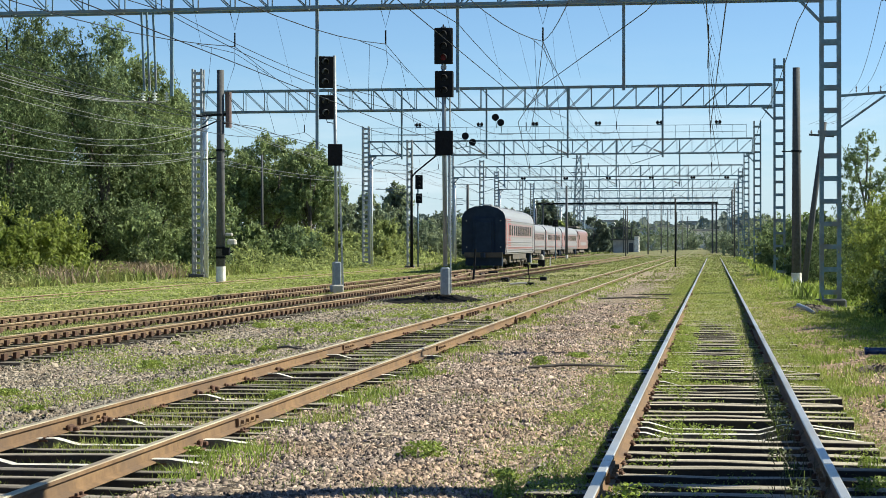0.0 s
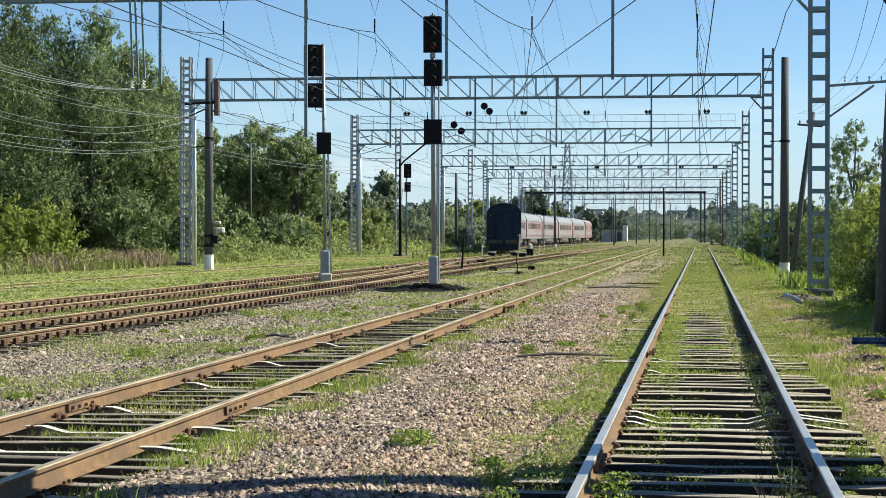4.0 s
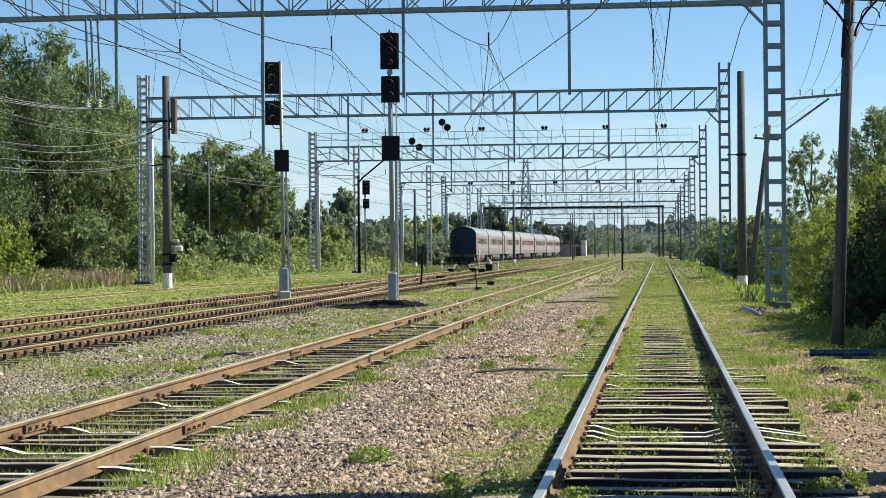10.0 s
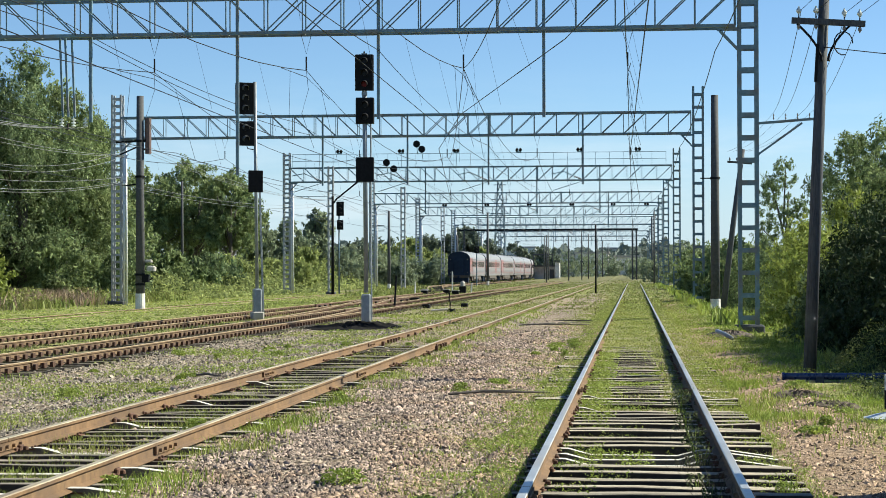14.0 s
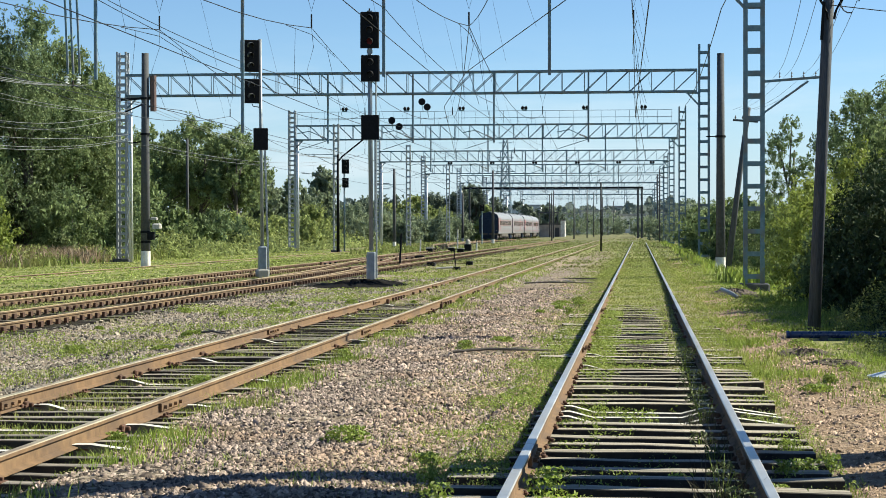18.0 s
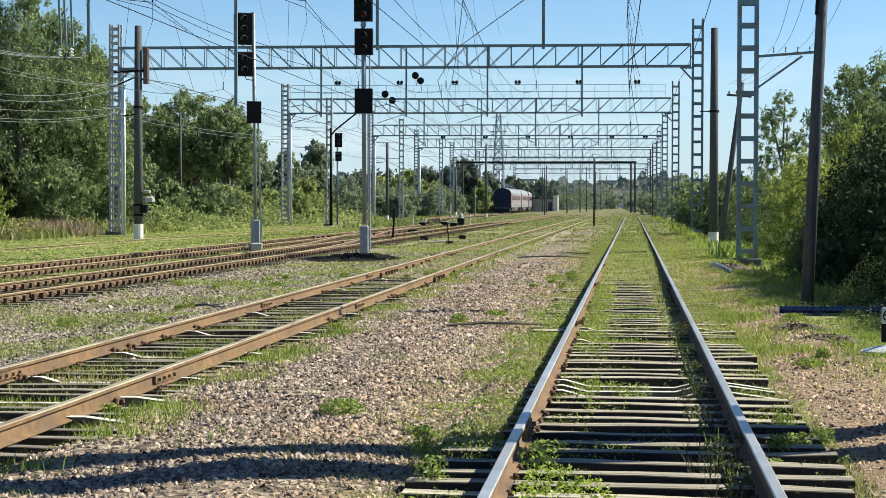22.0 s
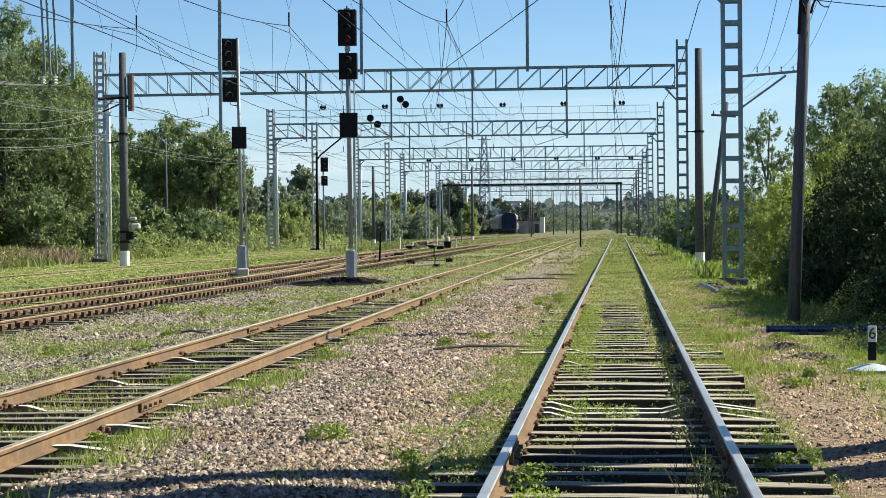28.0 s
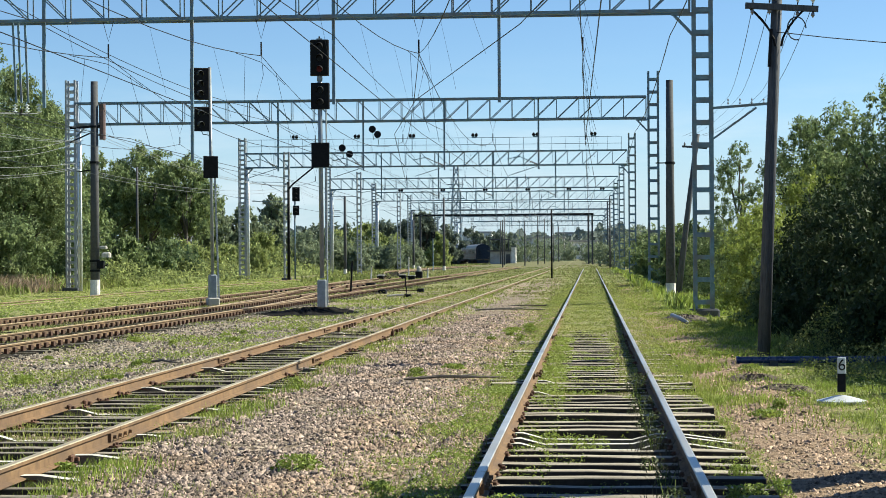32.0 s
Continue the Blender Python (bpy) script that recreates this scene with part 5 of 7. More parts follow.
def passenger_car(reds):
    """A car of 24.5 m, its floor plan centred, running towards +Y."""
    c = thing("passenger_car", "grey passenger car with red patches and dark windows, on rails", "train car", "cars of the train")
    g = Geo()
    g.sweep(BODY, [(0, y, 0) for y in (-11.95, 11.95)])
    g.m[:] = [1 if 3 <= i < 11 else 0 for i in range(len(g.f) - 2)] + [2, 2]
    body = part("body", g, [M_CARGREY, M_CARROOF, M_CARDARK], c, smooth=False)
    for s in (-1, 1):
        e = Geo()
        e.box((0, s * 12.02, 2.35), (1.5, 0.14, 2.5), b=0.02)
        e.box((0, s * 12.12, 2.25), (1.15, 0.12, 2.15), b=0.02)
        part("gangway", e, M_CARDARK, body, "dark blue gangway door and frame")
        part("buffer_beam", Geo().box((0, s * 12.0, 1.0), (2.7, 0.25, 0.35)), M_UNDER, body)
        for k in (-1, 1):
            part("tail_lamp", Geo().tube([(k * 1.2, s * 11.95, 3.4), (k * 1.2, s * 12.0, 3.4)], 0.045, 8), M_CONC, body, "small pale end lamp")
            part("tail_lamp", Geo().tube([(k * 1.2, s * 11.95, 1.55), (k * 1.2, s * 12.0, 1.55)], 0.045, 8), M_CONC, body, "small pale end lamp")
        # Dark block standing for the shade beneath the end wall
        part("end_shade_block", Geo().box((0, s * 11.6, 0.66), (2.6, 0.5, 0.82), b=0.04), M_CARDARK, c, "dark block in place of shade under the end wall")
        part("coupler", Geo().box((0, s * 12.3, 0.98), (0.3, 0.6, 0.3)), M_CARDARK, c)
        # side windows, doors, stripes
        for i in range(11):
            y = -8.8 + 1.76 * i
            w = Geo().box((s * 1.552, y, 2.75), (0.03, 1.0, 0.72), b=0.006)
            part("window", w, M_WINDOW, body)
        for y in (-10.9, 10.9):
            part("door", Geo().box((s * 1.55, y, 2.2), (0.05, 0.85, 2.1), b=0.01), M_CARGREY, body)
        part("window_band", Geo().box((s * 1.546, 0.6, 2.75), (0.012, 20.4, 0.98)), M_CARMAROON, body, "maroon band along the windows")
        for y0, y1 in reds:
            part("red_panel", Geo().box((s * 1.549, (y0 + y1) / 2, 2.55), (0.012, y1 - y0, 2.0)), M_CARRED, body, "red painted panel")
            for k in range(3):
                part("white_mark", Geo().box((s * 1.557, y0 + (y1 - y0) * (0.3 + 0.22 * k), 2.9 - 0.35 * k), (0.01, 0.2 + 0.08 * k, 0.34)), M_CARROOF, body, "white painted mark")
        for z in (1.2, 1.38, 1.56, 1.74, 1.92, 3.42):
            part("side_rib", Geo().box((s * 1.55, 0, z), (0.07, 23.6, 0.06), b=0.01), M_CARGREY, body)
        for z in (1.47, 2.22, 3.3):
            part("stripe", Geo().box((s * 1.551, 0, z), (0.012, 23.2, 0.07)), M_CARRED if z < 2 else M_CARROOF, body, "thin painted stripe")
        part("skirt", Geo().box((s * 1.42, 0, 0.86), (0.06, 11, 0.42)), M_UNDER, c)
    part("roof_rib", Geo().box((0, 0, 4.46), (0.5, 21, 0.06)), M_CARROOF, body)
    for y in (-9, -3, 3, 9):
        part("roof_vent", Geo().box((0, y, 4.52), (0.6, 0.9, 0.14), b=0.03), M_CARROOF, body)
    for y, w in ((-5.2, 2.2), (-2.2, 1.6), (1.0, 2.6), (4.6, 1.8)):
        part("underfloor_box", Geo().box((0.5, y, 0.72), (1.6, w, 0.6), b=0.04), M_UNDER, c)
    for y in (-8.5, 8.5):
        bogie(c, y)
    return c


def locomotive():
    c = thing("locomotive", "electric locomotive in red and grey, at the head of the cars", "locomotive", "cars of the train")
    g = Geo()
    sec = [(x, z * 0.98 + 0.02) for x, z in BODY]
    g.sweep(sec, [(0, y, 0) for y in (-8.7, 8.0)])
    g.m[:] = [1 if 4 <= i < 10 else 0 for i in range(len(g.f) - 2)] + [2, 2]
    body = part("body", g, [M_LOCORED, M_CARROOF, M_LOCORED], c)
    for s in (-1, 1):
        part("side_stripe", Geo().box((s * 1.556, 0, 1.9), (0.012, 15.5, 0.5)), M_CARGREY, body, "pale stripe along the side")
        f = Geo()
        f.add([(-1.5, s * 8.0 - (0.7 if s < 0 else 0), 1.05), (1.5, s * 8.0 - (0.7 if s < 0 else 0), 1.05), (1.5, s * 8.0 - (0.7 if s < 0 else 0), 3.9), (-1.5, s * 8.0 - (0.7 if s < 0 else 0), 3.9),
               (-1.35, s * 9.3, 1.05), (1.35, s * 9.3, 1.05), (1.35, s * 9.3, 2.3), (-1.35, s * 9.3, 2.3)],
              [(0, 1, 2, 3), (4, 7, 6, 5), (0, 4, 5, 1), (3, 2, 6, 7), (1, 5, 6, 2), (0, 3, 7, 4)])
        part("cab_front", f, M_LOCORED, body, "red cab front")
        part("windscreen", Geo().box((0, s * 8.72, 3.12), (2.4, 0.1, 0.75), Euler((radians(-52 * s), 0, 0)).to_matrix()), M_WINDOW, body)
        for k in (-1, 1):
            part("red_panel", Geo().box((k * 1.553, s * 6.6, 2.4), (0.02, 2.8, 2.4)), M_LOCORED, body, "dull red cab side")
            part("window", Geo().box((k * 1.57, s * 7.0, 2.95), (0.02, 0.8, 0.7)), M_WINDOW, body)
        p = Geo()
        p.bar((-0.5, s * 5.0, 4.6), (-0.5, s * 5.9, 4.75), 0.06)
        p.bar((0.5, s * 5.0, 4.6), (0.5, s * 5.9, 4.75), 0.06)
        p.bar((-0.5, s * 5.9, 4.75), (-0.5, s * 4.9, 5.0), 0.05)
        p.bar((0.5, s * 5.9, 4.75), (0.5, s * 4.9, 5.0), 0.05)
        p.bar((-0.9, s * 4.9, 5.02), (0.9, s * 4.9, 5.02), 0.06)
        part("pantograph", p, M_BLACK, c)
        part("coupler", Geo().box((0, s * 9.45, 0.98), (0.3, 0.5, 0.3)), M_UNDER, c)
    part("roof_equipment", Geo().box((0, 0, 4.65), (1.4, 6, 0.3), b=0.06), M_UNDER, c)
    part("underframe", Geo().box((0, 0, 0.8), (2.6, 8, 0.5), b=0.05), M_UNDER, c)
    for y in (-5.4, 5.4):
        bogie(c, y)
    return c


CARS = [passenger_car(((-11.9, -8.0),) if k % 2 == 0 else ((-11.9, -10.6), (2.5, 5.0))) for k in range(7)] + [locomotive()]

_ys = np.arange(60, 690, 1.0)
_xs = np.array([train_line(y) for y in _ys])
_arc = np.concatenate([[0], np.cumsum(np.hypot(np.diff(_xs), np.diff(_ys)))])


def on_line(s):
    """The place at s metres along the train's track, counted from y = 60."""
    return Vector((float(np.interp(s, _arc, _xs)), float(np.interp(s, _arc, _ys)), 0.0))


def motions():
    for k, car in enumerate(CARS):
        rows = []
        for i in range(65):
            t = i * 0.5
            s = 69.0 + 9.3 * t - 0.008 * t * t + 12.4 + 24.9 * k - (2.2 if k == 7 else 0)
            a, b = on_line(s - 8.5), on_line(s + 8.5)
            c = (a + b) / 2
            rows.append((t, pose(c.x, c.y, 0.08, 0, 0, math.degrees(math.atan2(a.x - b.x, b.y - a.y)))))
        walk(car, rows)


# ---- plants ----
def leaf_cards(centres, normals, size, r, shape=0.55):
    """One small bent leaf (two triangles) at each centre."""
    n = len(centres)
    t = r.normal(size=(n, 3))
    t -= normals * (t * normals).sum(1, keepdims=True)
    t /= np.linalg.norm(t, axis=1, keepdims=True) + 1e-9
    b = np.cross(normals, t)
    s = size * r.uniform(0.6, 1.3, (n, 1))
    v = np.stack([centres - t * s, centres - b * s * shape + normals * s * 0.15, centres + t * s, centres + b * s * shape + normals * s * 0.15], 1)
    return v.reshape(-1, 3), np.arange(4 * n).reshape(-1, 4)


def willow_leaves(centres, normals, size, r):
    """One narrow hanging leaf (a triangle) at each centre."""
    n = len(centres)
    t = r.normal(size=(n, 3)) * (0.75, 0.75, 0.9) + (0, 0, -0.5)
    t /= np.linalg.norm(t, axis=1, keepdims=True) + 1e-9
    b = np.cross(normals, t)
    b /= np.linalg.norm(b, axis=1, keepdims=True) + 1e-9
    s = size * r.uniform(0.6, 1.5, (n, 1))
    v = np.stack([centres - t * s * 0.8 - b * s * 0.42, centres - t * s * 0.8 + b * s * 0.42, centres + t * s * 1.1], 1)
    return v.reshape(-1, 3), np.arange(3 * n).reshape(-1, 3)


def unit(n, r):
    v = r.normal(size=(n, 3))
    return v / np.linalg.norm(v, axis=1, keepdims=True)


def tree(name, label, x, y, h, w, seed, leaf, leaves=5000, size=0.2, low=0.15, clumps=46, cat="tree", group="", bushy=False):
    """A tapered trunk, limbs and a crown of many small leaves in uneven clumps."""
    r = np.random.default_rng(seed)
    z0 = float(ground_z(x, y))
    t = thing(name, label, cat, group, at=pose(x, y, z0))
    tr = Geo()
    if not bushy:
        bend = r.uniform(-0.05, 0.05, 2) * h
        tr.tube([(0, 0, -0.3), (bend[0] * 0.3, bend[1] * 0.3, h * 0.3), (bend[0], bend[1], h * 0.75)], [0.022 * h, 0.016 * h, 0.005 * h], 8)
        part("trunk", tr, M_BARK, t, smooth=True)
    cs, rs = [], []
    while len(cs) < clumps:
        u = r.uniform(low, 1)
        prof = (0.55 + 0.45 * math.sin(math.pi * min(1, (u - low) / (1 - low) * 0.9 + 0.12))) * (1.0 if u < 0.75 else math.sqrt(max(0.05, 1 - ((u - 0.75) / 0.27) ** 2)))
        a, d = r.uniform(0, 2 * math.pi), math.sqrt(r.uniform(0.3, 1))
        cs.append((math.cos(a) * d * prof * w / 2, math.sin(a) * d * prof * w / 2, u * h * 0.94))
        rs.append(r.uniform(0.45, 1.3) * (w * 0.125 + 0.22) * (1.25 if clumps == 62 else 1.0) * (1.0 if u < 0.8 else 0.75))
    cs, rs = np.array(cs), np.array(rs)
    for i in range(5 if bushy else 10):
        c = cs[i]
        limbs = Geo()
        if bushy:
            limbs.tube([(c[0] * 0.15, c[1] * 0.15, -0.1), (c[0] * 0.6, c[1] * 0.6, c[2] * 0.6), tuple(c)], [0.035, 0.025, 0.01], 5)
        else:
            z1 = max(h * 0.12, c[2] * 0.55)
            limbs.tube([(0, 0, z1), (c[0] * 0.5, c[1] * 0.5, (z1 + c[2]) / 2 + 0.1 * h * 0.3), tuple(c)], [0.009 * h, 0.006 * h, 0.003 * h], 5)
        part("limb", limbs, M_BARK, t)
    # leafy sprays on the shell of each clump
    leaves = int(leaves * 1.25)
    per = 24
    sprays = max(8, leaves // per)
    pick = r.choice(clumps, sprays, p=rs ** 2 / (rs ** 2).sum())
    d = unit(sprays, r) + np.array([0, 0, 0.22])
    d /= np.linalg.norm(d, axis=1, keepdims=True)
    o = cs[pick] + d * (rs[pick] * r.uniform(0.5, 1.0, sprays) * 1.05)[:, None] * (1, 1, 1.15)
    way = d * 0.8 + unit(sprays, r) * 0.55 + np.array([0, 0, 0.3])
    way *= (rs[pick] * r.uniform(0.25, 0.75, sprays))[:, None]
    k = np.repeat(np.arange(sprays), per)
    leaves = len(k)
    p = o[k] + way[k] * r.uniform(0, 1, (leaves, 1)) + r.normal(0, 1, (leaves, 3)) * (0.07 * rs[pick][k] + 0.5 * size)[:, None]
    nn = d[k] * 0.75 + unit(leaves, r) * 0.6
    nn /= np.linalg.norm(nn, axis=1, keepdims=True)
    p[:, 2] = np.maximum(p[:, 2], 0.05)
    v, f = willow_leaves(p, nn, size * 1.2, r)
    part("crown", fast_mesh("crown", v, f, leaf), None, t)
    return t


seed = 100
WILLOW = "tall leafy willow with dense grey-green foliage"
for x, y, h, w in ((-63, 118, 20, 12), (-57, 112, 20, 11), (-51.5, 122, 20, 11), (-46.8, 126, 18.2, 10), (-42.7, 127, 17.6, 7.5), (-40.9, 131, 15.2, 6.5), (-41.4, 138, 14.2, 5),
                   (-48, 108, 15.5, 9), (-43, 110, 13, 8), (-55, 104, 16, 9), (-70, 130, 22, 12), (-52, 140, 19, 12), (-45.6, 143, 16.5, 8), (-60, 135, 20, 12), (-45, 150, 9, 6), (-47, 160, 10, 8)):
    seed += 1
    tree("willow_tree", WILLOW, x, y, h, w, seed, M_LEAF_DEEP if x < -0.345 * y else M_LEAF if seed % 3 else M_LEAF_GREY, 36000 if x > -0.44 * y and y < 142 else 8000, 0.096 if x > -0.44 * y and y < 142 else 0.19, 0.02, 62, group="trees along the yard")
for x, y, h, w in ((-54, 205, 13.5, 9), (-51.8, 212, 14.2, 8), (-49.3, 206, 14.4, 8.5), (-46.8, 213, 14.3, 7.5), (-44.9, 205, 13.0, 6.5), (-60, 210, 15, 10)):
    seed += 1
    tree("willow_tree", "spreading willow with bare dark limbs below its crown", x, y, h, w, seed, M_LEAF, 8000, 0.17, 0.4, 64, group="trees along the yard")
for x, y, h, w in ((-55, 226, 7.2, 8), (-44.9, 222, 8.6, 5), (-42.0, 224, 7.9, 5), (-39.9, 232, 10.4, 3.6), (-37.8, 240, 5.6, 4.5), (-36.2, 252, 4.6, 5.5)):
    seed += 1
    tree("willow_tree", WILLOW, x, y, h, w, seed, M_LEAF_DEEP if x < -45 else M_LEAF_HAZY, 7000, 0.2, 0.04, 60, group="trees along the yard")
for x, y, h, w in ((-38.0, 104, 3.6, 4), (-39.6, 102, 3.2, 3.6), (-40.5, 99, 4.2, 5), (-37.6, 121, 4, 4), (-36.5, 130, 4.2, 4), (-45.5, 98, 4.5, 6), (-52, 96, 5, 7),
                   (-38, 150, 3.2, 5), (-38.5, 165, 3.4, 6), (-39, 180, 3.6, 6), (-37, 195, 3.2, 6), (-38, 215, 3.8, 7), (-37, 235, 4.2, 7), (-36.5, 255, 4.4, 8), (-35.5, 275, 4.6, 8), (-35, 300, 5, 9), (-31.5, 250, 3.0, 4), (-31, 285, 3.2, 5), (-31, 318, 3.6, 6)):
    seed += 1
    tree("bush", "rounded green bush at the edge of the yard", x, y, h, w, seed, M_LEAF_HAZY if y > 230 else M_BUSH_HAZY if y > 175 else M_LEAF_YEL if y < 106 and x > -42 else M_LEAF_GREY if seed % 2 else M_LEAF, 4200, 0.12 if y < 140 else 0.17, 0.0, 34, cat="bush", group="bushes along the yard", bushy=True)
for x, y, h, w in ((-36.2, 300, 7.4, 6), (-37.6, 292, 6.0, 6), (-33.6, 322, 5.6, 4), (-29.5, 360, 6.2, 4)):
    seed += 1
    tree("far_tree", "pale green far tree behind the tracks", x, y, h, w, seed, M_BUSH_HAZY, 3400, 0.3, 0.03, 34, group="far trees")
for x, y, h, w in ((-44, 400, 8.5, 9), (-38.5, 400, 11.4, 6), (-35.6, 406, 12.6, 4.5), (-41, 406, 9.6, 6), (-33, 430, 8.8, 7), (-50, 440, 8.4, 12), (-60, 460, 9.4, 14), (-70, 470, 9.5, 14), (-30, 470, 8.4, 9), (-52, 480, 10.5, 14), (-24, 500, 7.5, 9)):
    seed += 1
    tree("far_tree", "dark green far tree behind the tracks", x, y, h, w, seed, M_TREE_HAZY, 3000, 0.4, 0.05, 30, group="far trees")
# beside the masts
for x, y, h, w, lf, n, sz in ((15.0, 190, 14.2, 5.2, M_LEAF_GREY, 9000, 0.115), (21, 178, 12.5, 6, M_LEAF_GREY, 3000, 0.17), (13.8, 112, 11.6, 6.6, M_LEAF, 21000, 0.092), (16.6, 106, 12.3, 7, M_LEAF, 18000, 0.095),
                              (18.8, 104, 12.5, 6.5, M_LEAF, 10000, 0.13), (15.5, 126, 9.5, 5, M_LEAF, 8000, 0.12), (12.0, 100, 7.0, 4.5, M_LEAF_YEL, 11000, 0.085)):
    seed += 1
    tree("willow_tree", "bushy willow beside the row of poles", x, y, h, w, seed, lf, n, sz, 0.05, 80, group="trees beside the poles")
# Unseen willows further right, added only for the shade they cast
for x, y, h, w in ((10.4, 45, 5.6, 4.2), (8.4, 38.5, 4.8, 3.4), (9.8, 29.6, 5.4, 4.2), (12, 39, 7.0, 5.0)):
    seed += 1
    tree("willow_tree", "bushy willow out of view, added to shade the bushes", x, y, h, w, seed, M_LEAF, 17000, 0.062, 0.03, 75, group="trees beside the poles")
SUNNY_BUSHES = [(5.7, 62, 3.6, 2.4, M_LEAF_YEL), (5.3, 56, 3.2, 2.0, M_LEAF_YEL), (6.6, 72, 4.4, 3, M_LEAF_YEL), (6.2, 82, 3.4, 3, M_LEAF), (6.0, 95, 3.4, 3, M_LEAF),
    (5.3, 49, 2.9, 2.2, M_LEAF_SHADE), (5.2, 43.5, 2.9, 2.3, M_LEAF_SHADE), (5.0, 38.5, 2.6, 2.2, M_LEAF_SHADE), (5.6, 34.5, 3.1, 2.4, M_LEAF_SHADE), (5.5, 31.9, 2.4, 2.2, M_LEAF_SHADE),
    # the first two are out of view, added to shade the grass beside them
    (6.9, 27.2, 3.2, 2.4, M_LEAF_SHADE), (6.7, 24.2, 2.8, 2.2, M_LEAF_SHADE), (6.6, 46, 3.9, 2.8, M_LEAF_SHADE)]
SHADY_BUSHES = [(7.2, 40, 4.2, 3, M_LEAF_SHADE), (6.9, 53, 4.2, 3, M_LEAF_SHADE), (4.9, 41, 3.0, 2.2, M_LEAF_SHADE), (4.8, 35.5, 2.5, 1.9, M_LEAF_SHADE), (5.9, 37.5, 3.6, 2.6, M_LEAF_SHADE),
    (6.4, 31.5, 3.4, 2.6, M_LEAF_SHADE), (5.9, 42.5, 3.6, 2.4, M_LEAF_SHADE), (4.9, 46.5, 2.6, 1.8, M_LEAF_SHADE), (8.4, 45, 4.8, 3.2, M_LEAF_SHADE), (4.35, 36, 1.2, 1.4, M_LEAF_SHADE),
    (4.5, 32.5, 1.1, 1.4, M_LEAF_SHADE), (4.5, 41, 1.3, 1.5, M_LEAF_SHADE), (4.7, 47, 1.5, 1.6, M_LEAF)]
for x, y, h, w, lf in SUNNY_BUSHES + SHADY_BUSHES:
    seed += 1
    if lf == M_LEAF_SHADE and x < 6.2:
        x, h = x + 0.45, h * 0.95
    tree("bush", "leafy bush beside the poles", x, y, h, w, seed, lf, 8200, 0.05, 0.0, 46, cat="bush", group="bushes beside the poles", bushy=True)
for x, y, h, w in ((6.2, 112, 3.6, 4), (6.8, 130, 4.0, 5), (7, 150, 4.2, 5), (7.2, 175, 4.6, 6), (7.5, 200, 5, 6), (8, 230, 5.2, 7), (8, 265, 5.5, 8), (5, 300, 3, 6), (9, 330, 6, 9), (3, 350, 3.2, 8), (12, 400, 8, 12), (-15, 470, 4.5, 9), (-9, 505, 4.5, 9), (-3, 465, 3.6, 8), (-20, 540, 6.5, 10), (4, 530, 5.5, 10), (-12, 560, 6.5, 12), (-26, 560, 8, 12)):
    seed += 1
    tree("bush", "leafy bush along the far masts", x, y, h, w, seed, M_LEAF_HAZY if y > 230 else M_LEAF, 2600, 0.17, 0.0, 30, cat="bush", group="bushes beside the poles", bushy=True)

# far woods on the horizon
r = np.random.default_rng(5)
n = 42000
ang = r.uniform(-0.32, 0.22, n)
dist = r.uniform(700, 1100, n)
hh = (9.5 + 1.6 * np.sin(ang * 37 + 1) + 1.2 * np.sin(ang * 113) + 2.2 * np.sin(ang * 291) ** 4 + 1.4 * np.sin(ang * 533 + 2) ** 6) * (dist / 800)
pc = np.stack([np.sin(ang) * dist, np.cos(ang) * dist, np.abs(r.uniform(0, 1, n)) ** 0.8 * hh], 1)
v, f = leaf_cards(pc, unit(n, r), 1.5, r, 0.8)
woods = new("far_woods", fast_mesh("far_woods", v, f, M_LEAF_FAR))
tagged(woods, "hazy green line of woods on the horizon", "woods", kind="stuff")


# ---- small things ----
M_BLUE = mat("blue_painted_pipe", (0.012, 0.028, 0.09), (0.022, 0.048, 0.15), 8, 0.28, 0, 0.06, (0.04, 0.045, 0.06), 2, 0.4)
M_ENAMEL = mat("white_enamel", (0.42, 0.46, 0.50), (0.54, 0.58, 0.62), 9, 0.35, 0, 0.02, (0.5, 0.46, 0.4), 5, 0.35)
M_INK = mat("black_ink", (0.01, 0.01, 0.01), (0.02, 0.02, 0.02), 9, 0.6, 0, 0)
pipe = thing("blue_pipe", "long blue painted pipe lying low beside a utility pole", "pipe")
part("tube", Geo().tube([(2.36, 29.8, 0.095), (9.5, 30.4, 0.085)], 0.055, 12), M_BLUE, pipe, smooth=True)
part("end_cap", Geo().tube([(2.31, 29.8, 0.095), (2.36, 29.8, 0.095)], 0.062, 12), M_BLUE, pipe)
for x in (2.9, 6.5):
    part("rest", Geo().box((x, 29.9, -0.02), (0.12, 0.3, 0.2)), M_CONC_DK, pipe)
mk = thing("track_marker", "white conical marker base with a small number plate", "marker", at=pose(2.92, 22.0, 0.03))
part("base", Geo().tube([(0, 0, 0.0), (0, 0, 0.03), (0, 0, 0.075), (0, 0, 0.09)], [0.27, 0.29, 0.12, 0.05], 24), M_ENAMEL, mk, "white enamelled cone", smooth=False)
part("stem", Geo().box((0.0, 0, 0.24), (0.09, 0.06, 0.22)), M_BLACK, mk)
pl = part("plate", Geo().box((0, -0.035, 0.44), (0.10, 0.02, 0.19), b=0.008), M_ENAMEL, mk, "white number plate")
tx = bpy.data.curves.new("number", "FONT")
tx.body, tx.size, tx.extrude, tx.align_x, tx.align_y = "6", 0.19, 0.002, "CENTER", "CENTER"
to = new("number_source", tx)
bpy.context.view_layer.update()
me = bpy.data.meshes.new_from_object(to.evaluated_get(bpy.context.evaluated_depsgraph_get()))
bpy.data.objects.remove(to)
me.materials.clear()
me.materials.append(M_INK)
num = new("number", me)
num.parent = pl
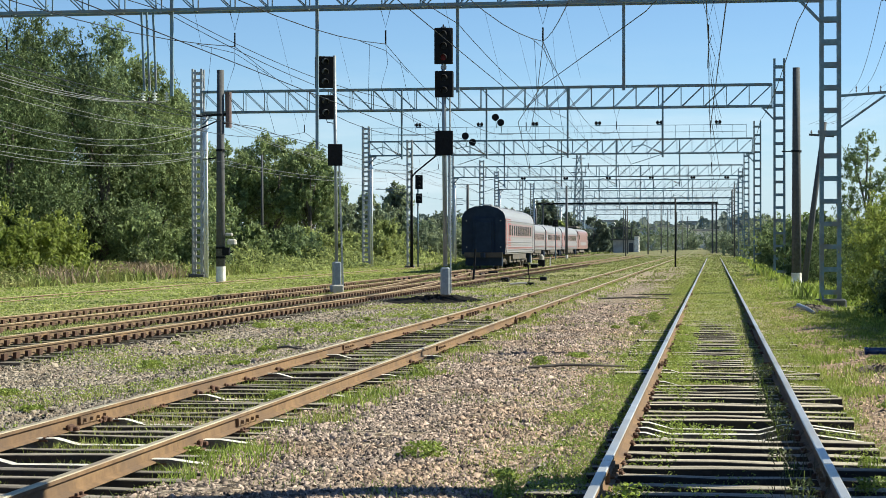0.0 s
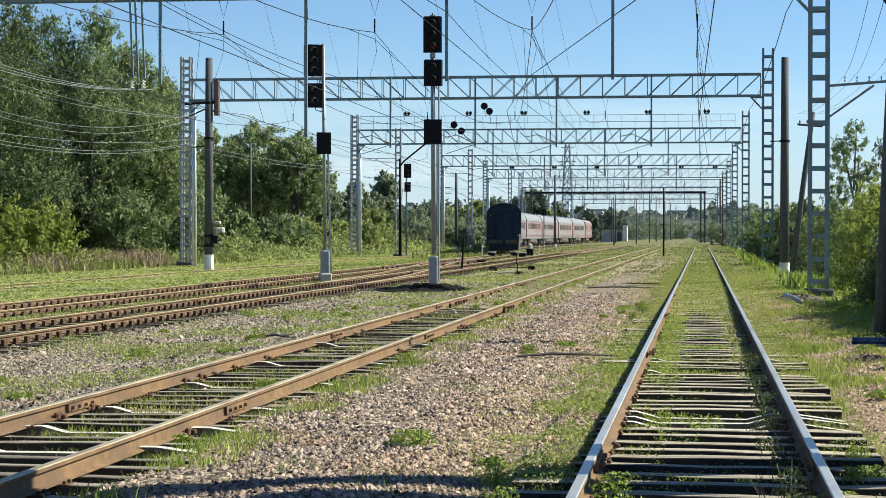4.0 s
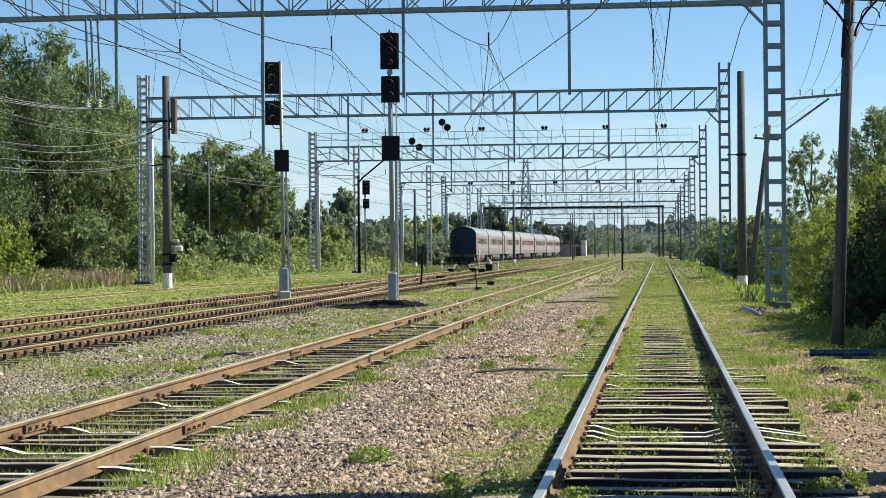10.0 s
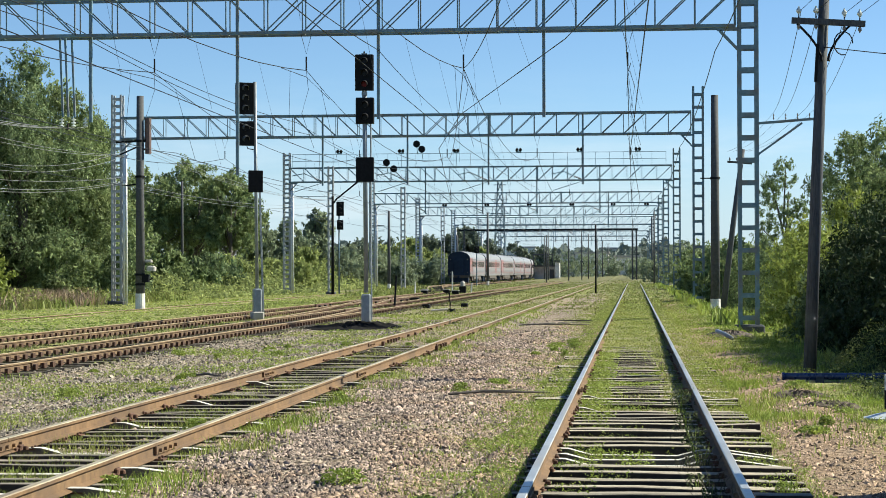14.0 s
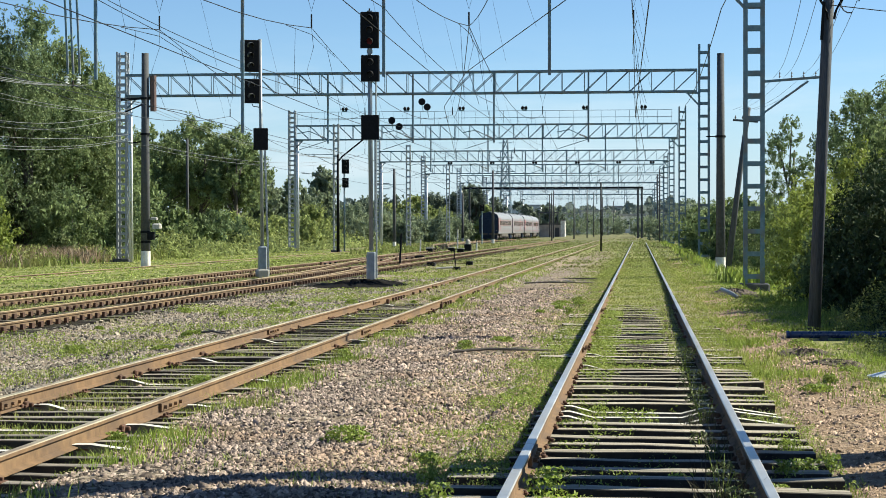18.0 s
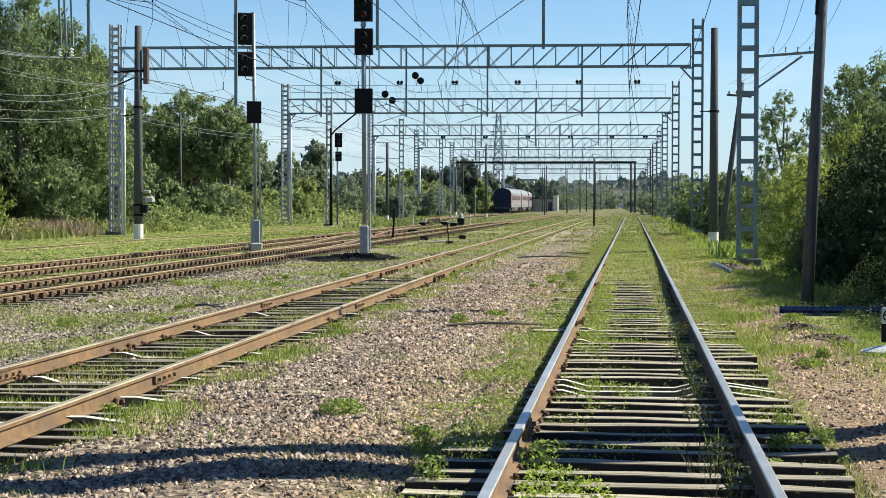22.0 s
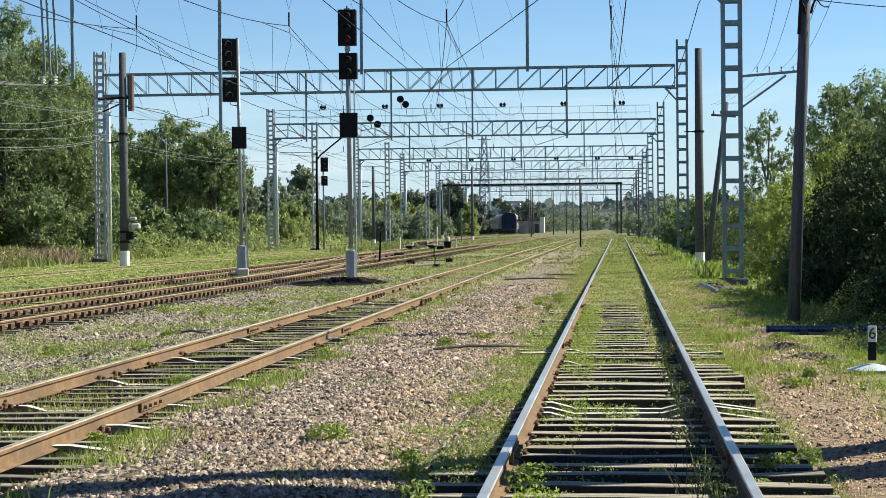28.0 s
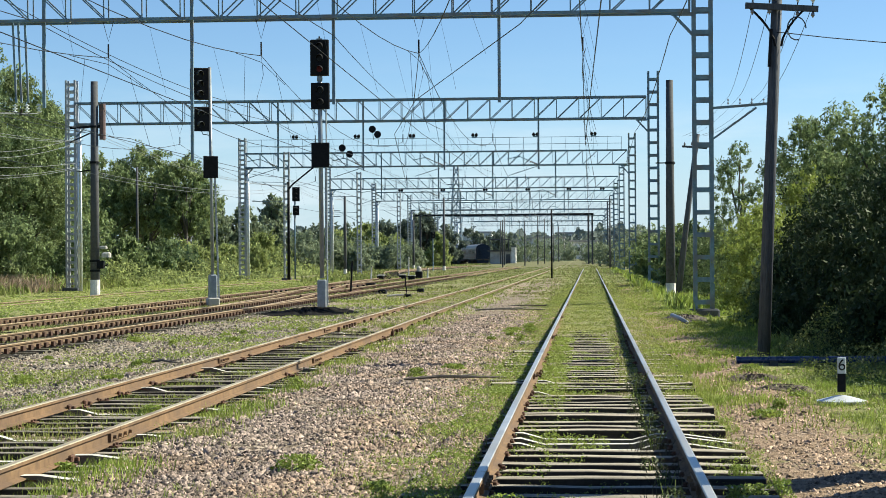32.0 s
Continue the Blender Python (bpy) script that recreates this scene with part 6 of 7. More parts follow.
num.matrix_basis = pose(0, -0.047, 0.44, 90)
# log, planks and soil heaps
lg = thing("fallen_post", "short dark grey post lying in the grass", "post", at=pose(2.28, 48.0, 0.03, 0, 4, -78))
part("trunk", Geo().tube([(-0.75, 0, 0.12), (0.0, 0.03, 0.11), (0.75, 0, 0.09)], [0.06, 0.056, 0.05], 10), M_SIGGREY, lg, smooth=True)
# The two at y 60 and 66 are drawn for the portal beam's shadow.
for x, y, a, n in ((-1.9, 26.5, 15, 1.5), (-7.6, 33, -40, 0.8), (-2.5, 60, 8, 2.4), (-1.9, 66, -6, 2.0)):
    s = thing("stick_or_streak", "dark branch or drawn shadow streak lying on the gravel", "branch", "branches on the ballast", at=pose(x, y, float(ground_z(x, y)) + 0.03, 0, 0, a))
    part("twig_or_streak", Geo().tube([(-n / 2, 0, 0), (-n / 6, 0.05, 0.03), (n / 5, -0.04, 0.02), (n / 2, 0.06, 0.0)], [0.02, 0.024, 0.018, 0.01], 6), M_BARK, s)
    part("twig_or_streak", Geo().tube([(0, 0, 0.02), (n / 5, 0.22, 0.05)], [0.014, 0.006], 5), M_BARK, s)

# low black mound by the signal's foot
def heap(name, label, x, y, a, b, h, m, sd):
    r = np.random.default_rng(sd)
    n, k, vs = 40, 12, []
    for j in range(k + 1):
        q = j / k
        for i in range(n):
            t = 2 * math.pi * i / n
            w = q * (1 + 0.22 * math.sin(2 * t + sd) + 0.12 * math.sin(5 * t + 2 * sd))
            px, py = x + a * w * math.cos(t), y + b * w * math.sin(t)
            vs.append((px, py, float(ground_z(px, py)) + h * (1 - q * q) * r.uniform(0.45, 1.35) + (0.006 if j < k else -0.02)))
    fs = [(j * n + i, j * n + (i + 1) % n, (j + 1) * n + (i + 1) % n, (j + 1) * n + i) for j in range(k) for i in range(n)]
    ob = new(name, Geo().add(vs, fs).mesh(name, m))
    return tagged(ob, label, "heap")


M_BLACK_MOUND = mat("black_mound_surface", (0.006, 0.006, 0.006), (0.02, 0.019, 0.018), 14, 0.95, 0, 0.5, spec=0.03)
M_SOIL = mat("dark_soil", (0.05, 0.038, 0.028), (0.12, 0.09, 0.065), 9, 0.95, 0, 0.6)
heap("black_mound", "low black mound at a signal's foot", -9.3, 62.5, 1.3, 3.6, 0.2, M_BLACK_MOUND, 1)
heap("soil_mound", "dark low heap of soil beside the gravel", 2.35, 26.5, 0.35, 0.45, 0.06, M_SOIL, 2)
heap("soil_mound", "dark low heap of soil beside the gravel", 2.5, 24.4, 0.42, 0.4, 0.07, M_SOIL, 3)
heap("soil_mound", "dark spoil heap in the grass by the masts", 2.6, 50.5, 0.7, 2.0, 0.12, M_SOIL, 4)

# shed beside the far track
sh = thing("trackside_shed", "low grey shed with a sunlit end wall in sunlit white", "shed", at=pose(-18.4, 400, 0.2))
# Grey and white hold the shed's shaded long side and its sunlit end.
part("wall", Geo().box((-0.6, 1.5, 1.2), (4.6, 3.4, 2.8)), M_CONC, sh, "wall in shaded grey")
part("wall", Geo().box((2.1, 1.2, 1.6), (0.9, 4.0, 3.8)), M_WHITE, sh, "end wall in sunlit white")
part("roof", Geo().box((-0.8, 1.4, 2.75), (5.4, 4.2, 0.25)), M_CONC_DK, sh)
part("roof", Geo().box((2.1, 1.2, 3.6), (1.2, 4.4, 0.2)), M_CONC_DK, sh)
part("canopy", Geo().box((-1.0, 0.2, 5.2), (4.6, 0.3, 0.3)), M_CONC_DK, sh, "dark crossbar above the roof")
for x in (-3.0, 1.0):
    part("post", Geo().box((x, 0.2, 3.9), (0.18, 0.18, 2.6)), M_CONC_DK, sh)
part("door", Geo().box((0.9, -0.22, 1.0), (0.9, 0.06, 2.0)), M_CONC_DK, sh)
# low house among the left bushes
hs = thing("small_house", "pale low house half hidden by bushes", "house", at=pose(-51.5, 244, -0.3, 0, 0, 12))
part("wall", Geo().box((0, 0, 2.0), (6.4, 4, 4.4)), M_WHITE, hs)
rf = Geo().add([(-3.5, -2.4, 4.2), (3.5, -2.4, 4.2), (3.5, 2.4, 4.2), (-3.5, 2.4, 4.2), (-3.5, 0, 5.9), (3.5, 0, 5.9)], [(0, 1, 5, 4), (2, 3, 4, 5), (0, 4, 3), (1, 2, 5), (3, 2, 1, 0)])
part("roof", rf, M_STEEL, hs, "pale metal pitched roof")
for x in (-1.2, 1.2):
    part("window", Geo().box((x, -2.02, 2.6), (0.9, 0.06, 1.1)), M_WINDOW, hs)
# far town roofs
for x, y, w, h in ((-15.3, 690, 12, 8.2), (-24.5, 696, 8, 7.2), (-2.5, 694, 9, 6.8), (-4, 950, 26, 13), (-75, 1050, 40, 15)):
    b = thing("far_building", "pale far building on the horizon", "building", "far buildings", at=pose(x, y, 0))
    part("wall", Geo().box((0, 0, h / 2), (w, 12, h)), M_WHITE, b)
    part("roof", Geo().box((0, 0, h + 0.4), (w + 1, 13, 0.8)), M_CONC, b)
    for k in range(int(w / 4)):
        part("window", Geo().box((-w / 2 + 2.5 + 4 * k, -6.05, h * 0.6), (1.6, 0.1, 1.6)), M_WINDOW, b)


# ---- gravel, grass and weeds ----
def patches(x, y, s, o):
    return 0.5 + 0.5 * waves(x + o, y * 0.6 + o, s)


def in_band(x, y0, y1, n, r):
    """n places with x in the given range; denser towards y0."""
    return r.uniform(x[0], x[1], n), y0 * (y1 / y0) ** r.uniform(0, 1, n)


WEDGE = np.array([(-1, -0.8, -0.4), (1, -0.8, -0.4), (1, 0.8, -0.4), (-1, 0.8, -0.4), (-0.55, 0, 0.8), (0.55, 0, 0.8)])
WEDGE_F = np.array([(0, 1, 5), (0, 5, 4), (1, 2, 5), (2, 3, 4), (2, 4, 5), (3, 0, 4)])


def stones(name, label, xs, y0, y1, n, size, m, sd, keep=None):
    """Broken stones: uneven wedges, tilted, sunk a little into the ground."""
    r = np.random.default_rng(sd)
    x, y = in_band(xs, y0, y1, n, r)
    if keep is not None:
        k = r.uniform(0, 1, n) < keep(x, y)
        x, y = x[k], y[k]
    n = len(x)
    s = size * np.minimum(r.lognormal(0, 0.33, n), 1.9) * (0.8 + y / 80)
    v = WEDGE[None] * r.uniform(0.6, 1.3, (n, 6, 1)) + r.normal(size=(n, 6, 3)) * 0.2
    e = r.normal(0, 0.5, (2, n, 1))
    v = np.stack([v[..., 0] + e[0] * v[..., 2], v[..., 1], v[..., 2] - e[0] * v[..., 0] * 0.8 - e[1] * v[..., 1] * 0.8], -1)
    a = r.uniform(0, 6.28, n)
    c, d = np.cos(a), np.sin(a)
    v = np.stack([v[..., 0] * c[:, None] - v[..., 1] * d[:, None], v[..., 0] * d[:, None] + v[..., 1] * c[:, None], v[..., 2]], -1) * s[:, None, None]
    v += np.stack([x, y, ground_z(x, y) + s * 0.15], -1)[:, None]
    f = WEDGE_F[None] + 6 * np.arange(n)[:, None, None]
    ob = new(name, fast_mesh(name, v.reshape(-1, 3), f.reshape(-1, 3), m))
    return tagged(ob, label, "gravel", kind="stuff")


def near_rails(x, c):
    """0 on the rails of the track centred on c."""
    return (np.abs(np.abs(x - c) - 0.8) > 0.09).astype(float)


gap = lambda x, y: 0.25 + 0.75 * (patches(x, y, 1.3, 3) > 0.42)
bald = lambda x, y: np.clip(1.35 - 1.1 * (patches(x, y, 1.4, 6) > 0.6) - 0.5 * step(-2.2, -1.4, x), 0.1, 1) * (1 - 0.5 * step(13, 10.5, y))
off_mound = lambda x, y: ((x + 9.3) / 1.3) ** 2 + ((y - 62.5) / 3.6) ** 2 > 1
stones("ballast", "loose pinkish-grey crushed stone between two tracks", (-4.5, -1.25), 9.2, 56, 66000, 0.0138, M_STONE, 1, bald)
stones("ballast", "loose grey crushed stone beside a rusty track", (-11.2, -6.7), 14, 70, 36000, 0.0150, M_STONE_GREY, 2, lambda x, y: 1.0 * off_mound(x, y))
stones("ballast", "crushed stone and grit inside a rusty track", (-6.9, -4.2), 9.2, 60, 6500, 0.012, M_STONE, 3, gap)
stones("gravel", "reddish gravel heap beside the track", (1.35, 3.3), 9.2, 34, 14000, 0.0112, M_STONE_RED, 4, lambda x, y: np.clip(1.25 - np.abs(y - 19) / 14, 0, 1) * (0.12 + 0.88 * step(2.9, 2.3, x)) * (0.3 + 0.7 * step(1.35, 1.8, x)) * (1 - 0.6 * (patches(x, y, 0.8, 5) > 0.66)))
stones("gravel", "scattered small stones between sleepers", (-1.3, 1.3), 9.2, 40, 3000, 0.013, M_STONE, 5)
stones("gravel", "brownish grit at the edge of the sleepers", (-2.5, -0.9), 9.5, 60, 15000, 0.0108, M_STONE_RED, 7, lambda x, y: near_rails(x, 0) * (0.35 + 0.65 * (patches(x, y, 0.9, 2) > 0.4)))
# larger lit stones scattered on the ballast
stones("rubble", "single larger stones lying on the ballast", (-10.8, -1.4), 9.5, 70, 1300, 0.019, M_STONE, 6)


def blades(name, label, xs, y0, y1, tufts, per, height, width, m, sd, keep, spread=0.09, cat="grass", curl=0.9, along=None):
    r = np.random.default_rng(sd)
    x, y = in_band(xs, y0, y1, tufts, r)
    k = r.uniform(0, 1, tufts) < keep(x, y)
    if along is not None:
        x = x + along(y)
    x, y = np.repeat(x[k], per), np.repeat(y[k], per)
    n = len(x)
    far = 1 + y / 60
    x, y = x + r.normal(0, spread, n) * far, y + r.normal(0, spread, n) * far
    z = ground_z(x, y) - 0.01
    h = (height(y) if callable(height) else height) * r.uniform(0.4, 1.35, n)
    w = width * far * r.uniform(0.7, 1.3, n)
    a, lean = r.uniform(0, 6.28, n), r.uniform(0.05, curl, n) * h
    dx, dy = np.cos(a), np.sin(a)
    b = r.uniform(0, 6.28, n)
    ox, oy = np.cos(b) * w, np.sin(b) * w
    p = np.stack([x, y, z], -1)
    q = p + np.stack([dx * lean * 0.35, dy * lean * 0.35, h * 0.6], -1)
    t = p + np.stack([dx * lean, dy * lean, h], -1)
    o = np.stack([ox, oy, 0 * w], -1)
    v = np.stack([p - o, p + o, q + o * 0.7, q - o * 0.7, t], 1).reshape(-1, 3)
    i = 5 * np.arange(n)[:, None]
    f = np.concatenate([i + [0, 1, 2], i + [0, 2, 3], i + [3, 2, 4]])
    ob = new(name, fast_mesh(name, v, f, m))
    return tagged(ob, label, cat, kind="stuff")


def herbs(name, label, xs, y0, y1, n, size, height, m, sd, keep, cat="weed", along=None):
    """A low uneven cover of small leaves, in mounds of the given height."""
    r = np.random.default_rng(sd)
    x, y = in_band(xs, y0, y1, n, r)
    k = r.uniform(0, 1, n) < keep(x, y)
    x, y = x[k], y[k]
    if along is not None:
        x = x + along(y)
    n = len(x)
    c = np.stack([x, y, ground_z(x, y) + height(x, y) * r.uniform(0, 1, n) ** 0.7], -1)
    nn = unit(n, r) * 0.9 + np.array([0.15, 0, 0.7])
    nn /= np.linalg.norm(nn, axis=1, keepdims=True)
    v, f = leaf_cards(c, nn, size * (0.6 + y / 45)[:, None], r, 0.4)
    return tagged(new(name, fast_mesh(name, v, f, m)), label, cat, kind="stuff")


foot = lambda x, y: 1.0 - 0.95 * ((np.abs(x - 4.05) < 0.9) & (y > 50) & (y < 67.6))
bare = lambda x, y: 1.0 - 0.35 * ((x > 1.7) & (x < 3.2) & (y > 19) & (y < 29))
GREEN = "short yellow-green grass growing through the track"
blades("grass", GREEN, (-1.45, 1.45), 19, 110, 6800, 7, 0.055, 0.005, M_GRASS, 11,
       lambda x, y: near_rails(x, 0) * np.clip(0.1 + 0.9 * step(20, 32, y) + 0.5 * (np.abs(x) > 0.95) - 0.75 * (patches(x, y, 0.9, 1) > 0.6), 0, 1))
blades("grass", "tufts of grass between sleepers beside a rail", (-0.74, -0.22), 18, 36, 2000, 9, lambda y: 0.05 + 0.05 * step(25, 20, y) + 0.10 * step(18.5, 15, y), 0.003, M_GRASS, 31,
       lambda x, y: np.clip((0.25 + patches(x, y, 0.5, 2)) * step(-0.15, -0.6, x) * (0.35 + 0.65 * step(14, 18, y)) * 1.3, 0, 1), 0.05)
blades("grass", "patches of fresh grass between sleepers", (-0.3, 0.6), 21, 42, 600, 9, lambda y: 0.04 + 0.05 * step(25, 20, y) + 0.10 * step(18.5, 15, y), 0.0035, M_LUSH, 32,
       lambda x, y: (patches(x, y, 0.8, 12) > 0.6) * 0.9, 0.06)
blades("tall_weeds", "dark stalks crowding along a rail", (0.42, 0.74), 10, 40, 620, 6, lambda y: 0.08 + 0.08 * step(25, 20, y) + 0.16 * step(18.5, 15, y), 0.004, M_STALK, 33, lambda x, y: np.clip((patches(x, y, 0.7, 5) - 0.4) * 4, 0.06, 1), 0.04, "weed")
blades("grass", "small tufts between the ends of sleepers", (0.9, 1.5), 10, 40, 1300, 8, 0.06, 0.0035, M_GRASS, 36,
       lambda x, y: 0.15 + 0.7 * (patches(x, y, 0.6, 3) > 0.5), 0.05)
blades("grass", "short grass along the edge of the sleepers", (-2.5, -0.9), 9.5, 110, 7600, 6, 0.05, 0.005, M_GRASS, 12,
       lambda x, y: near_rails(x, 0) * np.clip(patches(x, y, 1.2, 5) * 1.7 - 0.5 + 0.25 * step(25, 60, y), 0, 1) * step(-2.6, -1.5, x))
blades("grass", "sparse grass in the gravel", (-4.4, -2.2), 10, 90, 2600, 6, 0.06, 0.004, M_GRASS, 13, lambda x, y: (patches(x, y, 1.1, 9) > 0.66) * 1.0)
blades("grass", "grass tufts inside a rusty track", (-6.5, -4.4), 11, 100, 5600, 7, 0.085, 0.0035, M_GRASS, 14,
       lambda x, y: near_rails(x, -5.42) * np.clip((patches(x, y, 1.0, 2) - 0.36) * 4, 0.12, 1))
blades("grass", "weedy tufts between dark sleepers", (-6.15, -4.7), 11, 30, 900, 8, 0.09, 0.0035, M_GRASS, 38,
       lambda x, y: np.clip((patches(x, y, 0.7, 9) - 0.42) * 3, 0.05, 1), 0.06)
blades("grass", "fresh grass clumps along a rusty rail", (-4.5, -3.75), 12, 80, 1800, 8, 0.11, 0.004, M_LUSH, 34,
       lambda x, y: np.clip((patches(x, y, 0.9, 15) - 0.5) * 5, 0, 1))
blades("grass", "weedy grass patches in grey ballast", (-11.2, -6.7), 17, 110, 5000, 8, 0.07, 0.004, M_LUSH, 15,
       lambda x, y: np.clip((patches(x, y, 1.9, 4) - 0.5) * 5, 0.03, 1) * off_mound(x, y))
blades("grass", "grass between the brown tracks", (-18, -12.6), 28, 130, 4200, 7, 0.08, 0.007, M_HERB, 16,
       lambda x, y: near_rails(x, -16.3) * near_rails(x, -12.1) * np.clip(0.4 + patches(x, y, 2, 4) * 0.8, 0, 1) * (0.3 + 0.7 * (np.abs(x + 14.2) < 1.0)))
blades("grass", "mown bright green grass beside the trees", (-36, -17.6), 48, 190, 7000, 6, 0.05, 0.021, M_MOWN, 17, lambda x, y: near_rails(x, -26.3))
blades("grass", "grass and weeds beside the gravel heap", (1.3, 4.6), 20, 120, 6300, 6, 0.055, 0.006, M_LUSH, 18,
       lambda x, y: np.clip(0.2 + 0.8 * step(24, 34, y) + step(2.6, 3.4, x) - (patches(x, y, 1.6, 8) > 0.58) * 0.85, 0, 1) * (1 - 0.8 * (np.abs(y - 28.3) < 1.7) * (x > 2.2)) * bare(x, y))
blades("grass", "fresh green tufts on the bare soil", (1.3, 4.0), 15, 70, 2200, 9, 0.085, 0.0045, M_LUSH, 35,
       lambda x, y: np.clip((patches(x, y, 1.1, 21) - 0.5) * 5, 0, 1) * step(14, 22, y) * ((np.abs(y - 28) > 2.2) | (x < 2.1)) * bare(x, y))
blades("grass", "rough grass at the edge of the gravel heap", (2.2, 4.8), 14, 28.5, 2600, 8, 0.075, 0.004, M_LUSH, 39,
       lambda x, y: step(2.1, 2.9, x) * np.clip(patches(x, y, 0.8, 4) * 1.6 - 0.15, 0.1, 1), 0.07)
blades("grass", "green clump beside the sleeper ends", (1.35, 2.1), 22, 31, 700, 8, 0.09, 0.004, M_LUSH, 40,
       lambda x, y: np.clip((patches(x, y, 0.9, 8) - 0.3) * 3, 0, 1), 0.06)
blades("grass", "taller lush grass in front of the bushes", (3.2, 6.5), 32, 90, 5000, 8, 0.2, 0.006, M_LUSH, 19, lambda x, y: step(3.2, 4.4, x) * (1 - 0.8 * step(50, 44, y) * step(3.7, 4.3, x)) * (np.abs(y - 30) > 1.6) * np.clip(patches(x, y, 1.2, 6) * 1.6 - 0.3, 0, 1) * foot(x, y))
blades("tall_weeds", "sunlit dry grass hanging before the dark bushes", (3.9, 6.4), 30.8, 44, 900, 9, 0.34, 0.004, M_HERB, 37, lambda x, y: np.clip(patches(x, y, 1.3, 3) * 1.4 - 0.2, 0, 1) * (np.abs(y - 30) > 0.7), 0.12, curl=0.8)
blades("tall_weeds", "tall green weeds along the row of masts", (2.6, 6.0), 60, 240, 3600, 8, 0.4, 0.019, M_LUSH, 20, lambda x, y: step(2.6, 4.4, x) * np.clip(patches(x, y, 3, 3) * 1.6 - 0.2, 0, 1) * foot(x, y))
blades("tall_weeds", "faded pinkish willowherb before the trees", (-52, -34.6), 86, 122, 3600, 8, 0.95, 0.011, M_FLOWER, 21, lambda x, y: np.clip((patches(x, y, 5, 2) - 0.2) * 2, 0, 1) * (x > -0.37 * y), 0.2)
blades("tall_weeds", "green herbs at the foot of the trees", (-46, -34.2), 88, 260, 4000, 8, 0.55, 0.019, M_HERB, 22, lambda x, y: np.clip(patches(x, y, 4, 7) * 1.2, 0, 1), 0.25)
line_x = np.vectorize(train_line)
blades("tall_weeds", "rank weeds along the far track", (-6.5, -2.2), 150, 420, 1600, 8, 0.3, 0.03, M_HERB, 24, lambda x, y: np.clip(patches(x, y, 6, 2) * 2 - 0.5, 0.1, 1), 0.25, along=line_x)
blades("grass", "rough grass in the far yard", (-22, 5), 80, 320, 4600, 6, 0.09, 0.015, M_HERB, 23, lambda x, y: near_rails(x, -5.42) * near_rails(x, -12.1) * np.clip(patches(x, y, 5, 3) * 2 - 0.5, 0.05, 1))


herbs("herb_cover", "mounds of green herbs and nettles along the tree edge", (-54, -34.2), 84, 135, 42000, 0.040, lambda x, y: 0.25 + 1.1 * patches(x, y, 3.1, 2) * step(-34, -36.5, x), M_HERB, 41, lambda x, y: np.clip(0.25 + patches(x, y, 4, 7), 0, 1))
herbs("herb_cover", "soft green scrub under the far trees", (-44, -32.5), 135, 320, 30000, 0.042, lambda x, y: 0.3 + 2.3 * patches(x, y, 6, 5) * step(-32.5, -36, x), M_BUSH_HAZY, 42, lambda x, y: np.clip(0.25 + patches(x, y, 5, 9), 0, 1))
herbs("moss_and_clover", "low yellow-green moss and clover between rails", (-1.5, 1.5), 12, 95, 52000, 0.010, lambda x, y: 0.02 + 0.035 * patches(x, y, 0.7, 8), M_GRASS, 43,
      lambda x, y: near_rails(x, 0) * np.clip(1.6 * (patches(x, y, 0.8, 3) - 0.3) + 0.25 * step(14, 20, y) + 0.6 * step(22, 36, y), 0.03, 1), "moss")
herbs("moss_and_clover", "low yellow-green moss along the edge of ballast", (-2.7, -1.0), 10, 95, 52000, 0.010, lambda x, y: 0.015 + 0.04 * patches(x, y, 0.6, 1), M_GRASS, 44,
      lambda x, y: near_rails(x, 0) * np.clip(2.2 * (patches(x, y, 1.1, 5) - 0.38) + 0.4 * step(25, 60, y), 0, 1) * step(-2.75, -1.7, x), "moss")
herbs("low_weeds", "leafy weeds between sleepers along a rail", (-0.75, -0.3), 10.5, 40, 40000, 0.0155, lambda x, y: (0.09 + 0.05 * step(25, 20, y) + 0.11 * step(19, 15.5, y)) * (0.55 + 0.75 * patches(x, y, 0.5, 2)), M_WEED, 50,
      lambda x, y: np.clip(1.7 * patches(x, y, 0.55, 2) - 0.35, 0.05, 1) * (0.35 + 0.65 * step(-0.3, -0.6, x)))
herbs("low_weeds", "clumps of clover between worn sleepers", (-0.4, 0.62), 12, 34, 26000, 0.017, lambda x, y: (0.06 + 0.05 * step(25, 20, y) + 0.11 * step(19, 15.5, y)) * (0.7 + 0.6 * patches(x, y, 0.4, 2)), M_WEED, 51,
      lambda x, y: (patches(x, y, 0.62, 12) > 0.6) * 0.9)
herbs("low_weeds", "leafy weeds between the ends of sleepers", (0.92, 1.5), 11, 36, 13000, 0.0125, lambda x, y: 0.03 + (0.09 + 0.09 * step(24, 15, y)) * patches(x, y, 0.5, 6), M_WEED, 52,
      lambda x, y: np.clip((patches(x, y, 0.6, 3) - 0.42) * 3, 0.03, 1) * (0.15 + 0.85 * step(12.5, 14, y)))
herbs("low_weeds", "tuft of leafy weeds at the outer side of a rail", (-1.7, -0.9), 10.5, 32, 24000, 0.0155, lambda x, y: 0.03 + 0.08 * patches(x, y, 0.5, 6) + 0.06 * step(14, 12, y), M_WEED, 53,
      lambda x, y: np.clip((patches(x, y, 0.75, 17) - 0.46) * 4, 0.0, 1))
herbs("low_weeds", "small green weeds in grey ballast", (-11.0, -6.6), 15, 80, 36000, 0.019, lambda x, y: 0.02 + 0.11 * patches(x, y, 1.9, 4), M_LUSH, 45,
      lambda x, y: np.clip((patches(x, y, 1.9, 4) - 0.47) * 3 + 0.45 * (patches(x, y, 0.7, 9) > 0.64), 0.02, 1) * off_mound(x, y))
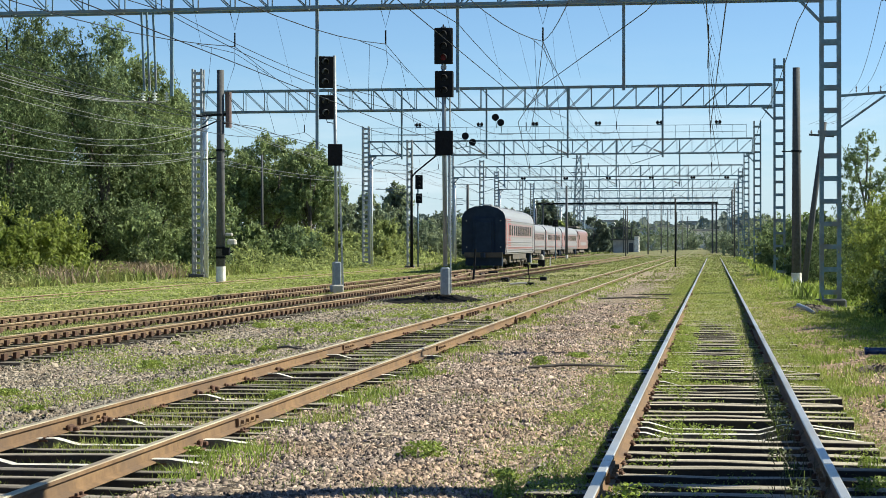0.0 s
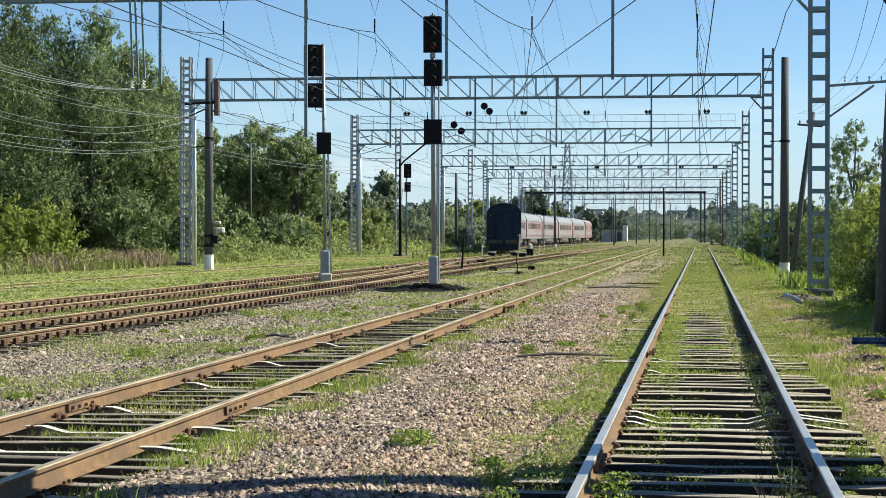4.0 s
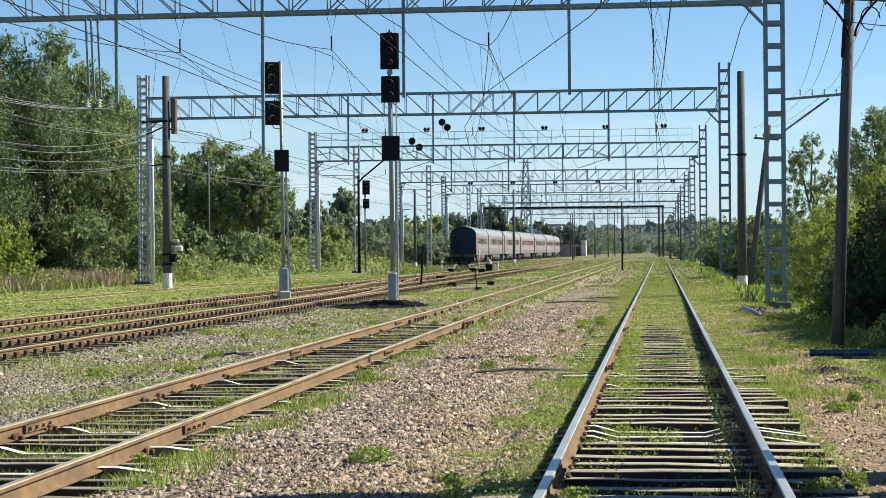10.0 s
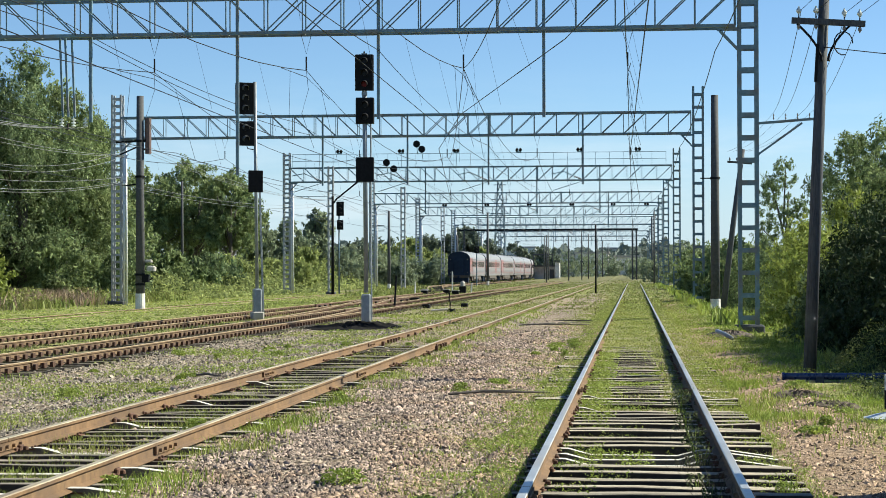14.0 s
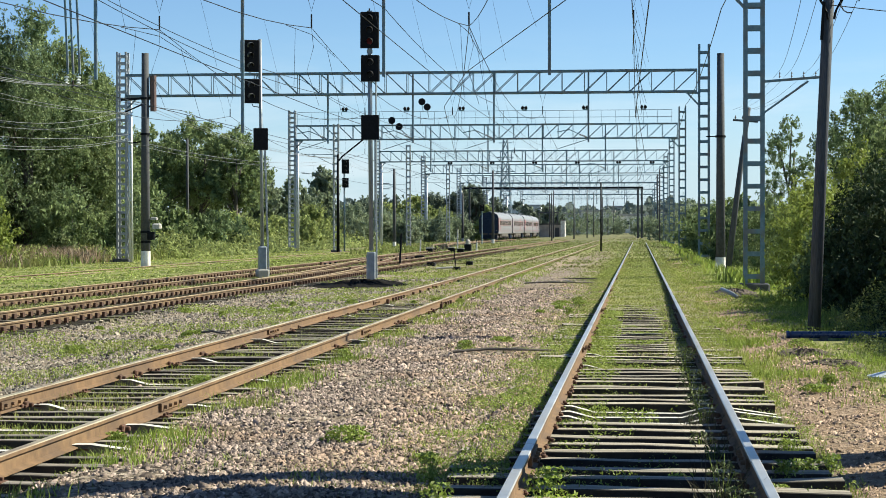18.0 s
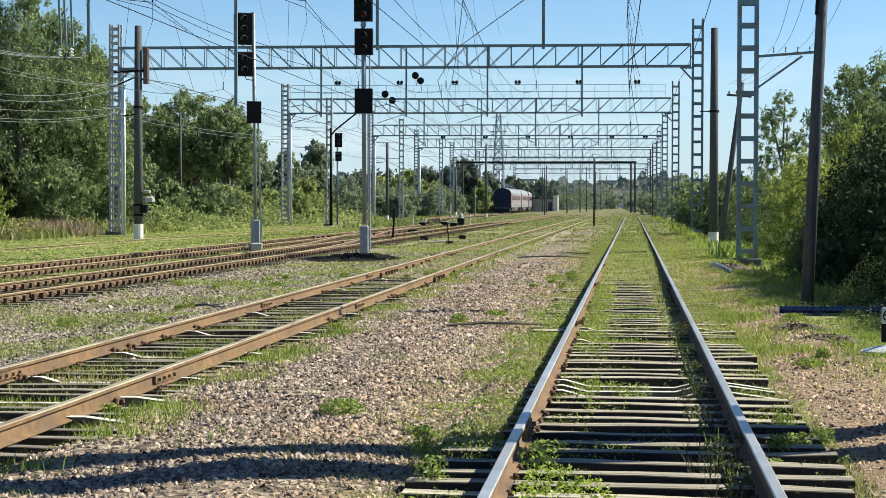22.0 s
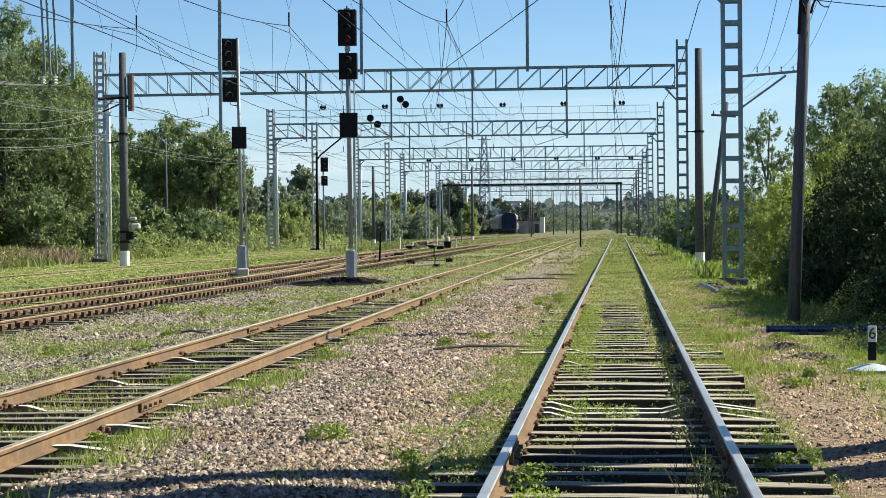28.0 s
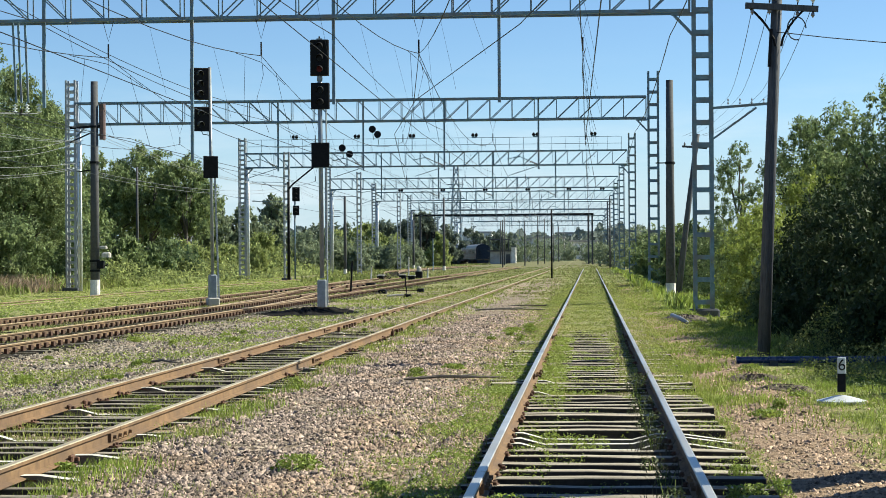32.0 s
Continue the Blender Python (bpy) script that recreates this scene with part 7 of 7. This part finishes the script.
herbs("low_weeds", "small green weeds inside a rusty track", (-6.6, -4.0), 11, 90, 26000, 0.012, lambda x, y: 0.02 + 0.06 * patches(x, y, 1.0, 2), M_GRASS, 46,
      lambda x, y: near_rails(x, -5.42) * np.clip((patches(x, y, 0.8, 2) - 0.36) * 4 + 0.3 * step(35, 60, y), 0.06, 1))
herbs("low_weeds", "leafy weeds on the soil beside a rail", (1.4, 5.0), 21, 85, 46000, 0.013, lambda x, y: 0.03 + (0.10 + 0.12 * step(2.6, 4.2, x)) * patches(x, y, 1.2, 6), M_LUSH, 47,
      lambda x, y: np.clip(0.1 + 0.9 * step(27, 36, y) + 0.8 * step(2.7, 3.5, x) - 0.7 * (patches(x, y, 1.6, 8) > 0.6), 0, 1) * bare(x, y) * foot(x, y))
herbs("tall_weeds", "dark leafy weeds crowding round a blue pipe", (3.3, 5.6), 23.5, 34, 16000, 0.02, lambda x, y: 0.12 + 0.75 * patches(x, y, 0.9, 4) * step(3.2, 4.4, x), M_LEAF_DEEP, 49,
      lambda x, y: np.clip(patches(x, y, 0.8, 7) * 1.6 - 0.2, 0, 1) * step(3.25, 3.9, x + 0.12 * (y - 24)) * (np.abs(y - 30.1) > 0.35))
herbs("low_weeds", "leafy ground cover at the edge of the gravel heap", (2.2, 4.8), 14, 28.5, 14000, 0.014, lambda x, y: 0.02 + 0.09 * patches(x, y, 0.9, 4), M_HERB, 54,
      lambda x, y: step(2.1, 2.8, x) * np.clip(patches(x, y, 0.7, 4) * 1.6 - 0.2, 0.05, 1))
herbs("tall_weeds", "dusty tall weeds before the dark bushes", (3.25, 5.6), 30.8, 33.8, 11000, 0.019, lambda x, y: 0.15 + 1.0 * patches(x, y, 0.8, 11) * step(3.2, 4.0, x), M_HERB, 55,
      lambda x, y: np.clip((patches(x, y, 0.5, 3) - 0.3) * 2.5, 0, 1) * step(3.15, 3.7, x))
herbs("low_weeds", "low growth in the yard further on", (-22, 4), 75, 260, 42000, 0.018, lambda x, y: 0.03 + 0.12 * patches(x, y, 3, 2), M_HERB, 48,
      lambda x, y: near_rails(x, -5.42) * near_rails(x, -12.1) * near_rails(x, 0) * np.clip(patches(x, y, 4, 3) * 1.5 - 0.3, 0.05, 1) * off_mound(x, y))

# Darkened leaf colour for the weeds standing in the rail's shade
M_WEED_SHADED = mat("shaded_weed_leaves", (0.045, 0.06, 0.025), (0.11, 0.135, 0.05), 2, 0.6, 0, 0, island=0.4, through=0.2, spec=0.2)


def weed(x, y, h, w, sd, leaf=0.018):
    """A low weed: stalks with small leaves."""
    r = np.random.default_rng(sd)
    t = thing("weed", "bushy green weed growing between rails and stones", "weed", "weeds by the track", at=pose(x, y, float(ground_z(x, y))))
    for i in range(5):
        a, d = r.uniform(0, 6.28), r.uniform(0.2, 1) * w / 2
        part("stalk", Geo().tube([(0, 0, -0.02), (math.cos(a) * d * 0.5, math.sin(a) * d * 0.5, h * 0.6), (math.cos(a) * d, math.sin(a) * d, h * r.uniform(0.8, 1.1))], [0.006, 0.004, 0.002], 4), M_WEED, t)
    n = int(300 * w / 0.3)
    u = r.uniform(0.05, 1, n)
    a, d = r.uniform(0, 6.28, n), np.sqrt(r.uniform(0, 1, n)) * w / 2 * (1.1 - 0.5 * u)
    c = np.stack([np.cos(a) * d, np.sin(a) * d, u * h], -1)
    nn = unit(n, r) + np.array([0, 0, 0.8])
    nn /= np.linalg.norm(nn, axis=1, keepdims=True)
    v, f = leaf_cards(c, nn, leaf, r, 0.45)
    part("foliage", fast_mesh("foliage", v, f, M_WEED_SHADED if 0.48 < x < 0.75 else M_WEED_LIME if y < 14 and -1 < x < 0.5 else M_WEED), None, t)


r = random.Random(3)
WEEDS_INSIDE = [(-0.62, 12.3, 0.34, 0.42), (-0.5, 11.3, 0.38, 0.5), (-0.3, 11.2, 0.32, 0.5), (-0.55, 10.7, 0.34, 0.4), (-0.6, 13.1, 0.28, 0.4),
    (0.04, 16.6, 0.14, 0.32), (0.3, 13.4, 0.22, 0.3), (-0.2, 10.6, 0.3, 0.35), (0.55, 12.4, 0.42, 0.28), (0.62, 11.4, 0.4, 0.3),
    (0.52, 15.4, 0.3, 0.3), (0.58, 17.2, 0.32, 0.3), (0.6, 19, 0.3, 0.35)]
WEEDS_BESIDE = [(-1.42, 12.6, 0.3, 0.22), (-1.25, 11.6, 0.25, 0.3), (1.22, 13.9, 0.15, 0.26), (1.42, 14.1, 0.14, 0.24), (1.05, 13.6, 0.18, 0.22),
    (0.95, 12.9, 0.12, 0.25), (0.25, 15.2, 0.18, 0.3), (-0.45, 16.6, 0.14, 0.3), (-0.72, 14.0, 0.2, 0.2), (0.56, 14.2, 0.32, 0.22),
    (0.58, 21, 0.3, 0.4), (0.6, 24, 0.28, 0.4), (1.2, 15.0, 0.16, 0.25)]
for x, y, h, w in WEEDS_INSIDE + WEEDS_BESIDE:
    weed(x, y, h, w, int(1000 * (x + 20) + 77 * y))
for i in range(46):
    y = r.uniform(13, 48)
    x = r.choice((r.uniform(-6.6, -3.8), r.uniform(-10.4, -7), r.uniform(-10.4, -7), r.uniform(1.8, 3.6), r.uniform(-2.6, -1.3)))
    weed(x, y, r.uniform(0.06, 0.16), r.uniform(0.2, 0.5), 500 + i, 0.022)


motions()
